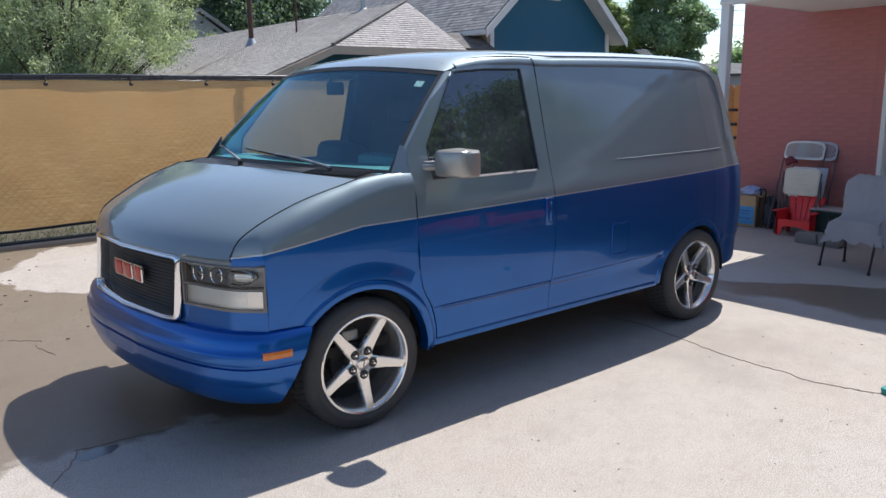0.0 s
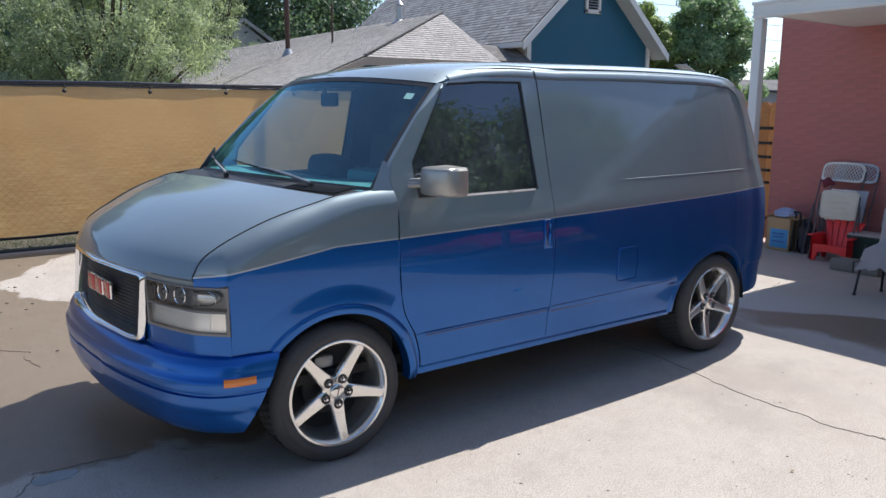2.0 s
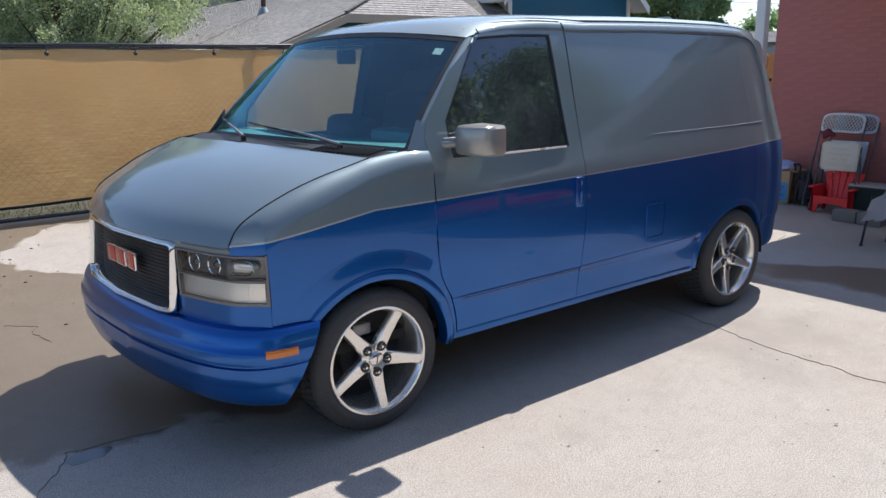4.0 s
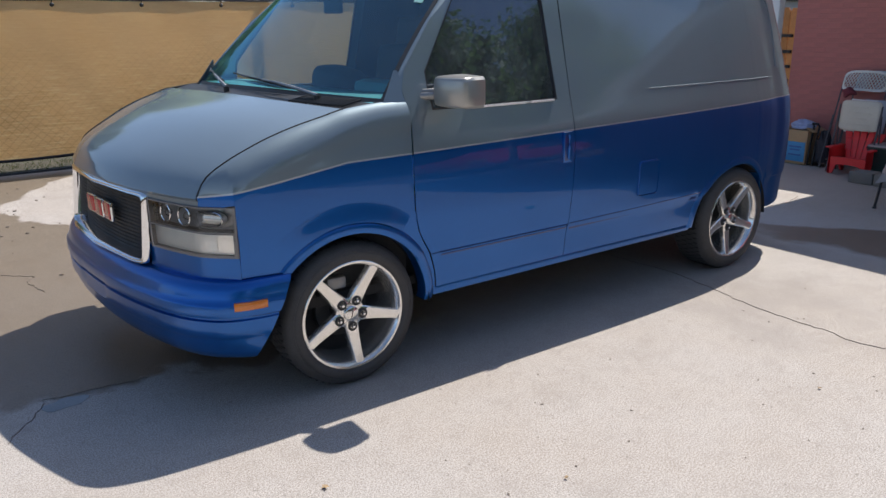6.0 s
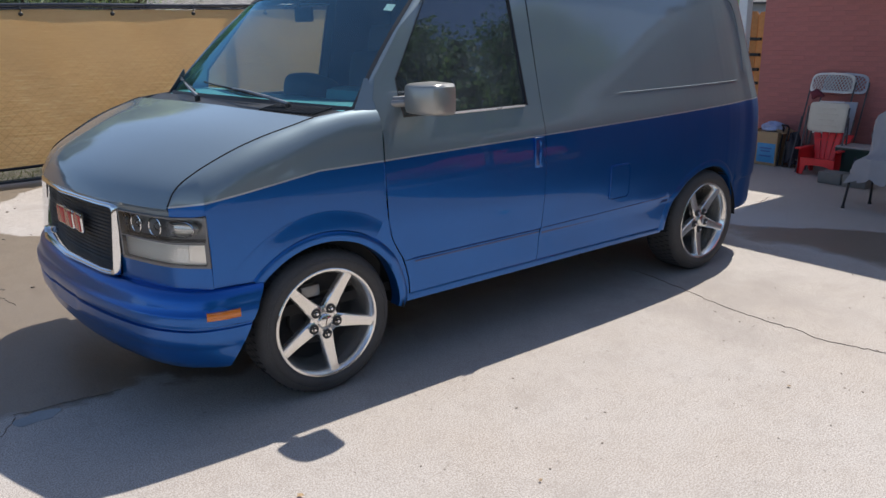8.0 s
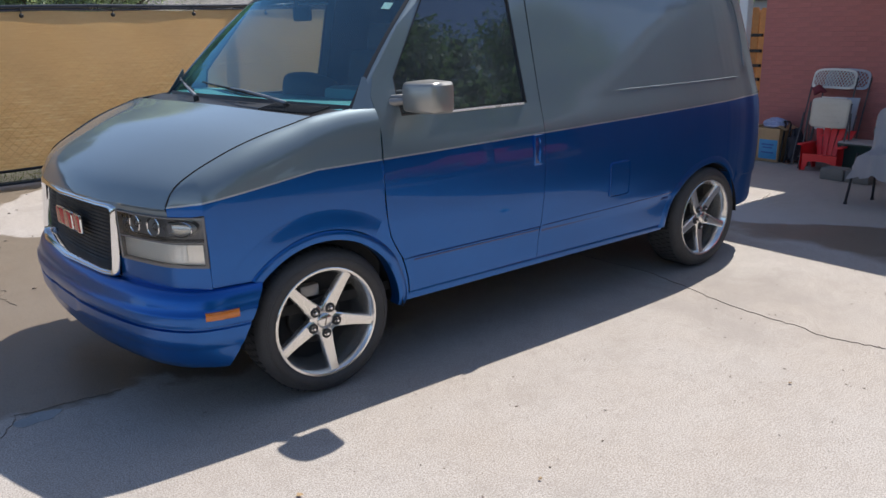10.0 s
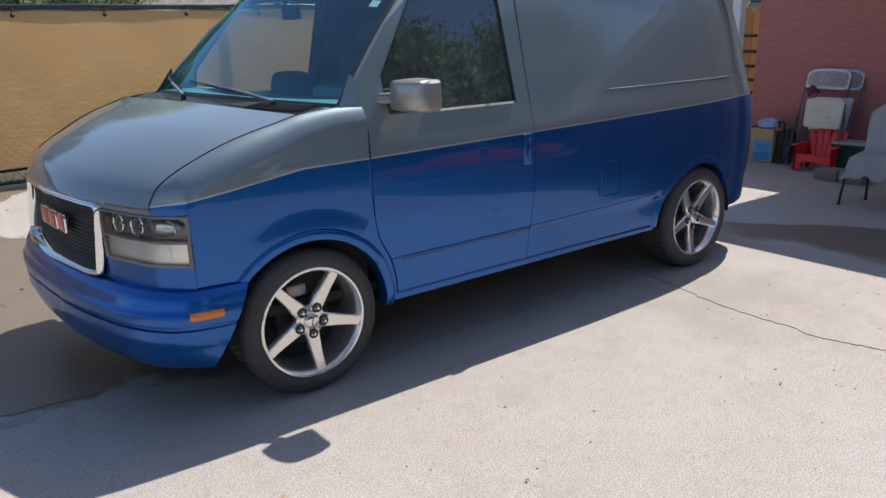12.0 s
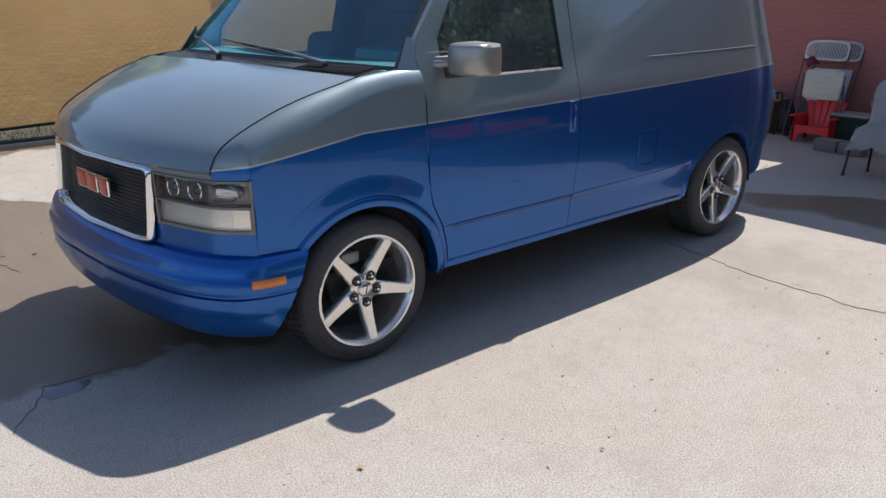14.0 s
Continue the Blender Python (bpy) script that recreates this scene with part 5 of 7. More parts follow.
for side in (-1, 1):
    fender(side)
    door(side)
    quarter(side)
    arch_trim(side, 0.0, ARCH_F, 0.046, radians(-2), radians(141), 0.012)
    # swelling of the fender round the arch
    bm, rows = bmesh.new(), []
    for k in range(41):
        a = radians(-8 + 150 * k / 40)
        row = []
        for j in range(9):
            q = j / 8
            rr = ARCH_F + 0.044 + 0.085 * q
            x, z = rr * math.cos(a), HUB_Z + rr * math.sin(a)
            fall = min(1.0, k / 6, (40 - k) / 6)
            row.append((x, side * (side_half(x, max(z, 0.3)) + 0.0012 + 0.0095 * fall * (1 - q) ** 1.6 * (1 + 0.9 * q)), z))
        rows.append(row)
    sheet(bm, [row for row in rows if all(p[0] < curve_at(DOOR_FRONT, max(p[2], 0.31)) - 0.006 for p in row)])
    van_part("arch_flare", bm)
    arch_trim(side, REAR_X, ARCH_R, 0.04, radians(-14), radians(178), 0.008)
    # raised crease under the side panel
    bm = bmesh.new()
    sheet(bm, [[(x, side * (curve_at(PROFILE, z) - curve_at(REAR_PLAN, x) * 0.95 + o), z) for z, o in ((1.218, -0.002), (1.220, 0.0012), (1.222, 0.0014), (1.225, -0.004))] for x in steps(1.95, 3.2, 24)])
    van_part("body_crease", bm)
    # inner skins, dark, so that gaps between panels read as gaps
    bm = bmesh.new()
    sheet(bm, [[(x, side * (side_half(max(x, 0.3), z) - curve_at(REAR_PLAN, x) - 0.035), z) for z in steps(0.36, 1.19, 8)] for x in steps(0.46, 2.37, 14)])
    van_part("inner_panel", bm, DARK_GAP)
    bm = bmesh.new()
    sheet(bm, [[(x, side * (side_half(max(x, 0.3), z) - curve_at(REAR_PLAN, x) * 0.9 - 0.04), z) for z in steps(1.19, 1.78, 8)] for x in steps(1.27, 3.25, 14)])
    van_part("cargo_lining", bm, DARK_GAP)
    for cx, r in ((0.0, 0.40), (REAR_X, 0.38)):
        bm = bmesh.new()
        sheet(bm, [[(cx + r * math.cos(math.pi * k / 20), side * y, HUB_Z + r * math.sin(math.pi * k / 20) - 0.02) for k in range(21)] for y in (0.965 if cx == 0 else 0.93, 0.62)] + [[(cx + 0.02 * math.cos(math.pi * k / 20), side * 0.62, HUB_Z) for k in range(21)]])
        van_part("wheel_well", bm, DARK_GAP)
    # sill under the doors
    bm = bmesh.new()
    box(bm, (1.405, side * 0.921, 0.3525), (1.95, 0.04, 0.044), 0.012)
    van_part("sill", bm)

    # cant rail behind the roof gutter
    bm = bmesh.new()
    sheet(bm, [[(x, side * y, gutter(x) + dz) for y, dz in ((0.750, -0.03), (0.742, 0.002), (0.70, 0.03))] for x in steps(0.80, 1.5, 10)])
    van_part("cant_rail", bm)
    panel_surround(side)

# filler flap, driver's side
bm = bmesh.new()
y = side_half(1.9, 0.70)
ring_pts = []
for k in range(24):
    a = 2 * math.pi * k / 24
    c, sn = math.cos(a), math.sin(a)
    ring_pts.append((1.905 + 0.082 * math.copysign(abs(c) ** 0.2, c), 0.728 + 0.098 * math.copysign(abs(sn) ** 0.2, sn)))
sheet(bm, [[(x, -(side_half(x, z) + o), z) for x, z in ((1.905 + (px - 1.905) * f, 0.728 + (pz - 0.728) * f) for px, pz in ring_pts)] for f, o in ((1.03, 0.001), (1.03, 0.005), (1.0, 0.007), (0.985, 0.001), (0.96, 0.001), (0.945, 0.006), (0.5, 0.006), (0.05, 0.006))], True)
van_part("filler_flap", bm)

# roof
bm, rows = bmesh.new(), []
for i in range(41):
    row = []
    for y, d in CROSS:
        x0 = 0.50 + 0.33 * y * y
        x = x0 + (3.605 - x0) * (1 - (1 - i / 40) ** 1.25)
        z = curve_at(ROOF_Z, max(x - (0.33 * y * y * (1 - i / 40)), 0.48)) - d * min(1.0, 0.45 + 0.55 * i / 10)
        wide = curve_at(REAR_WIDTH, x) / 0.75
        if i == 0:
            z = 1.80 - 0.046 * y * y / 0.55
        row.append((x, y * wide, z))
    rows.append(row)
sheet(bm, rows)
van_part("roof", bm, thick=0.004)
bm = bmesh.new()
sheet(bm, [[(x, y * 0.93 * curve_at(REAR_WIDTH, x + 0.1) / 0.75, curve_at(ROOF_Z, x) - 0.05 - d * 0.7) for y, d in CROSS] for x in steps(0.72, 3.2, 16)])
van_part("headliner", bm, SEAT)
# bonnet
bm, rows = bmesh.new(), []
RISE = [(0.0, 0.0), (0.058, 0.22), (0.18, 0.405), (0.31, 0.543), (0.484, 0.697), (0.66, 0.819), (0.845, 0.918), (1.0, 1.0)]
for k in range(33):
    t = (k / 32) ** 1.5
    row = []
    for v in steps(-1, 1, 28):
        yf, yr = v * 0.813, v * 0.868
        xf, xr = front_x(yf) - 0.004, 0.038 - 0.125 * (1 - v * v)
        zf, zr = 0.926, 1.236 + 0.014 * (1 - v * v)
        crown = 0.010 * (1 - v * v) * math.sin(math.pi * min(t * 1.02, 1)) ** 0.6
        row.append((xf + (xr - xf) * t, yf + (yr - yf) * t, zf + (zr - zf) * curve_at(RISE, t) + crown))
    rows.append(row)
rows.insert(0, [(x + 0.012, y, z - 0.018) for x, y, z in rows[0]])
sheet(bm, rows)
for _ in range(10):
    bmesh.ops.smooth_vert(bm, verts=[v for v in bm.verts if not v.is_boundary and v.co.z > 0.935], factor=0.5, use_axis_x=True, use_axis_y=True, use_axis_z=True)
hood = van_part("hood", bm, GREY_PAINT, thick=0.004)

for s in (-1, 1):
    bm = bmesh.new()
    tube(bm, [(x, s * (curve_at(SEAM_Y, x) - 0.002), curve_at(SEAM_Z, x) - 0.0005) for x in steps(-0.60, 0.034, 30)], 0.0045, 6)
    part("hood_seam", bm, DARK_GAP, hood)

# bright tube added as the far door's sunlit edge, seen through the windscreen
bm = bmesh.new()
tube(bm, [(0.90, 0.724, 1.742), (1.0, 0.726, 1.750), (1.21, 0.726, 1.751)], 0.006, 6)
van_part("window_channel", bm, BRIGHT_TRIM, "bright strip standing for the sunlit far window edge")

# cowl, windscreen, pillars
bm = bmesh.new()
sheet(bm, [[(0.038 - 0.125 * (1 - v * v) + 0.004 + (0.16 - 0.03 * v * v) * f, v * (0.868 + 0.02 * f), 1.222 + 0.014 * (1 - v * v) + 0.03 * f) for v in steps(-1, 1, 24)] for f in (0, 0.15, 0.4, 0.7, 1.0)])
cowl = van_part("cowl", bm, BLACK, "black plastic windscreen cowl", 0.006)
for k in range(15):
    bm = bmesh.new()
    v = -0.50 - 0.030 * k
    x = 0.038 - 0.125 * (1 - v * v) + 0.09
    box(bm, (x, v * 0.88, 1.252), (0.10, 0.008, 0.010), 0.002, Matrix.Rotation(radians(-12), 4, "Y"))
    part("cowl_louvre", bm, BLACK, cowl)
bm, rows = bmesh.new(), []
for k in range(19):
    t = k / 18
    row = []
    for v in steps(-1, 1, 24):
        yb, yt = v * 0.885, v * 0.742
        xb, xt = 0.225 - 0.19 * (1 - v * v), 0.50 + 0.33 * yt * yt + 0.002
        zb, zt = 1.245 + 0.012 * (1 - v * v), 1.80 - 0.046 * yt * yt / 0.55 - 0.004
        row.append((xb + (xt - xb) * t - 0.018 * math.sin(math.pi * t), yb + (yt - yb) * t, zb + (zt - zb) * t))
    rows.append(row)
sheet(bm, rows)
screen = van_part("windscreen", bm, GLASS_CLEAR, "blue-tinted windscreen")
screen.visible_shadow = False
border = bmesh.new()
for row_a, row_b in ((rows[0], rows[1]), (rows[-1], rows[-2])):
    sheet(border, [[(p[0] - 0.002, p[1], p[2] + 0.001) for p in row_a], [(a[0] + (b[0] - a[0]) * 0.7 - 0.002, a[1] + (b[1] - a[1]) * 0.7, a[2] + (b[2] - a[2]) * 0.7 + 0.001) for a, b in zip(row_a, row_b)]])
for e, i in ((0, 1), (-1, -2)):
    sheet(border, [[(r[e][0] - 0.002, r[e][1], r[e][2] + 0.001) for r in rows], [(r[e][0] + (r[i][0] - r[e][0]) * 0.26 - 0.003, r[e][1] + (r[i][1] - r[e][1]) * 0.26, r[e][2] + (r[i][2] - r[e][2]) * 0.26 + 0.001) for r in rows]])
part("glass_border", border, BLACK, screen, "black ceramic border")
bm = bmesh.new()
sheet(bm, [[Vector(rows[i][1]).lerp(Vector(rows[i][2]), f) + Vector((-0.004, 0, 0)) for f in (0.0, 0.7)] for i in (15, 16)])
part("window_sticker", bm, plain("pale_green_sticker", (0.35, 0.62, 0.58), 0.6), screen, "small pale green sticker", 0)
for s in (-1, 1):
    e = 0 if s < 0 else -1
    bm = bmesh.new()
    ring = []
    for k, r in enumerate(rows):
        g = Vector(r[e])
        z = g.z
        xd = max(0.318, 0.345 + (z - 1.385) * 0.8605 if z < 1.60 else 0.53 + (z - 1.60) * 1.27) + 0.022
        d = Vector((xd, s * (side_half(0.3, z) - 0.0025), z + 0.003))
        mid = (g + d) / 2 + Vector((-0.005, s * 0.006, 0.002))
        q1, q2 = g.lerp(mid, 0.5) + Vector((-0.003, s * 0.003, 0.001)), mid.lerp(d, 0.5) + Vector((-0.001, s * 0.002, 0.0))
        ring.append([tuple(g), tuple(q1), tuple(mid), tuple(q2), tuple(d)])
    sheet(bm, ring)
    van_part("windscreen_pillar", bm, thick=0.006)

# wipers, parked low on the glass
def on_glass(y, z):
    v = y / 0.885
    xb, zb = 0.225 - 0.19 * (1 - v * v), 1.245 + 0.012 * (1 - v * v)
    xt = 0.50 + 0.33 * (v * 0.742) ** 2
    return Vector((xb + (xt - xb) * (z - zb) / (1.79 - zb) - 0.012, y, z + 0.004))


for by, bz, ty, tz in ((-0.58, 1.262, 0.34, 1.328), (0.22, 1.262, 0.78, 1.335)):
    wiper = bmesh.new()
    hub = on_glass(by, bz) + Vector((-0.05, 0, -0.005))
    rod(wiper, hub - Vector((0, 0, 0.03)), hub + Vector((0, 0, 0.012)), 0.014, n=12)
    arm = part("wiper", wiper, BLACK, van, "black windscreen wiper")
    along = [on_glass(by + (ty - by) * t, bz + (tz - bz) * t) for t in steps(0, 1, 10)]
    bm = bmesh.new()
    tube(bm, [hub + Vector((0, 0, 0.012)), along[2] + Vector((-0.045, 0, 0.02)), along[4] + Vector((-0.035, 0, 0.022)), along[6] + Vector((-0.016, 0, 0.012))], [0.009, 0.008, 0.006, 0.004], 6)
    part("wiper_arm", bm, ALLOY_DARK, arm)
    bm = bmesh.new()
    tube(bm, [p + Vector((-0.006, 0, 0.003)) for p in along[3:]], 0.0042, 6)
    tube(bm, [along[4] + Vector((-0.010, 0, 0.006)), along[6] + Vector((-0.018, 0, 0.012)), along[8] + Vector((-0.010, 0, 0.006))], 0.0032, 6)
    part("wiper_blade", bm, BLACK, arm)
    for k in (4, 6, 8):
        bm = bmesh.new()
        box(bm, along[k] + Vector((-0.012, 0, 0.009)), (0.008, 0.030, 0.008), 0.002)
        part("wiper_clip", bm, ALLOY_DARK, arm)

# interior
bm = bmesh.new()
sheet(bm, [[(x0 + dx, v * 0.84, z) for v in steps(-1, 1, 20) for x0 in (0.20 - 0.15 * (1 - v * v),)] for dx, z in ((-0.01, 1.245), (0.05, 1.266), (0.15, 1.274), (0.32, 1.262), (0.42, 1.21), (0.46, 1.08), (0.44, 0.75))])
dash = van_part("dashboard", bm, DASH, "teal-grey dashboard under the windscreen")
bm = bmesh.new()
box(bm, (0.52, -0.42, 1.245), (0.16, 0.38, 0.13), 0.04)
part("instrument_hood", bm, DASH, dash)
bm = bmesh.new()
centre, n = Vector((0.68, -0.42, 1.21)), 28
turn = Matrix.Rotation(radians(-62), 3, "Y")
rim = [centre + turn @ Vector((0.185 * math.cos(2 * math.pi * k / n), 0.185 * math.sin(2 * math.pi * k / n), 0)) for k in range(n + 1)]
tube(bm, rim, 0.015, 8)
rod(bm, centre, centre + turn @ Vector((0, 0, 0.03)), 0.06, n=16)
for a in (0, 120, 240):
    rod(bm, centre, centre + turn @ Vector((0.185 * math.cos(radians(a)), 0.185 * math.sin(radians(a)), 0)), 0.014, n=8)
van_part("steering_wheel", bm, BLACK)
for y in (-0.42, 0.42):
    bm = bmesh.new()
    box(bm, (1.05, y, 0.80), (0.52, 0.50, 0.18), 0.06, segments=3)
    seat = van_part("seat", bm, SEAT, "dark cloth bucket seat")
    bm = bmesh.new()
    box(bm, (1.30, y, 1.13), (0.16, 0.48, 0.66), 0.06, Matrix.Rotation(radians(10), 4, "Y"), 3)
    part("backrest", bm, SEAT, seat)
    bm = bmesh.new()
    box(bm, (1.37, y, 1.53), (0.09, 0.26, 0.18), 0.04, Matrix.Rotation(radians(10), 4, "Y"), 3)
    part("headrest", bm, SEAT, seat)
bm = bmesh.new()
box(bm, (0.62, 0.185, 1.678), (0.03, 0.115, 0.08), 0.014, Matrix.Rotation(radians(12), 4, "Z"), 3)
rod(bm, (0.60, 0.20, 1.71), (0.56, 0.16, 1.80), 0.010, n=8)
van_part("rear_view_mirror", bm, BLACK)
bm = bmesh.new()
box(bm, (1.45, 0, 1.0), (0.03, 1.66, 0.1), 0.01)
box(bm, (1.5, 0, 0.40), (3.5, 1.72, 0.05), 0.01)
box(bm, (2.0, 0, 0.27), (2.2, 0.9, 0.16), 0.03)
van_part("floor_pan", bm, DARK_GAP)
bm = bmesh.new()
sheet(bm, [[(1.62 + 0.02 * (abs(y) / 0.8) ** 2, y, z) for y in [v * (0.80 if z < 1.2 else 0.80 - 0.2 * (z - 1.2)) for v in steps(-1, 1, 6)]] for z in steps(0.42, 1.82, 6)])
van_part("bulkhead", bm, DARK_GAP)
for x in (0.0, REAR_X):
    bm = bmesh.new()
    rod(bm, (x, -0.8, HUB_Z), (x, 0.8, HUB_Z), 0.045, n=12)
    van_part("axle", bm, BLACK)


bm = bmesh.new()
box(bm, (0.50, -0.02, 1.275), (0.20, 0.30, 0.17), 0.07, Matrix.Rotation(radians(8), 4, "X"), 3)
part("dash_pod", bm, SEAT, dash)
# unseen dark sheet under the nose, added to stop sun leaking through
bm = bmesh.new()
box(bm, (-0.16, 0, 0.43), (1.0, 1.56, 0.02), 0.004)
van_part("undertray", bm, DARK_GAP)
# unseen dark box under the bonnet, added to stop sun leaking through the gaps
bm = bmesh.new()
sheet(bm, [[(-0.66 + 0.14 * (abs(y) / 0.76) ** 2, y, z) for y in steps(-0.76, 0.76, 8)] for z in (0.40, 0.88)] + [[(x, y, z) for y in steps(-0.76, 0.76, 8)] for x, z in ((-0.50, 0.98), (-0.25, 1.08), (0.0, 1.17), (0.3, 1.18), (0.3, 0.45))])
for s in (-1, 1):
    sheet(bm, [[(-0.54, s * 0.77, z) for z in (0.45, 0.88)], [(-0.45, s * 0.80, z) for z in (0.45, 0.98)], [(-0.2, s * 0.82, z) for z in (0.45, 1.10)], [(0.05, s * 0.84, z) for z in (0.45, 1.18)], [(0.34, s * 0.86, z) for z in (0.45, 1.19)]])
van_part("engine_bay", bm, DARK_GAP)
# dark strips laid on the sides, painting the shade of pressed grooves
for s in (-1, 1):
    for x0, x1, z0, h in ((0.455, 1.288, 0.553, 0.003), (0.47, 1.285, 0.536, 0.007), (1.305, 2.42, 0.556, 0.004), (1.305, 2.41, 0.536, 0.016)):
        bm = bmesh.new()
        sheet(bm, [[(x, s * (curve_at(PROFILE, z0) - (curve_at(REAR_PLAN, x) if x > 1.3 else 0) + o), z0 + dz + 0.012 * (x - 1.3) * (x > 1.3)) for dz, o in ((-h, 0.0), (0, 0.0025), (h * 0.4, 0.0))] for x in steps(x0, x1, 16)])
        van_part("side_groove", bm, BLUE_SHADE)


# front end
def along_front(ys, zs, out=0.0, lean=0.0, z0=0.8):
    """A surface that follows the nose, at heights zs, set proud by out(z)."""
    rows = []
    for z in zs:
        row = []
        for y in ys:
            n = Vector((-1.0, 0.0)) if abs(y) < 0.02 else Vector((-(1.0), (front_x(y + 0.01) - front_x(y - 0.01)) / 0.02)).normalized()
            o = out(z) if callable(out) else out
            row.append((front_x(y) + n.x * o + lean * (z - z0), y + n.y * o, z))
        rows.append(row)
    return rows


bm = bmesh.new()
sheet(bm, along_front(steps(-0.925, 0.925, 60), (0.56, 0.58, 0.602)))
for s in (-1, 1):
    sheet(bm, along_front([s * v for v in steps(0.49, 0.925, 20)], (0.602, 0.65, 0.69)))
bmesh.ops.remove_doubles(bm, verts=bm.verts, dist=0.0005)
front_panel = van_part("front_panel", bm, thick=0.004)
bm = bmesh.new()
sheet(bm, along_front(steps(-0.915, 0.915, 50), steps(0.60, 0.93, 4), -0.07))
van_part("nose_backing", bm, DARK_GAP)
for s in (-1, 1):
    ys = [s * v for v in steps(0.525, 0.918, 14)]
    bm = bmesh.new()
    sheet(bm, along_front(ys, steps(0.795, 0.888, 4), -0.045))
    lamp = part("headlamp", bm, LAMP_BOWL, van, "smoky headlamp under a clear lens")
    for yy, r in ((0.60, 0.037), (0.715, 0.038)):
        # two projector rings, each with a small bulb shield
        bm = bmesh.new()
        at = Vector((front_x(yy) + 0.018, s * yy, 0.842))
        turn = Matrix.Rotation(-s * radians(22 if yy < 0.65 else 30), 3, "Z")
        tube(bm, [at + turn @ Vector((0, r * 0.8 * math.cos(2 * math.pi * k / 28), r * math.sin(2 * math.pi * k / 28))) for k in range(29)], 0.0042, 6)
        part("projector_ring", bm, CHROME, lamp, "bright projector ring")
        bm = bmesh.new()
        bmesh.ops.create_uvsphere(bm, u_segments=14, v_segments=8, radius=0.017, matrix=Matrix.Translation(at + Vector((0.012, 0, 0))))
        part("projector_lens", bm, LENS, lamp)
    # pale reflector with a rounded outer end, inside a bright horseshoe rim
    bm = bmesh.new()
    horse = [(0.795, 0.872)] + [(0.845 + 0.030 * math.sin(math.pi * k / 12), 0.842 + 0.030 * math.cos(math.pi * k / 12)) for k in range(13)] + [(0.795, 0.812)]
    inset = lambda y, o: front_x(y) + o
    tube(bm, [(inset(y, 0.018), s * y, z) for y, z in horse], 0.0038, 6)
    part("reflector_rim", bm, CHROME, lamp, "bright horseshoe rim")
    bm = bmesh.new()
    sheet(bm, [[(inset(y, 0.030) + 0.012 * math.sin(9 * f), s * y, 0.842 + (z - 0.842) * f) for y, z in horse] for f in (0.95, 0.6, 0.3, 0.02)])
    part("side_reflector", bm, LAMP_WHITE, lamp, "pale side reflector")
    bm = bmesh.new()
    sheet(bm, along_front(ys, steps(0.792, 0.890, 5), lambda z: 0.004 + 0.006 * math.sin(math.pi * (z - 0.792) / 0.098)))
    lens = part("lens", bm, LENS, lamp, "clear headlamp lens")
    lens.visible_shadow = False
    bm = bmesh.new()
    for za, zb in ((0.889, 0.894), (0.787, 0.793)):
        sheet(bm, along_front(ys, (za, zb), 0.006))
    for ya, yb in ((0.519, 0.525), (0.919, 0.927)):
        sheet(bm, along_front([s * ya, s * yb], steps(0.784, 0.897, 3), 0.006))
    solid(part("lamp_frame", bm, BEZEL_GREY, lamp), 0.02)
    turn_lamp = bmesh.new()
    sheet(turn_lamp, along_front(ys, steps(0.697, 0.778, 5), -0.016))
    signal = part("turn_signal", turn_lamp, LAMP_WHITE, van, "clear and white turn signal lamp")
    for k in range(9):
        bm = bmesh.new()
        sheet(bm, along_front(ys[:13], (0.702 + 0.0085 * k, 0.7055 + 0.0085 * k, 0.7105 + 0.0085 * k), lambda z, k=k: -0.014 + (0.0012 if abs(z - 0.7055 - 0.0085 * k) < 0.001 else 0.0)))
        part("lens_rib", bm, LAMP_WHITE, signal)
    bm = bmesh.new()
    sheet(bm, along_front(ys + [s * 0.92], steps(0.694, 0.782, 5), lambda z: 0.004 + 0.006 * math.sin(math.pi * (z - 0.694) / 0.088)))
    lens = part("signal_lens", bm, LENS, signal, "clear signal lens")
    lens.visible_shadow = False
    bm = bmesh.new()
    sheet(bm, along_front(ys + [s * 0.92], (0.687, 0.696), 0.005))
    for ya, yb in ((0.515, 0.527), (0.914, 0.927)):
        sheet(bm, along_front([s * ya, s * yb], steps(0.687, 0.784, 3), 0.005))
    solid(part("signal_frame", bm, BEZEL_GREY, signal), 0.02)

# grille: chrome surround, dark slats, badge
grille = bmesh.new()
GH, ZB, ZT = 0.505, 0.600, 0.918
outline = []
for k in range(80):
    a = 2 * math.pi * k / 80
    c, sn = math.cos(a), math.sin(a)
    outline.append((math.copysign(abs(c) ** 0.10, c), math.copysign(abs(sn) ** 0.10, sn)))
ring_rows = []
for f, out in ((1.0, -0.006), (1.0, 0.006), (0.988, 0.014), (0.965, 0.017), (0.955, 0.0125), (0.945, 0.0125), (0.925, 0.016), (0.91, 0.010), (0.902, -0.004), (0.895, -0.030), (0.89, -0.058)):
    row = []
    for cy, cz in outline:
        fy, fz = (1 - (1 - f) * 0.42), (1 - (1 - f) * 1.6)
        y, z = cy * GH * fy, (ZB + ZT) / 2 + cz * (ZT - ZB) / 2 * fz
        row.append((front_x(y) - out - 0.008 + 0.10 * (z - 0.76), y, z))
    ring_rows.append(row)
sheet(grille, ring_rows, True)
grille_ob = van_part("grille", grille, CHROME, "chrome grille surround")
bm = bmesh.new()
sheet(bm, [[(front_x(y) + 0.052 + 0.10 * (z - 0.76), y, z) for y in steps(-0.49, 0.49, 30)] for z in steps(0.61, 0.905, 4)])
part("grille_backing", bm, DARK_GAP, grille_ob)
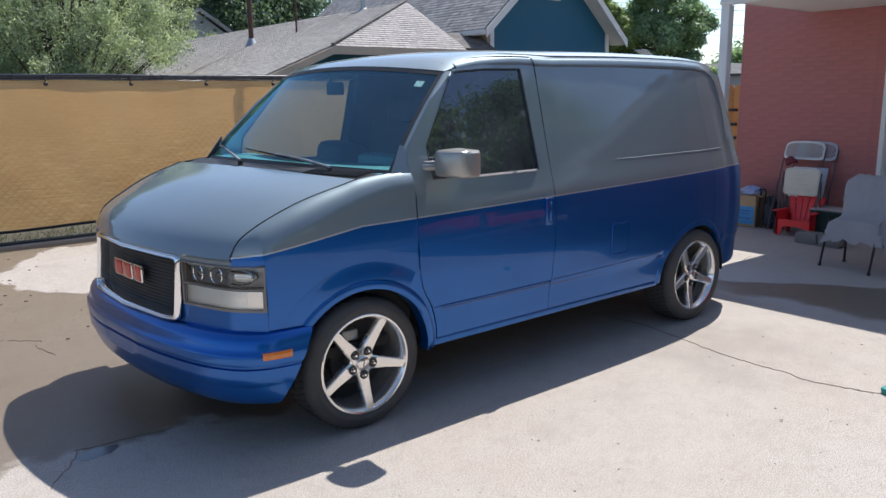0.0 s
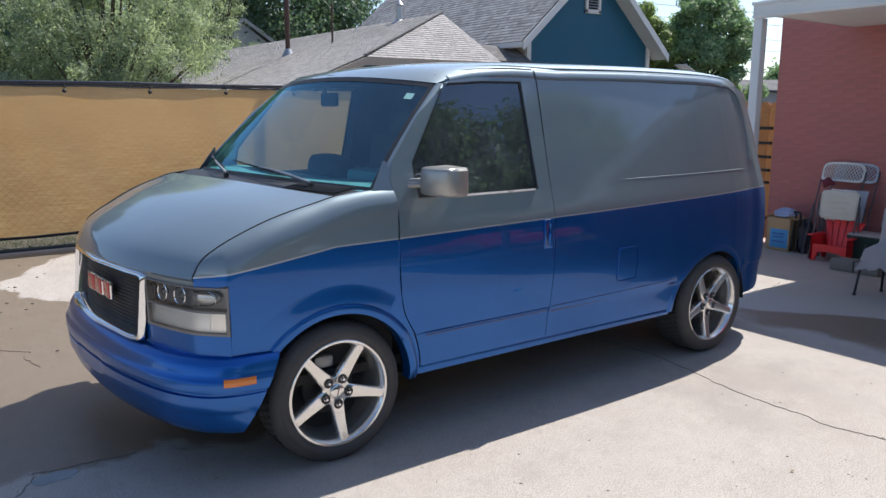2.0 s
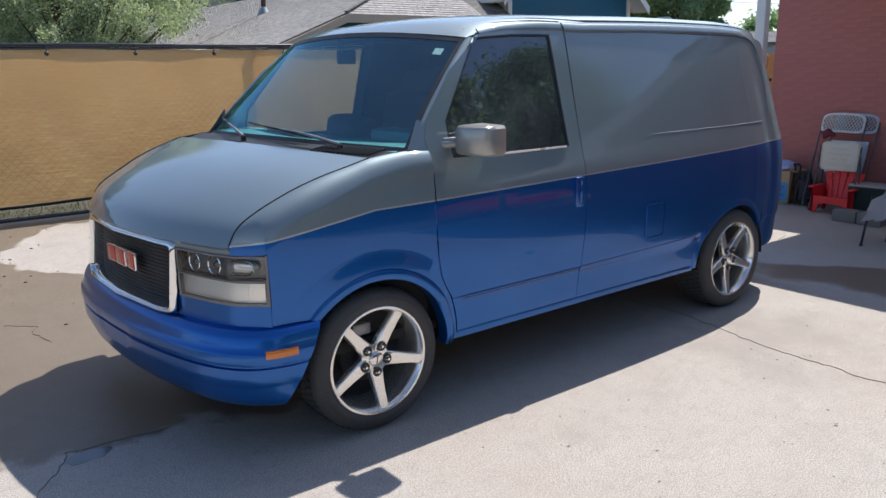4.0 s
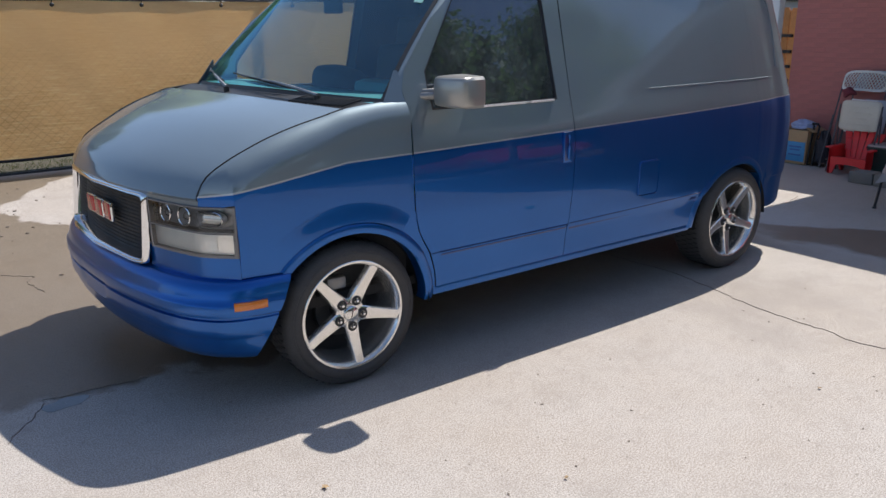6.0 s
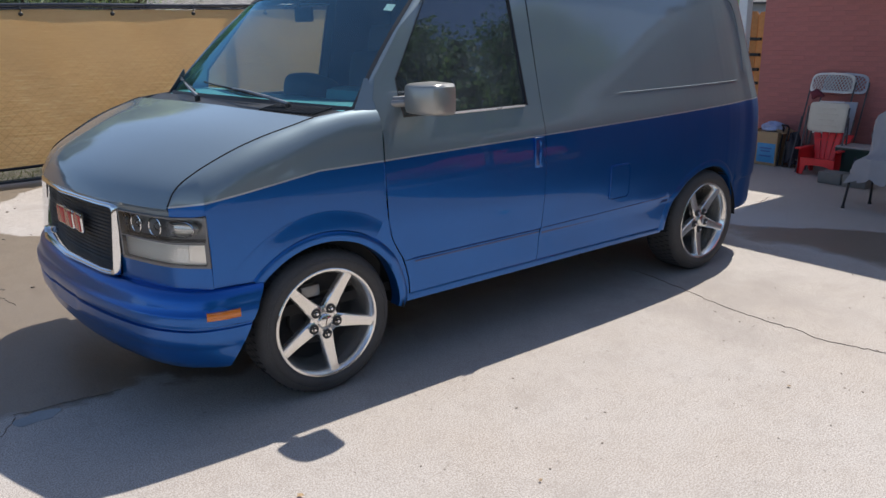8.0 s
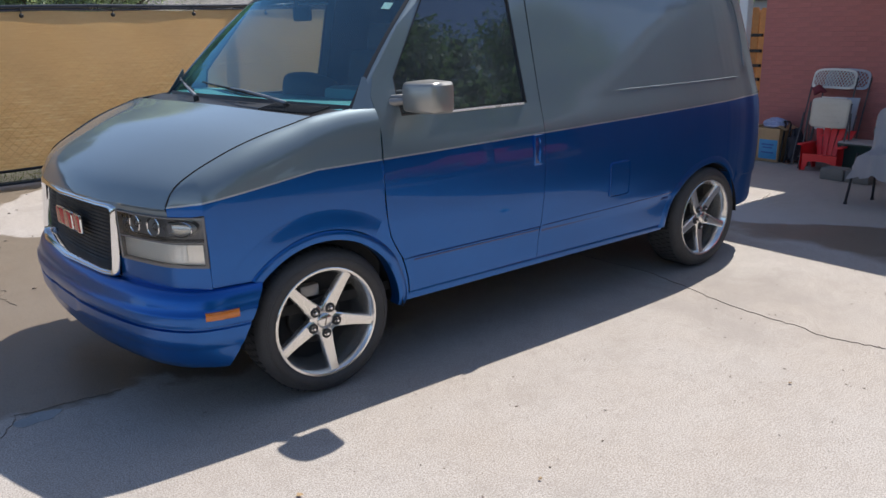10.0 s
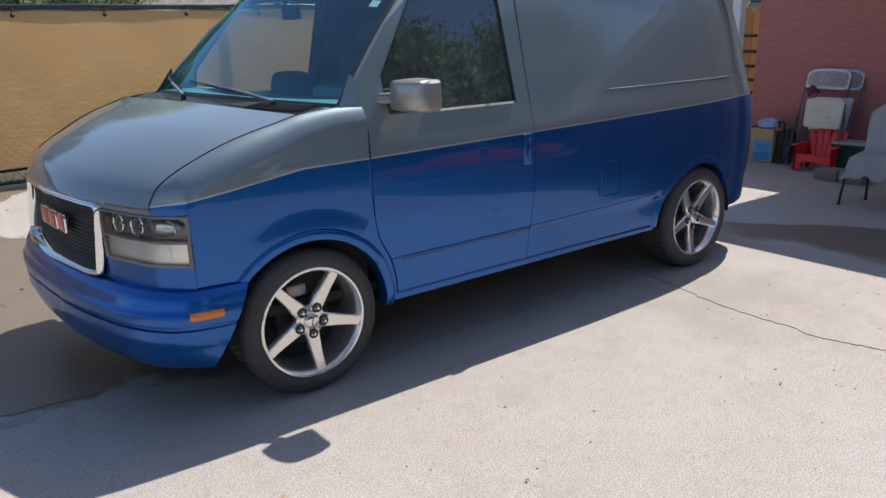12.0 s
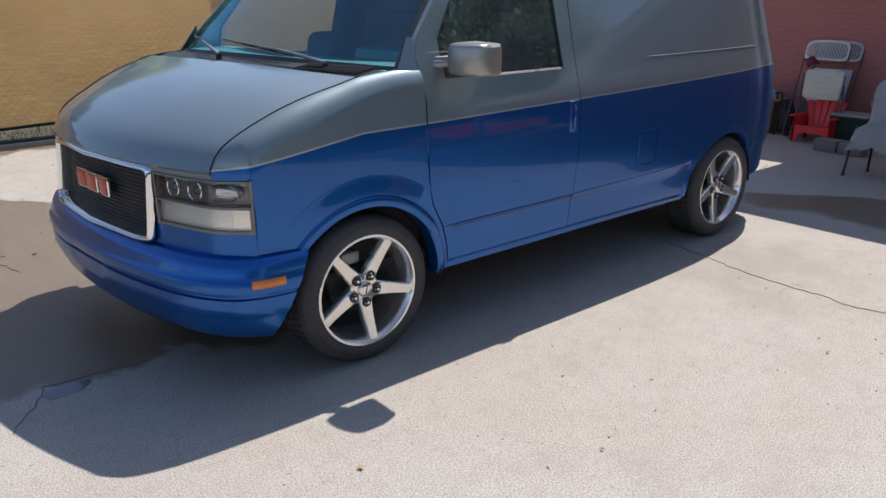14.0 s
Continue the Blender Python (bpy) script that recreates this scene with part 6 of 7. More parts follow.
for k in range(17):
    z = 0.632 + 0.0163 * k
    bm = bmesh.new()
    sheet(bm, [[(front_x(y) - o + 0.10 * (z - 0.76), y, z + dz) for y in steps(-0.485, 0.485, 30)] for o, dz in ((-0.056, 0.0075), (-0.043, 0.0075), (-0.0405, 0.004), (-0.042, -0.0072), (-0.056, -0.0072))])
    part("grille_slat", bm, SLAT_BLACK, grille_ob)
for k, y in enumerate((0.120, 0.004, -0.112)):
    bm = bmesh.new()
    box(bm, (front_x(y) + 0.014, y, 0.775), (0.018, 0.102, 0.088), 0.006)
    rim_ob = part("badge", bm, CHROME, grille_ob, "plain red badge block with chrome edge")
    bm = bmesh.new()
    box(bm, (front_x(y) + 0.004, y, 0.775), (0.004, 0.088, 0.074), 0.0015)
    part("badge_face", bm, RED_BADGE, rim_ob)
bm = bmesh.new()
sheet(bm, along_front(steps(-0.83, 0.83, 44), (0.895, 0.902, 0.912, 0.925), lambda z: -0.004))
van_part("hood_lip", bm, GREY_PAINT, thick=0.03)

# front bumper
BPLAN = [(-0.292, 0.957), (-0.40, 0.950), (-0.46, 0.936), (-0.52, 0.905), (-0.58, 0.858), (-0.64, 0.775), (-0.69, 0.66), (-0.735, 0.50), (-0.775, 0.32), (-0.797, 0.15), (-0.803, 0.0)]
BPLAN = [(x, -y) for x, y in BPLAN] + [(x, y) for x, y in BPLAN[-2::-1]]
dense = []
for i in range(len(BPLAN) - 1):
    dense += [(BPLAN[i][0] + (BPLAN[i + 1][0] - BPLAN[i][0]) * k / 5, BPLAN[i][1] + (BPLAN[i + 1][1] - BPLAN[i][1]) * k / 5) for k in range(5)]
dense.append(BPLAN[-1])
for _ in range(6):
    dense = [dense[0]] + [tuple((a[c] + 2 * b[c] + d[c]) / 4 for c in (0, 1)) for a, b, d in zip(dense, dense[1:], dense[2:])] + [dense[-1]]


def plan_half(x):
    half = [(px, -py) for px, py in dense if py <= 0]
    for (xa, ya), (xb, yb) in zip(half, half[1:]):
        if xb <= x <= xa:
            return ya + (yb - ya) * (xa - x) / max(xa - xb, 1e-6)
    return half[0][1]


BSECT = [(0.598, -0.03), (0.597, 0.006), (0.592, 0.020), (0.580, 0.036), (0.560, 0.047), (0.535, 0.054), (0.515, 0.060), (0.508, 0.067), (0.500, 0.071), (0.470, 0.071), (0.454, 0.067), (0.448, 0.054), (0.442, 0.054), (0.437, 0.066), (0.40, 0.064), (0.372, 0.062), (0.360, 0.054), (0.350, 0.050), (0.33, 0.046), (0.29, 0.030), (0.262, 0.012), (0.252, -0.02)]
bm, rows = bmesh.new(), []
for i, (x, y) in enumerate(dense):
    a, b = dense[max(i - 1, 0)], dense[min(i + 1, len(dense) - 1)]
    n = Vector((-(b[1] - a[1]), b[0] - a[0]))
    n = n.normalized() if n.length else Vector((-1, 0))
    if n.dot(Vector((x + 0.1, y))) < 0:
        n = -n
    e = min(1.0, min(i, len(dense) - 1 - i) / 18)
    e = e * e * (3 - 2 * e)
    edge = 0.55 + 0.45 * e
    w = min(1.0, max(0.0, (x + 0.64) / 0.348))
    row = []
    for z, o in BSECT:
        plate = 0.006 * (1 if abs(y) < 0.17 and 0.375 < z < 0.495 else 0)
        o2 = o * edge - plate
        back = 0.55 * (0.6 - z) ** 1.1 * w
        yb = plan_half(x - back) / plan_half(x) * y if w > 0 else y
        row.append((x + n.x * o2 - back, yb + n.y * o2, z))
    rows.append(row)
sheet(bm, rows)
bumper = van_part("front_bumper", bm, label="painted blue front bumper", thick=0.005)
for s in (-1, 1):
    bm = bmesh.new()
    span_pts = [r for r in rows if r[8][1] * s > 0 and -0.555 < r[8][0] < -0.405]
    sheet(bm, [[(r[8][0] - 0.35 * o, r[8][1] + s * o, z) for z, o in ((0.483, -0.006), (0.484, 0.003), (0.490, 0.006), (0.511, 0.006), (0.517, 0.003), (0.518, -0.006))] for r in span_pts])
    part("marker_lamp", bm, AMBER, bumper, "amber side marker lamp")
# rear bumper
bm, rows = bmesh.new(), []
for x, y in [(3.22, 0.90), (3.36, 0.875), (3.48, 0.84), (3.58, 0.77), (3.66, 0.65), (3.71, 0.45), (3.73, 0.2), (3.735, 0.0), (3.73, -0.2), (3.71, -0.45), (3.66, -0.65), (3.58, -0.77), (3.48, -0.84), (3.36, -0.875), (3.22, -0.90)]:
    rows.append([(x * f, y * f2, z) for z, f, f2 in ((0.50, 0.97, 0.93), (0.49, 1.0, 0.96), (0.40, 1.002, 0.963), (0.33, 1.0, 0.96), (0.29, 0.985, 0.94), (0.28, 0.96, 0.9))])
sheet(bm, rows)
van_part("rear_bumper", bm, thick=0.005)

# door mirror
for s in (-1,):
    bm, rows = bmesh.new(), []
    for k in range(15):
        t = k / 14
        y = 0.950 + 0.172 * t
        grow = (1 - (2 * t - 1) ** 26) ** 0.5 if 0 < t < 1 else 0.80
        x_back, depth = 0.614 - 0.004 * t, 0.170 - 0.062 * t ** 3
        zc, half = 1.292 - 0.004 * t, 0.073
        row = []
        for j in range(20):
            a = 2 * math.pi * j / 20
            c, sn = math.cos(a), math.sin(a)
            cx = math.copysign(abs(c) ** (0.34 if c < 0 else 0.2), c)
            cz = math.copysign(abs(sn) ** 0.2, sn)
            taper = 0.88 + 0.12 * (1 + c) / 2
            row.append((x_back - depth / 2 + cx * depth / 2 * (0.6 + 0.4 * grow), s * y, zc + cz * half * grow * taper))
        rows.append(row)
    sheet(bm, rows, True)
    bm.faces.new([v for v in bm.verts][:20][::-1])
    bm.faces.new([v for v in bm.verts][-20:])
    mirror = van_part("door_mirror", bm, GREY_SATIN, "satin grey door mirror housing")
    bm = bmesh.new()
    box(bm, (0.612, s * 1.036, 1.292), (0.006, 0.145, 0.115), 0.002)
    part("mirror_glass", bm, SILVERED, mirror, "silvered mirror glass")
    bm = bmesh.new()
    tube(bm, [(0.40, s * 0.872, 1.268), (0.44, s * 0.91, 1.270), (0.50, s * 0.945, 1.276)], [0.018, 0.019, 0.022], 10)
    tube(bm, [(0.415, s * 0.88, 1.288), (0.47, s * 0.93, 1.292), (0.52, s * 0.95, 1.292)], [0.010, 0.011, 0.012], 8)
    part("mirror_arm", bm, ALLOY_DARK, mirror, "dull grey mirror arm")
    bm = bmesh.new()
    box(bm, (0.405, s * 0.876, 1.27), (0.045, 0.03, 0.06), 0.010)
    part("mirror_foot", bm, GREY_SATIN, mirror)


# wheels
def wheel(x, s, spin):
    yo = s * 0.945
    bm = bmesh.new()
    prof = [(0.236, -0.20), (0.262, -0.222), (0.300, -0.226), (0.322, -0.216), (0.333, -0.198), (0.335, -0.17), (0.335, -0.05), (0.333, -0.028), (0.325, -0.008), (0.312, 0.006), (0.296, 0.0135), (0.294, 0.0115), (0.290, 0.0145), (0.272, 0.016), (0.262, 0.012), (0.254, 0.004), (0.240, 0.0)]
    lathe(bm, [(r, s * o) for r, o in prof], 64, (x, yo, HUB_Z))
    tyre = part("tyre", bm, RUBBER, van, "low-profile black tyre")
    for o in (-0.155, -0.11, -0.065):
        bm = bmesh.new()
        lathe(bm, [(0.3357, s * (o - 0.005)), (0.329, s * o), (0.3357, s * (o + 0.005))], 64, (x, yo, HUB_Z))
        part("tread_groove", bm, DARK_GAP, tyre)
    for row, o in enumerate((-0.182, -0.132, -0.088, -0.044)):
        bm = bmesh.new()
        for k in range(60):
            a = 2 * math.pi * (k + 0.5 * (row % 2)) / 60
            m = Matrix.Translation((x + 0.3332 * math.cos(a), yo + s * o, HUB_Z + 0.3332 * math.sin(a))) @ Matrix.Rotation(-a, 4, "Y")
            bmesh.ops.create_cube(bm, size=1.0, matrix=m @ Matrix.Diagonal((0.007, 0.028, 0.0055, 1)))
        tagged(part("tread_pattern", bm, DARK_GAP, tyre), kind="stuff")
    bm = bmesh.new()
    lathe(bm, [(r, s * o) for r, o in ((0.232, -0.18), (0.236, -0.03), (0.243, -0.012), (0.2505, 0.004), (0.2535, 0.008), (0.250, 0.0105), (0.241, 0.008), (0.236, 0.0), (0.231, -0.008), (0.224, -0.03), (0.218, -0.10), (0.214, -0.18))], 72, (x, yo, HUB_Z))
    rim = part("rim", bm, POLISHED, van, "polished alloy rim")
    for k in range(5):
        a = radians(spin + 72 * k)
        bm, rws = bmesh.new(), []
        for t in steps(0, 1, 8):
            r = 0.045 + (0.238 - 0.045) * t
            w = 0.036 - 0.0165 * t + 0.004 * t ** 4
            face = -0.030 + 0.030 * t ** 1.6
            row = []
            for u, d in ((-1.0, -0.034), (-1.0, -0.006), (-0.82, 0.0), (0.0, 0.0025), (0.82, 0.0), (1.0, -0.006), (1.0, -0.034)):
                rr, tt = r, u * w
                row.append((x + rr * math.cos(a) - tt * math.sin(a), yo + s * (face + d), HUB_Z + rr * math.sin(a) + tt * math.cos(a)))
            rws.append(row)
        sheet(bm, rws)
        part("spoke", bm, POLISHED, rim)
    bm = bmesh.new()
    lathe(bm, [(0.07, s * -0.06), (0.07, s * -0.034), (0.062, s * -0.030), (0.001, s * -0.028)], 30, (x, yo, HUB_Z))
    part("hub_plate", bm, POLISHED, rim)
    bm = bmesh.new()
    lathe(bm, [(0.036, s * -0.03), (0.036, s * -0.018), (0.030, s * -0.013), (0.001, s * -0.012)], 24, (x, yo, HUB_Z))
    cap = part("hub_cap", bm, POLISHED, rim)
    bm = bmesh.new()
    box(bm, (x, yo + s * -0.0115, HUB_Z), (0.004, 0.002, 0.034), 0.0008, Matrix.Rotation(radians(14), 4, "Y"))
    box(bm, (x - 0.012, yo + s * -0.0115, HUB_Z + 0.022), (0.024, 0.002, 0.004), 0.0008)
    part("hub_emblem", bm, RUST, cap)
    for k in range(5):
        a = radians(spin + 72 * k)
        c = (x + 0.063 * math.cos(a), HUB_Z + 0.063 * math.sin(a))
        bm = bmesh.new()
        lathe(bm, [(0.023, s * -0.034), (0.023, s * -0.0235), (0.020, s * -0.021), (0.0125, s * -0.021), (0.0115, s * -0.030)], 16, (c[0], yo, c[1]))
        lug = part("lug_nut", bm, BLACK, rim)
        bm = bmesh.new()
        lathe(bm, [(0.0085, s * -0.036), (0.0085, s * -0.014), (0.006, s * -0.010), (0.0005, s * -0.009)], 6, (c[0], yo, c[1]))
        part("lug_cap", bm, CHROME, lug)
    bm = bmesh.new()
    lathe(bm, [(0.06, s * -0.118), (0.128, s * -0.118), (0.131, s * -0.122), (0.131, s * -0.14), (0.05, s * -0.14)], 40, (x, yo, HUB_Z))
    part("brake_disc", bm, DISC_DARK, rim, "dark brake disc")
    bm = bmesh.new()
    box(bm, (x - 0.035, yo + s * -0.105, HUB_Z + 0.135), (0.095, 0.06, 0.055), 0.012)
    part("brake_caliper", bm, ALLOY_DARK, rim)
    bm = bmesh.new()
    lathe(bm, [(0.225, s * -0.16), (0.001, s * -0.16)], 30, (x, yo, HUB_Z))
    part("wheel_back", bm, DARK_GAP, rim)


# passenger's side of front end and cab sheared forward to fit the camera's view
for ob in van.children_recursive:
    for v in ob.data.vertices:
        x, y = v.co.x, v.co.y
        if y > -0.3:
            near = (y + 0.3) ** 2 / 1.2 if y < 0.3 else y
            far = near if y < 0.35 else 0.35 + 0.6 * (1 - math.exp(-(y - 0.35) / 0.6))
            u = min(max((x + 0.45) / 0.45, 0.0), 1.0)
            fade = min(max((3.2 - x) / 1.9, 0.0), 1.0)
            v.co.x -= (1 - u) * 0.17 * far + u * 0.235 * near * fade

for x in (0.0, 2.824):
    for s in (-1, 1):
        wheel(x, s, -12 if x < 1 else -21)


# ---------------------------------------------------------------- things on the patio
def simple(name, bm, mat, label, category, group=""):
    me = bpy.data.meshes.new(name)
    bmesh.ops.recalc_face_normals(bm, faces=bm.faces)
    bm.to_mesh(me)
    bm.free()
    me.materials.append(mat)
    me.shade_smooth()
    me.set_sharp_from_angle(angle=radians(40))
    return tagged(new(name, me), label, category, group)


def mesh_chair(at, yaw, label, mat):
    """A folding chair, folded flat and leaning: perforated back, seat panel, tube frame."""
    ch = thing("folding_chair", label, "chair", "folded chairs against the wall")
    ch.matrix_world = pose(*at, 0, 0, yaw)
    lean = lambda z: 0.30 * (1 - z)
    half = 0.235
    ring, hole = [], []
    for k in range(32):
        a = 2 * math.pi * k / 32
        c, s = math.cos(a), math.sin(a)
        ring.append((math.copysign(abs(c) ** 0.35, c), math.copysign(abs(s) ** 0.45, s)))
    bow = lambda y, z: (-0.03 * (1 - (y / half) ** 2) - lean(z), y, z + 0.02 * (1 - (y / half) ** 2))
    bm = bmesh.new()
    rows = []
    for fy, fz, out in ((1.0, 1.0, 0.006), (1.0, 1.0, -0.006), (0.93, 0.80, -0.008), (0.91, 0.76, 0.0), (0.93, 0.80, 0.008), (1.0, 1.0, 0.006)):
        rows.append([Vector(bow(cy * half * fy, 0.97 + cz * 0.105 * fz)) + Vector((out, 0, 0)) for cy, cz in ring])
    sheet(bm, rows, True)
    back = part("backrest", bm, mat, ch, "perforated plastic backrest")
    bm = bmesh.new()
    n = 13
    for k in range(-n, n + 1):
        for s in (1, -1):
            pts = []
            for t in steps(-1, 1, 8):
                z = 0.97 + 0.085 * t
                y = k * 0.034 + s * 0.058 * t
                if abs(y) < half * 0.93:
                    pts.append(bow(y, z))
            if len(pts) > 2:
                tube(bm, pts, 0.0042, 4)
    part("mesh_weave", bm, mat, back)
    bm = bmesh.new()
    sheet(bm, [[(-0.02 - lean(z) - 0.05 + 0.01 * math.sin(y * 20), y, z) for y in steps(-0.205, 0.06, 8)] for z in steps(0.46, 0.80, 6)])
    seat = solid(part("seat", bm, mat, ch, "folded plastic seat panel"), 0.022)
    for s in (-1, 1):
        bm = bmesh.new()
        tube(bm, [(-lean(z) + 0.012, s * 0.238, z) for z in (0.056, 0.3, 0.6, 0.9, 1.0)], 0.008, 8)
        part("front_leg", bm, DULL_TUBE, ch)
        bm = bmesh.new()
        tube(bm, [(-lean(z) - 0.06, s * 0.215, z) for z in (0.056, 0.3, 0.62)], 0.008, 8)
        part("rear_leg", bm, DULL_TUBE, ch)
    bm = bmesh.new()
    tube(bm, [(-lean(0.14) + 0.012, -0.238, 0.14), (-lean(0.14) + 0.012, 0.238, 0.14)], 0.007, 8)
    part("crossbar", bm, DULL_TUBE, ch)
    return ch


mesh_chair((7.04, 0.355, -0.044), 0, "white perforated folding chair folded against the brick wall", WHITE_PLASTIC)
mesh_chair((7.085, 0.235, -0.045), 0, "pale grey perforated folding chair behind another", PALE_PLASTIC)

# cream plastic folding seat leaning in front of the chairs
stool = thing("folding_stool", "cream plastic folding seat leaning on the chairs", "stool")
bm, rows = bmesh.new(), []
for k in range(28):
    a = 2 * math.pi * k / 28
    c, s = math.cos(a), math.sin(a)
    rows.append((math.copysign(abs(c) ** 0.25, c) * 0.205, math.copysign(abs(s) ** 0.25, s) * 0.155))
tilt = lambda z: 6.60 + 0.10 * z
sheet(bm, [[(tilt(0.60 + pz * f) + o, 0.185 + py * f, 0.61 + pz * f) for py, pz in rows] for f, o in ((0.02, -0.012), (0.85, -0.014), (0.95, -0.010), (1.0, 0.0), (1.0, 0.02), (0.9, 0.022), (0.02, 0.02))], True)
part("panel", bm, CREAM_PLASTIC, stool)
for k in range(4):
    bm = bmesh.new()
    box(bm, (tilt(0.5 + 0.06 * k) - 0.016, 0.185, 0.52 + 0.06 * k), (0.008, 0.16 if k % 2 else 0.24, 0.012), 0.003)
    part("rib", bm, CREAM_PLASTIC, stool)
for y in (-0.03, 0.40):
    bm = bmesh.new()
    tube(bm, [(6.53, y, 0.012), (6.60, y, 0.35), (6.665, y, 0.72)], 0.009, 8)
    part("leg", bm, DULL_TUBE, stool)
    bm = bmesh.new()
    tube(bm, [(6.73, y, 0.012), (6.69, y, 0.30), (6.67, y, 0.62)], 0.009, 8)
    part("leg", bm, DULL_TUBE, stool)
bm = bmesh.new()
bmesh.ops.create_icosphere(bm, subdivisions=3, radius=1.0, matrix=Matrix.Translation((6.87, 0.44, 0.825)) @ Matrix.Diagonal((0.04, 0.075, 0.05, 1)))
for v in bm.verts:
    v.co += Vector((0, 0.02 * math.sin(v.co.z * 60), 0.015 * math.sin(v.co.y * 50)))
bag = simple("folded_bag", bm, MAROON, "maroon cloth bag wedged between the folded chairs", "bag")

# red child's garden chair
red = thing("kids_garden_chair", "red plastic slatted child's garden chair", "chair")
RX, RY = 6.50, 0.165
for k in range(5):
    bm, rws = bmesh.new(), []
    u = (k - 2)
    for t in steps(0, 1, 6):
        z = 0.16 + (0.545 - 0.030 * u * u - 0.16) * t
        w = 0.023 + 0.013 * t
        y = RY + u * (0.052 + 0.036 * t)
        x = RX + 0.20 + 0.10 * t
        rws.append([(x, y - w, z), (x - 0.006, y, z), (x, y + w, z), (x + 0.012, y + w, z), (x + 0.012, y - w, z)])
    sheet(bm, rws, True)
    part("back_slat", bm, RED_PLASTIC, red)
for z in (0.24, 0.36):
    bm = bmesh.new()
    box(bm, (RX + 0.235 + 0.3 * (z - 0.24), RY, z), (0.016, 0.34, 0.022), 0.004)
    part("back_rail", bm, RED_PLASTIC, red)
for k in range(4):
    bm = bmesh.new()
    box(bm, (RX + 0.03 + 0.055 * k, RY, 0.175 - 0.008 * k), (0.047, 0.34, 0.014), 0.004)
    part("seat_slat", bm, RED_PLASTIC, red)
bm, rws = bmesh.new(), []
for t in steps(-1, 1, 12):
    low = 0.085 + 0.03 * (1 - t * t) if abs(t) < 0.72 else 0.008
    rws.append([(RX, RY + 0.185 * t, low), (RX, RY + 0.185 * t, 0.185), (RX + 0.018, RY + 0.185 * t, 0.185), (RX + 0.018, RY + 0.185 * t, low)])
sheet(bm, rws, True)
part("front_apron", bm, RED_PLASTIC, red)
for s in (-1, 1):
    bm, rws = bmesh.new(), []
    y = RY + s * 0.195
    for x, za, zb in ((RX - 0.005, 0.006, 0.275), (RX + 0.05, 0.006, 0.28), (RX + 0.10, 0.13, 0.28), (RX + 0.18, 0.12, 0.275), (RX + 0.26, 0.006, 0.27), (RX + 0.31, 0.006, 0.20)):
        rws.append([(x, y - 0.010, za), (x, y - 0.010, zb), (x, y + 0.010, zb), (x, y + 0.010, za)])
    sheet(bm, rws, True)
    part("side_panel", bm, RED_PLASTIC, red)
    bm = bmesh.new()
    box(bm, (RX + 0.12, y + s * 0.012, 0.283), (0.30, 0.065, 0.016), 0.007)
    part("armrest", bm, RED_PLASTIC, red)

# carton with a printed side, and clothes on it
carton = thing("carton", "open cardboard carton with blue printing", "box")
bm = bmesh.new()
box(bm, (6.88, 0.90, 0.195), (0.28, 0.28, 0.38), 0.004)
part("body", bm, CARD, carton)
bm = bmesh.new()
box(bm, (6.738, 0.885, 0.145), (0.004, 0.22, 0.22), 0.001)
part("print", bm, BLUE_PRINT, carton, "pale blue printed panel")
for z, w in ((0.20, 0.15), (0.165, 0.12), (0.11, 0.15)):
    bm = bmesh.new()
    box(bm, (6.7355, 0.89, z), (0.003, w, 0.018), 0.001)
    part("print_bar", bm, DARK_PRINT, carton)
for s, a in ((1, 40), (-1, -30)):
    bm = bmesh.new()
    box(bm, (6.88, 0.90 + s * 0.155, 0.395), (0.28, 0.10, 0.005), 0.001, Matrix.Rotation(radians(s * -25), 4, "X"))
    part("flap", bm, CARD, carton)


def heap(name, at, size, mat, label, category, seed):
    r = random.Random(seed)
    bm = bmesh.new()
    bmesh.ops.create_icosphere(bm, subdivisions=4, radius=1.0)
    for v in bm.verts:
        p = v.co.normalized()
        d = 1 + 0.28 * noise.noise(p * 2.3 + Vector((seed, 0, 0))) + 0.16 * noise.noise(p * 6 + Vector((0, seed, 0)))
        v.co = Vector((p.x * size[0] * d, p.y * size[1] * d, max(p.z, -0.35) * size[2] * d)) + Vector(at)
    return simple(name, bm, mat, label, category)


heap("clothes", (6.87, 0.89, 0.42), (0.12, 0.13, 0.07), BLUE_CLOTH, "crumpled pale blue clothes on the carton", "clothes", 3)
heap("backpack", (6.86, 0.62, 0.13), (0.10, 0.09, 0.24), DARK_BAG, "dark fabric bag slumped by the carton", "bag", 5)
walker = thing("folded_pushchair", "black folded tubular frame beside the carton", "frame")
for y in (0.68, 0.74):
    bm = bmesh.new()
    tube(bm, [(6.75, y, 0.012), (6.78, y, 0.25), (6.82, y, 0.44), (6.78, y, 0.47)], 0.011, 8)
    part("tube", bm, BLACK_METAL, walker)
bm = bmesh.new()
tube(bm, [(6.78, 0.68, 0.47), (6.78, 0.74, 0.47)], 0.011, 8)
part("grip", bm, BLACK_METAL, walker)

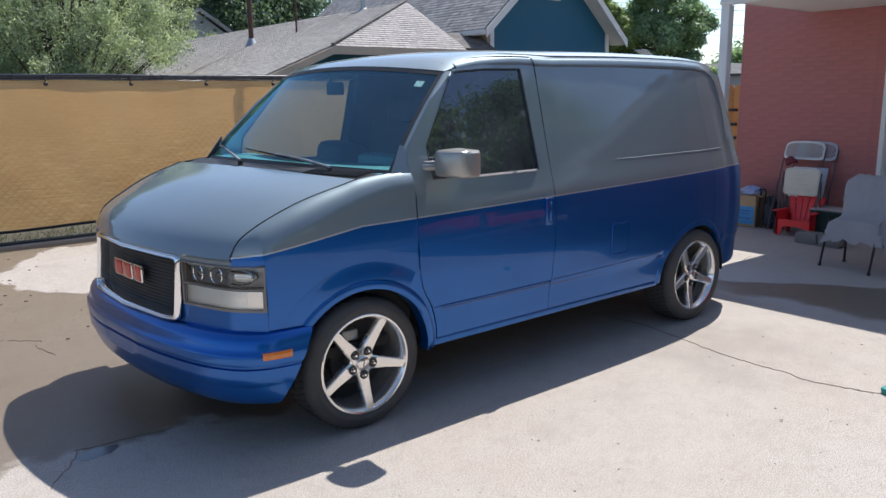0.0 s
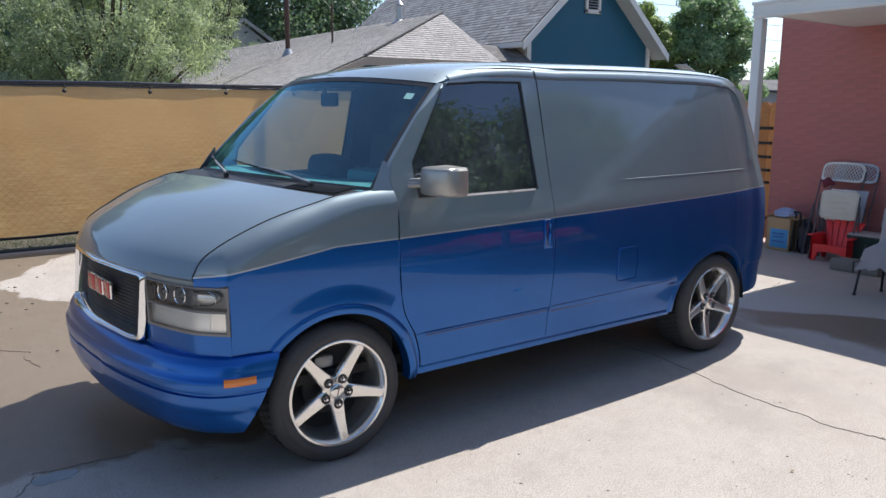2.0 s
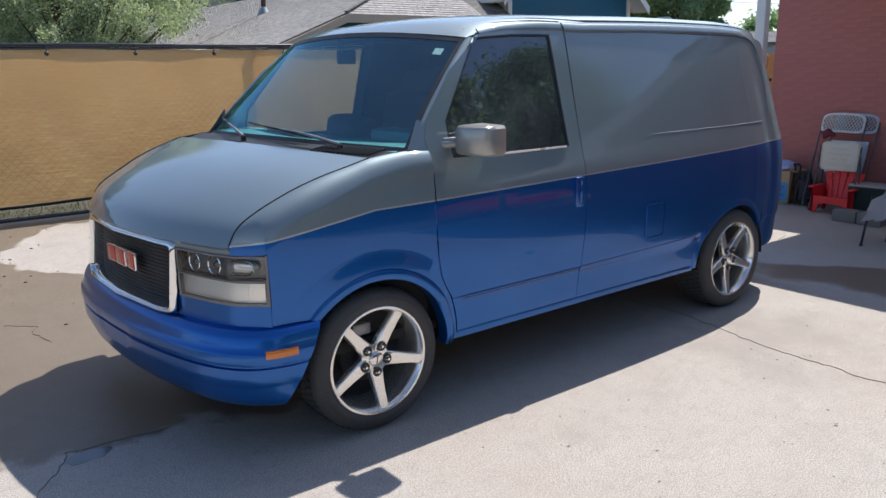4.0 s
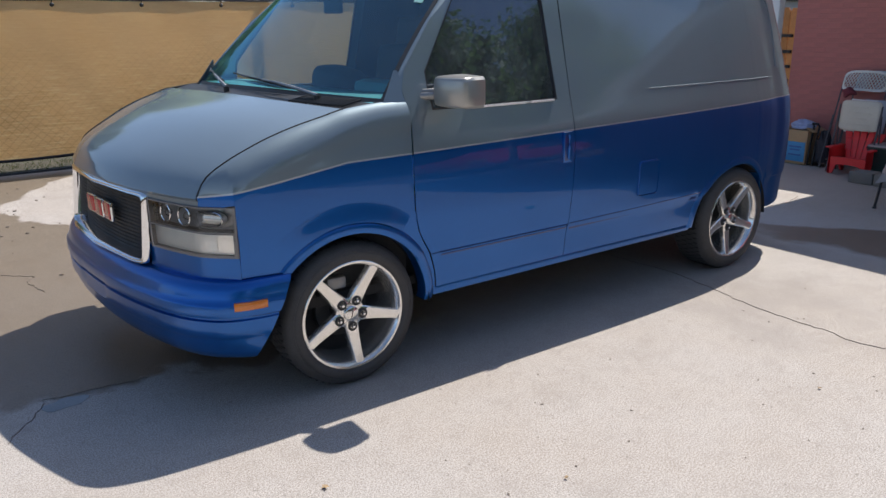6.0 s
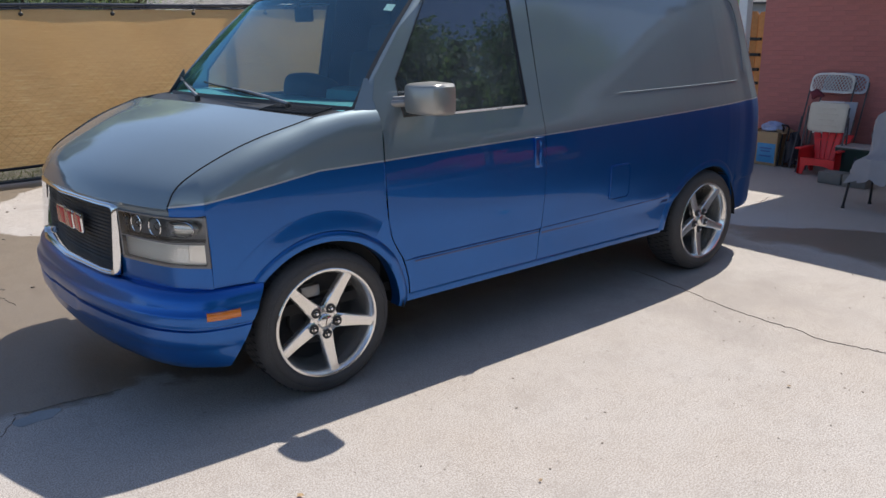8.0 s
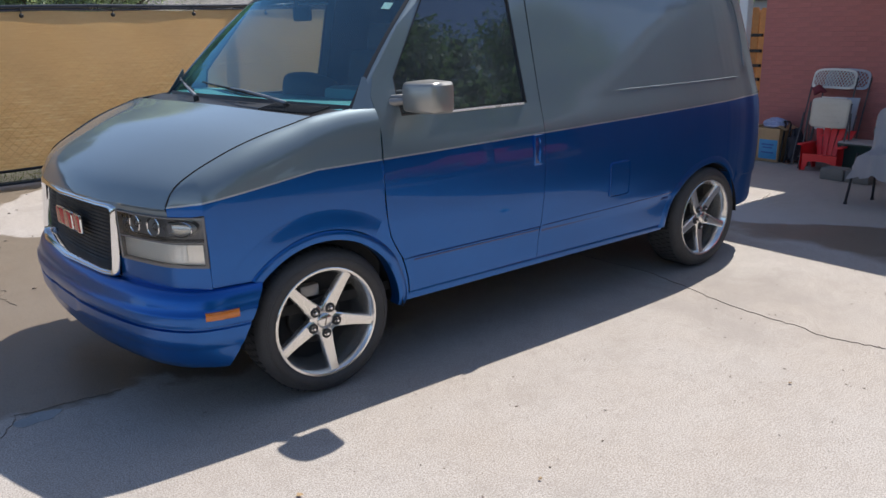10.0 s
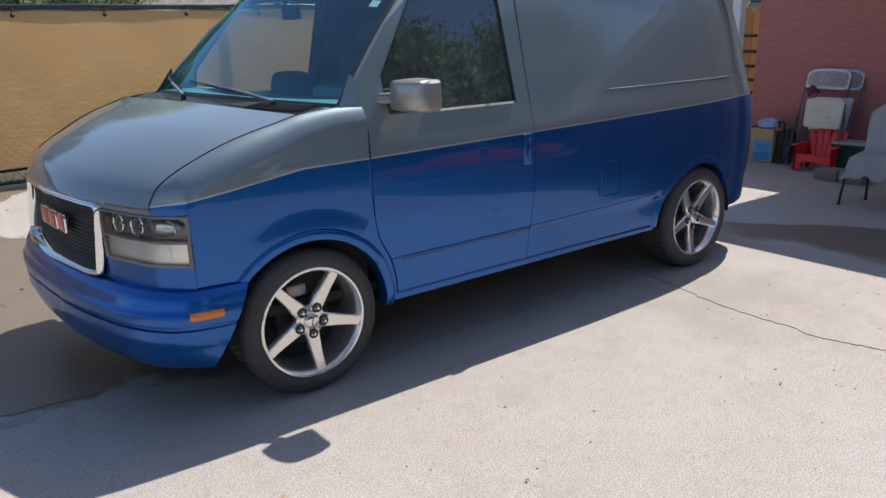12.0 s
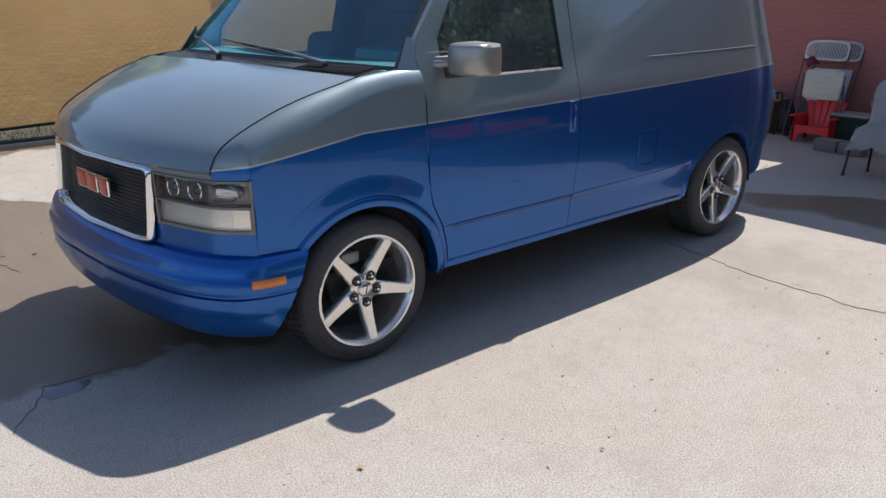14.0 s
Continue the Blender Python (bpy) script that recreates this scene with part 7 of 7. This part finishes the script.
tote = thing("storage_tote", "dark green plastic storage tote with a pale lid", "tote")
bm, rws = bmesh.new(), []
for z, f in ((0.0, 0.90), (0.01, 0.92), (0.30, 1.0), (0.305, 1.03), (0.318, 1.03), (0.318, 0.95)):
    rws.append([(6.74 + x * f, -0.16 + y * f, z) for x, y in ((-0.15, -0.19), (0.15, -0.19), (0.15, 0.19), (-0.15, 0.19))])
sheet(bm, rws, True)
part("tub", bm, GREEN_BIN, tote)
bm = bmesh.new()
box(bm, (6.74, -0.16, 0.328), (0.31, 0.38, 0.018), 0.006)
part("lid", bm, PALE_CLOTH, tote, "pale plastic lid")
for k, (x, y) in enumerate(((6.28, -0.13), (6.27, -0.38))):
    bm = bmesh.new()
    box(bm, (x, y, 0.06), (0.18, 0.235, 0.118), 0.012)
    simple("paving_block", bm, STONE, "grey concrete block lying on the patio", "block", "blocks on the patio")

# chair under a dust sheet
cov = thing("covered_chair", "metal chair draped with a pale grey sheet", "chair")
front_l, back_l, front_r, back_r = (5.27, -0.72), (5.60, -0.80), (5.17, -1.20), (5.50, -1.30)
for (x, y), dx in ((front_l, 0.10), (back_l, -0.02), (front_r, 0.10), (back_r, -0.02)):
    bm = bmesh.new()
    tube(bm, [(x, y, 0.010), (x + dx, y - 0.01, 0.44)], 0.011, 8)
    part("leg", bm, BLACK_METAL, cov)
    bm = bmesh.new()
    rod(bm, (x, y, 0.0), (x, y, 0.016), 0.017, n=10)
    part("foot", bm, BLACK, cov)
bm, rws = bmesh.new(), []
PATHS = [(5.70, 0.36), (5.72, 0.60), (5.70, 0.80), (5.66, 0.845), (5.61, 0.82), (5.54, 0.66), (5.47, 0.52), (5.40, 0.475), (5.32, 0.47), (5.27, 0.45), (5.245, 0.36), (5.235, 0.26)]
for k, (px, pz) in enumerate(PATHS):
    row = []
    for j in range(25):
        v = -1.28 + 0.64 * 2 * j / 24 * 1.0
        u = (j - 12) / 12
        edge = max(0.0, abs(u) - 0.70) / 0.30
        fall = edge * (0.20 if pz > 0.4 else 0.05)
        y = -1.02 + u * 0.30 + (0.04 * math.sin(k * 1.3 + j) if edge else 0)
        wav = 0.005 * math.sin(j * 1.1 + k * 0.6) + 0.016 * noise.noise(Vector((j * 0.4, k * 0.5, 2.0)))
        skew = -0.20 * (u * 0.30)
        hem = 0.02 * math.sin(j * 0.9) if k in (0, len(PATHS) - 1) else 0
        row.append((px - skew * 0.5 + wav, y, pz - fall + hem + 0.006 * math.sin(j * 2.1)))
    rws.append(row)
sheet(bm, rws)
solid(part("sheet", bm, PALE_CLOTH, cov, "pale grey draped cloth"), 0.006)

# small teal lid left on the concrete
bm = bmesh.new()
lathe(bm, [(0.001, 0.034), (0.03, 0.034), (0.037, 0.030), (0.040, 0.022), (0.040, 0.016), (0.036, 0.014), (0.038, 0.0), (0.001, 0.0)], 24, (2.40, -2.44, 0.0), "Z")
simple("jar_lid", bm, TEAL_PLASTIC, "small teal screw-top lid on the concrete", "lid")


# ---------------------------------------------------------------- red car across the driveway, caught in the van's paint
def red_car(at, yaw):
    car = thing("red_car", "red saloon car parked across the driveway", "car")
    car.matrix_world = pose(*at, 0, 0, yaw)
    prof = [(-2.2, 0.45, 0.62), (-2.1, 0.40, 0.76), (-1.3, 0.38, 0.90), (-0.75, 0.38, 0.96), (0.9, 0.38, 0.98), (1.6, 0.40, 0.98), (2.1, 0.42, 0.90), (2.2, 0.48, 0.66)]
    bm, rws = bmesh.new(), []
    for x, zl, zh in prof:
        w = 0.86 - 0.10 * max(0, abs(x) - 1.7)
        rws.append([(x, -w * 0.86, zl - 0.14), (x, -w, zl), (x, -w, (zl + zh) / 2), (x, -w * 0.93, zh - 0.03), (x, -w * 0.7, zh), (x, w * 0.7, zh), (x, w * 0.93, zh - 0.03), (x, w, (zl + zh) / 2), (x, w, zl), (x, w * 0.86, zl - 0.14)])
    sheet(bm, rws)
    for row in (rws[0], rws[-1]):
        bm.faces.new([bm.verts.new(p) for p in row])
    part("body", bm, RED_CAR_PAINT, car)
    bm, rws = bmesh.new(), []
    for x, z, w in ((-0.75, 0.95, 0.74), (-0.05, 1.36, 0.60), (0.8, 1.38, 0.60), (1.55, 0.97, 0.72)):
        rws.append([(x, -w, z), (x, -w * 0.6, z + 0.02), (x, w * 0.6, z + 0.02), (x, w, z)])
    sheet(bm, rws)
    part("roof", bm, RED_CAR_PAINT, car)
    for s in (-1, 1):
        bm = bmesh.new()
        bm.faces.new([bm.verts.new(p) for p in ((-0.72, s * 0.745, 0.965), (-0.05, s * 0.612, 1.345), (0.8, s * 0.612, 1.365), (1.5, s * 0.735, 0.985))])
        solid(part("side_window", bm, BLACK, car), 0.01)
        for x in (-1.35, 1.35):
            bm = bmesh.new()
            lathe(bm, [(0.18, s * -0.16), (0.30, s * -0.16), (0.315, s * -0.12), (0.315, s * -0.03), (0.29, 0.0), (0.19, s * 0.005)], 28, (x, s * 0.84, 0.315))
            tyre = part("wheel", bm, RUBBER, car)
            bm = bmesh.new()
            lathe(bm, [(0.195, s * -0.01), (0.17, s * 0.004), (0.001, s * 0.006)], 24, (x, s * 0.84, 0.315))
            part("rim", bm, ALLOY_DARK, tyre)
        bm = bmesh.new()
        box(bm, (-2.14, s * 0.58, 0.68), (0.08, 0.34, 0.12), 0.02)
        part("headlight", bm, LAMP_WHITE, car)
        bm = bmesh.new()
        box(bm, (2.16, s * 0.60, 0.76), (0.06, 0.30, 0.14), 0.02)
        part("tail_light", bm, RED_PLASTIC, car)
    return car


red_car((7.2, -8.6, 0), -24)


# ---------------------------------------------------------------- brickwork, laid brick by brick
def brick_mesh(length):
    bm = bmesh.new()
    box(bm, (0, 0, 0), (0.024, length, 0.0475), 0.003, segments=1)
    me = bpy.data.meshes.new("brick")
    bm.to_mesh(me)
    bm.free()
    me.materials.append(BRICK)
    return me


whole, halfb = brick_mesh(0.262), brick_mesh(0.130)
r = random.Random(9)
course = 0
z = 0.045
while z < 2.67:
    y = CORNER_Y - 0.004
    first = course % 2
    while y > -0.40:
        me, ln = (halfb, 0.132) if first else (whole, 0.264)
        first = 0
        if y - ln < -0.43:
            me, ln = halfb, 0.132
        ob = new("brick", me)
        ob.location = (WALL_X + 0.0092 + r.uniform(-0.001, 0.001), y - ln / 2, z)
        ob.parent = wall_east
        y -= ln
    z += 0.0525
    course += 1
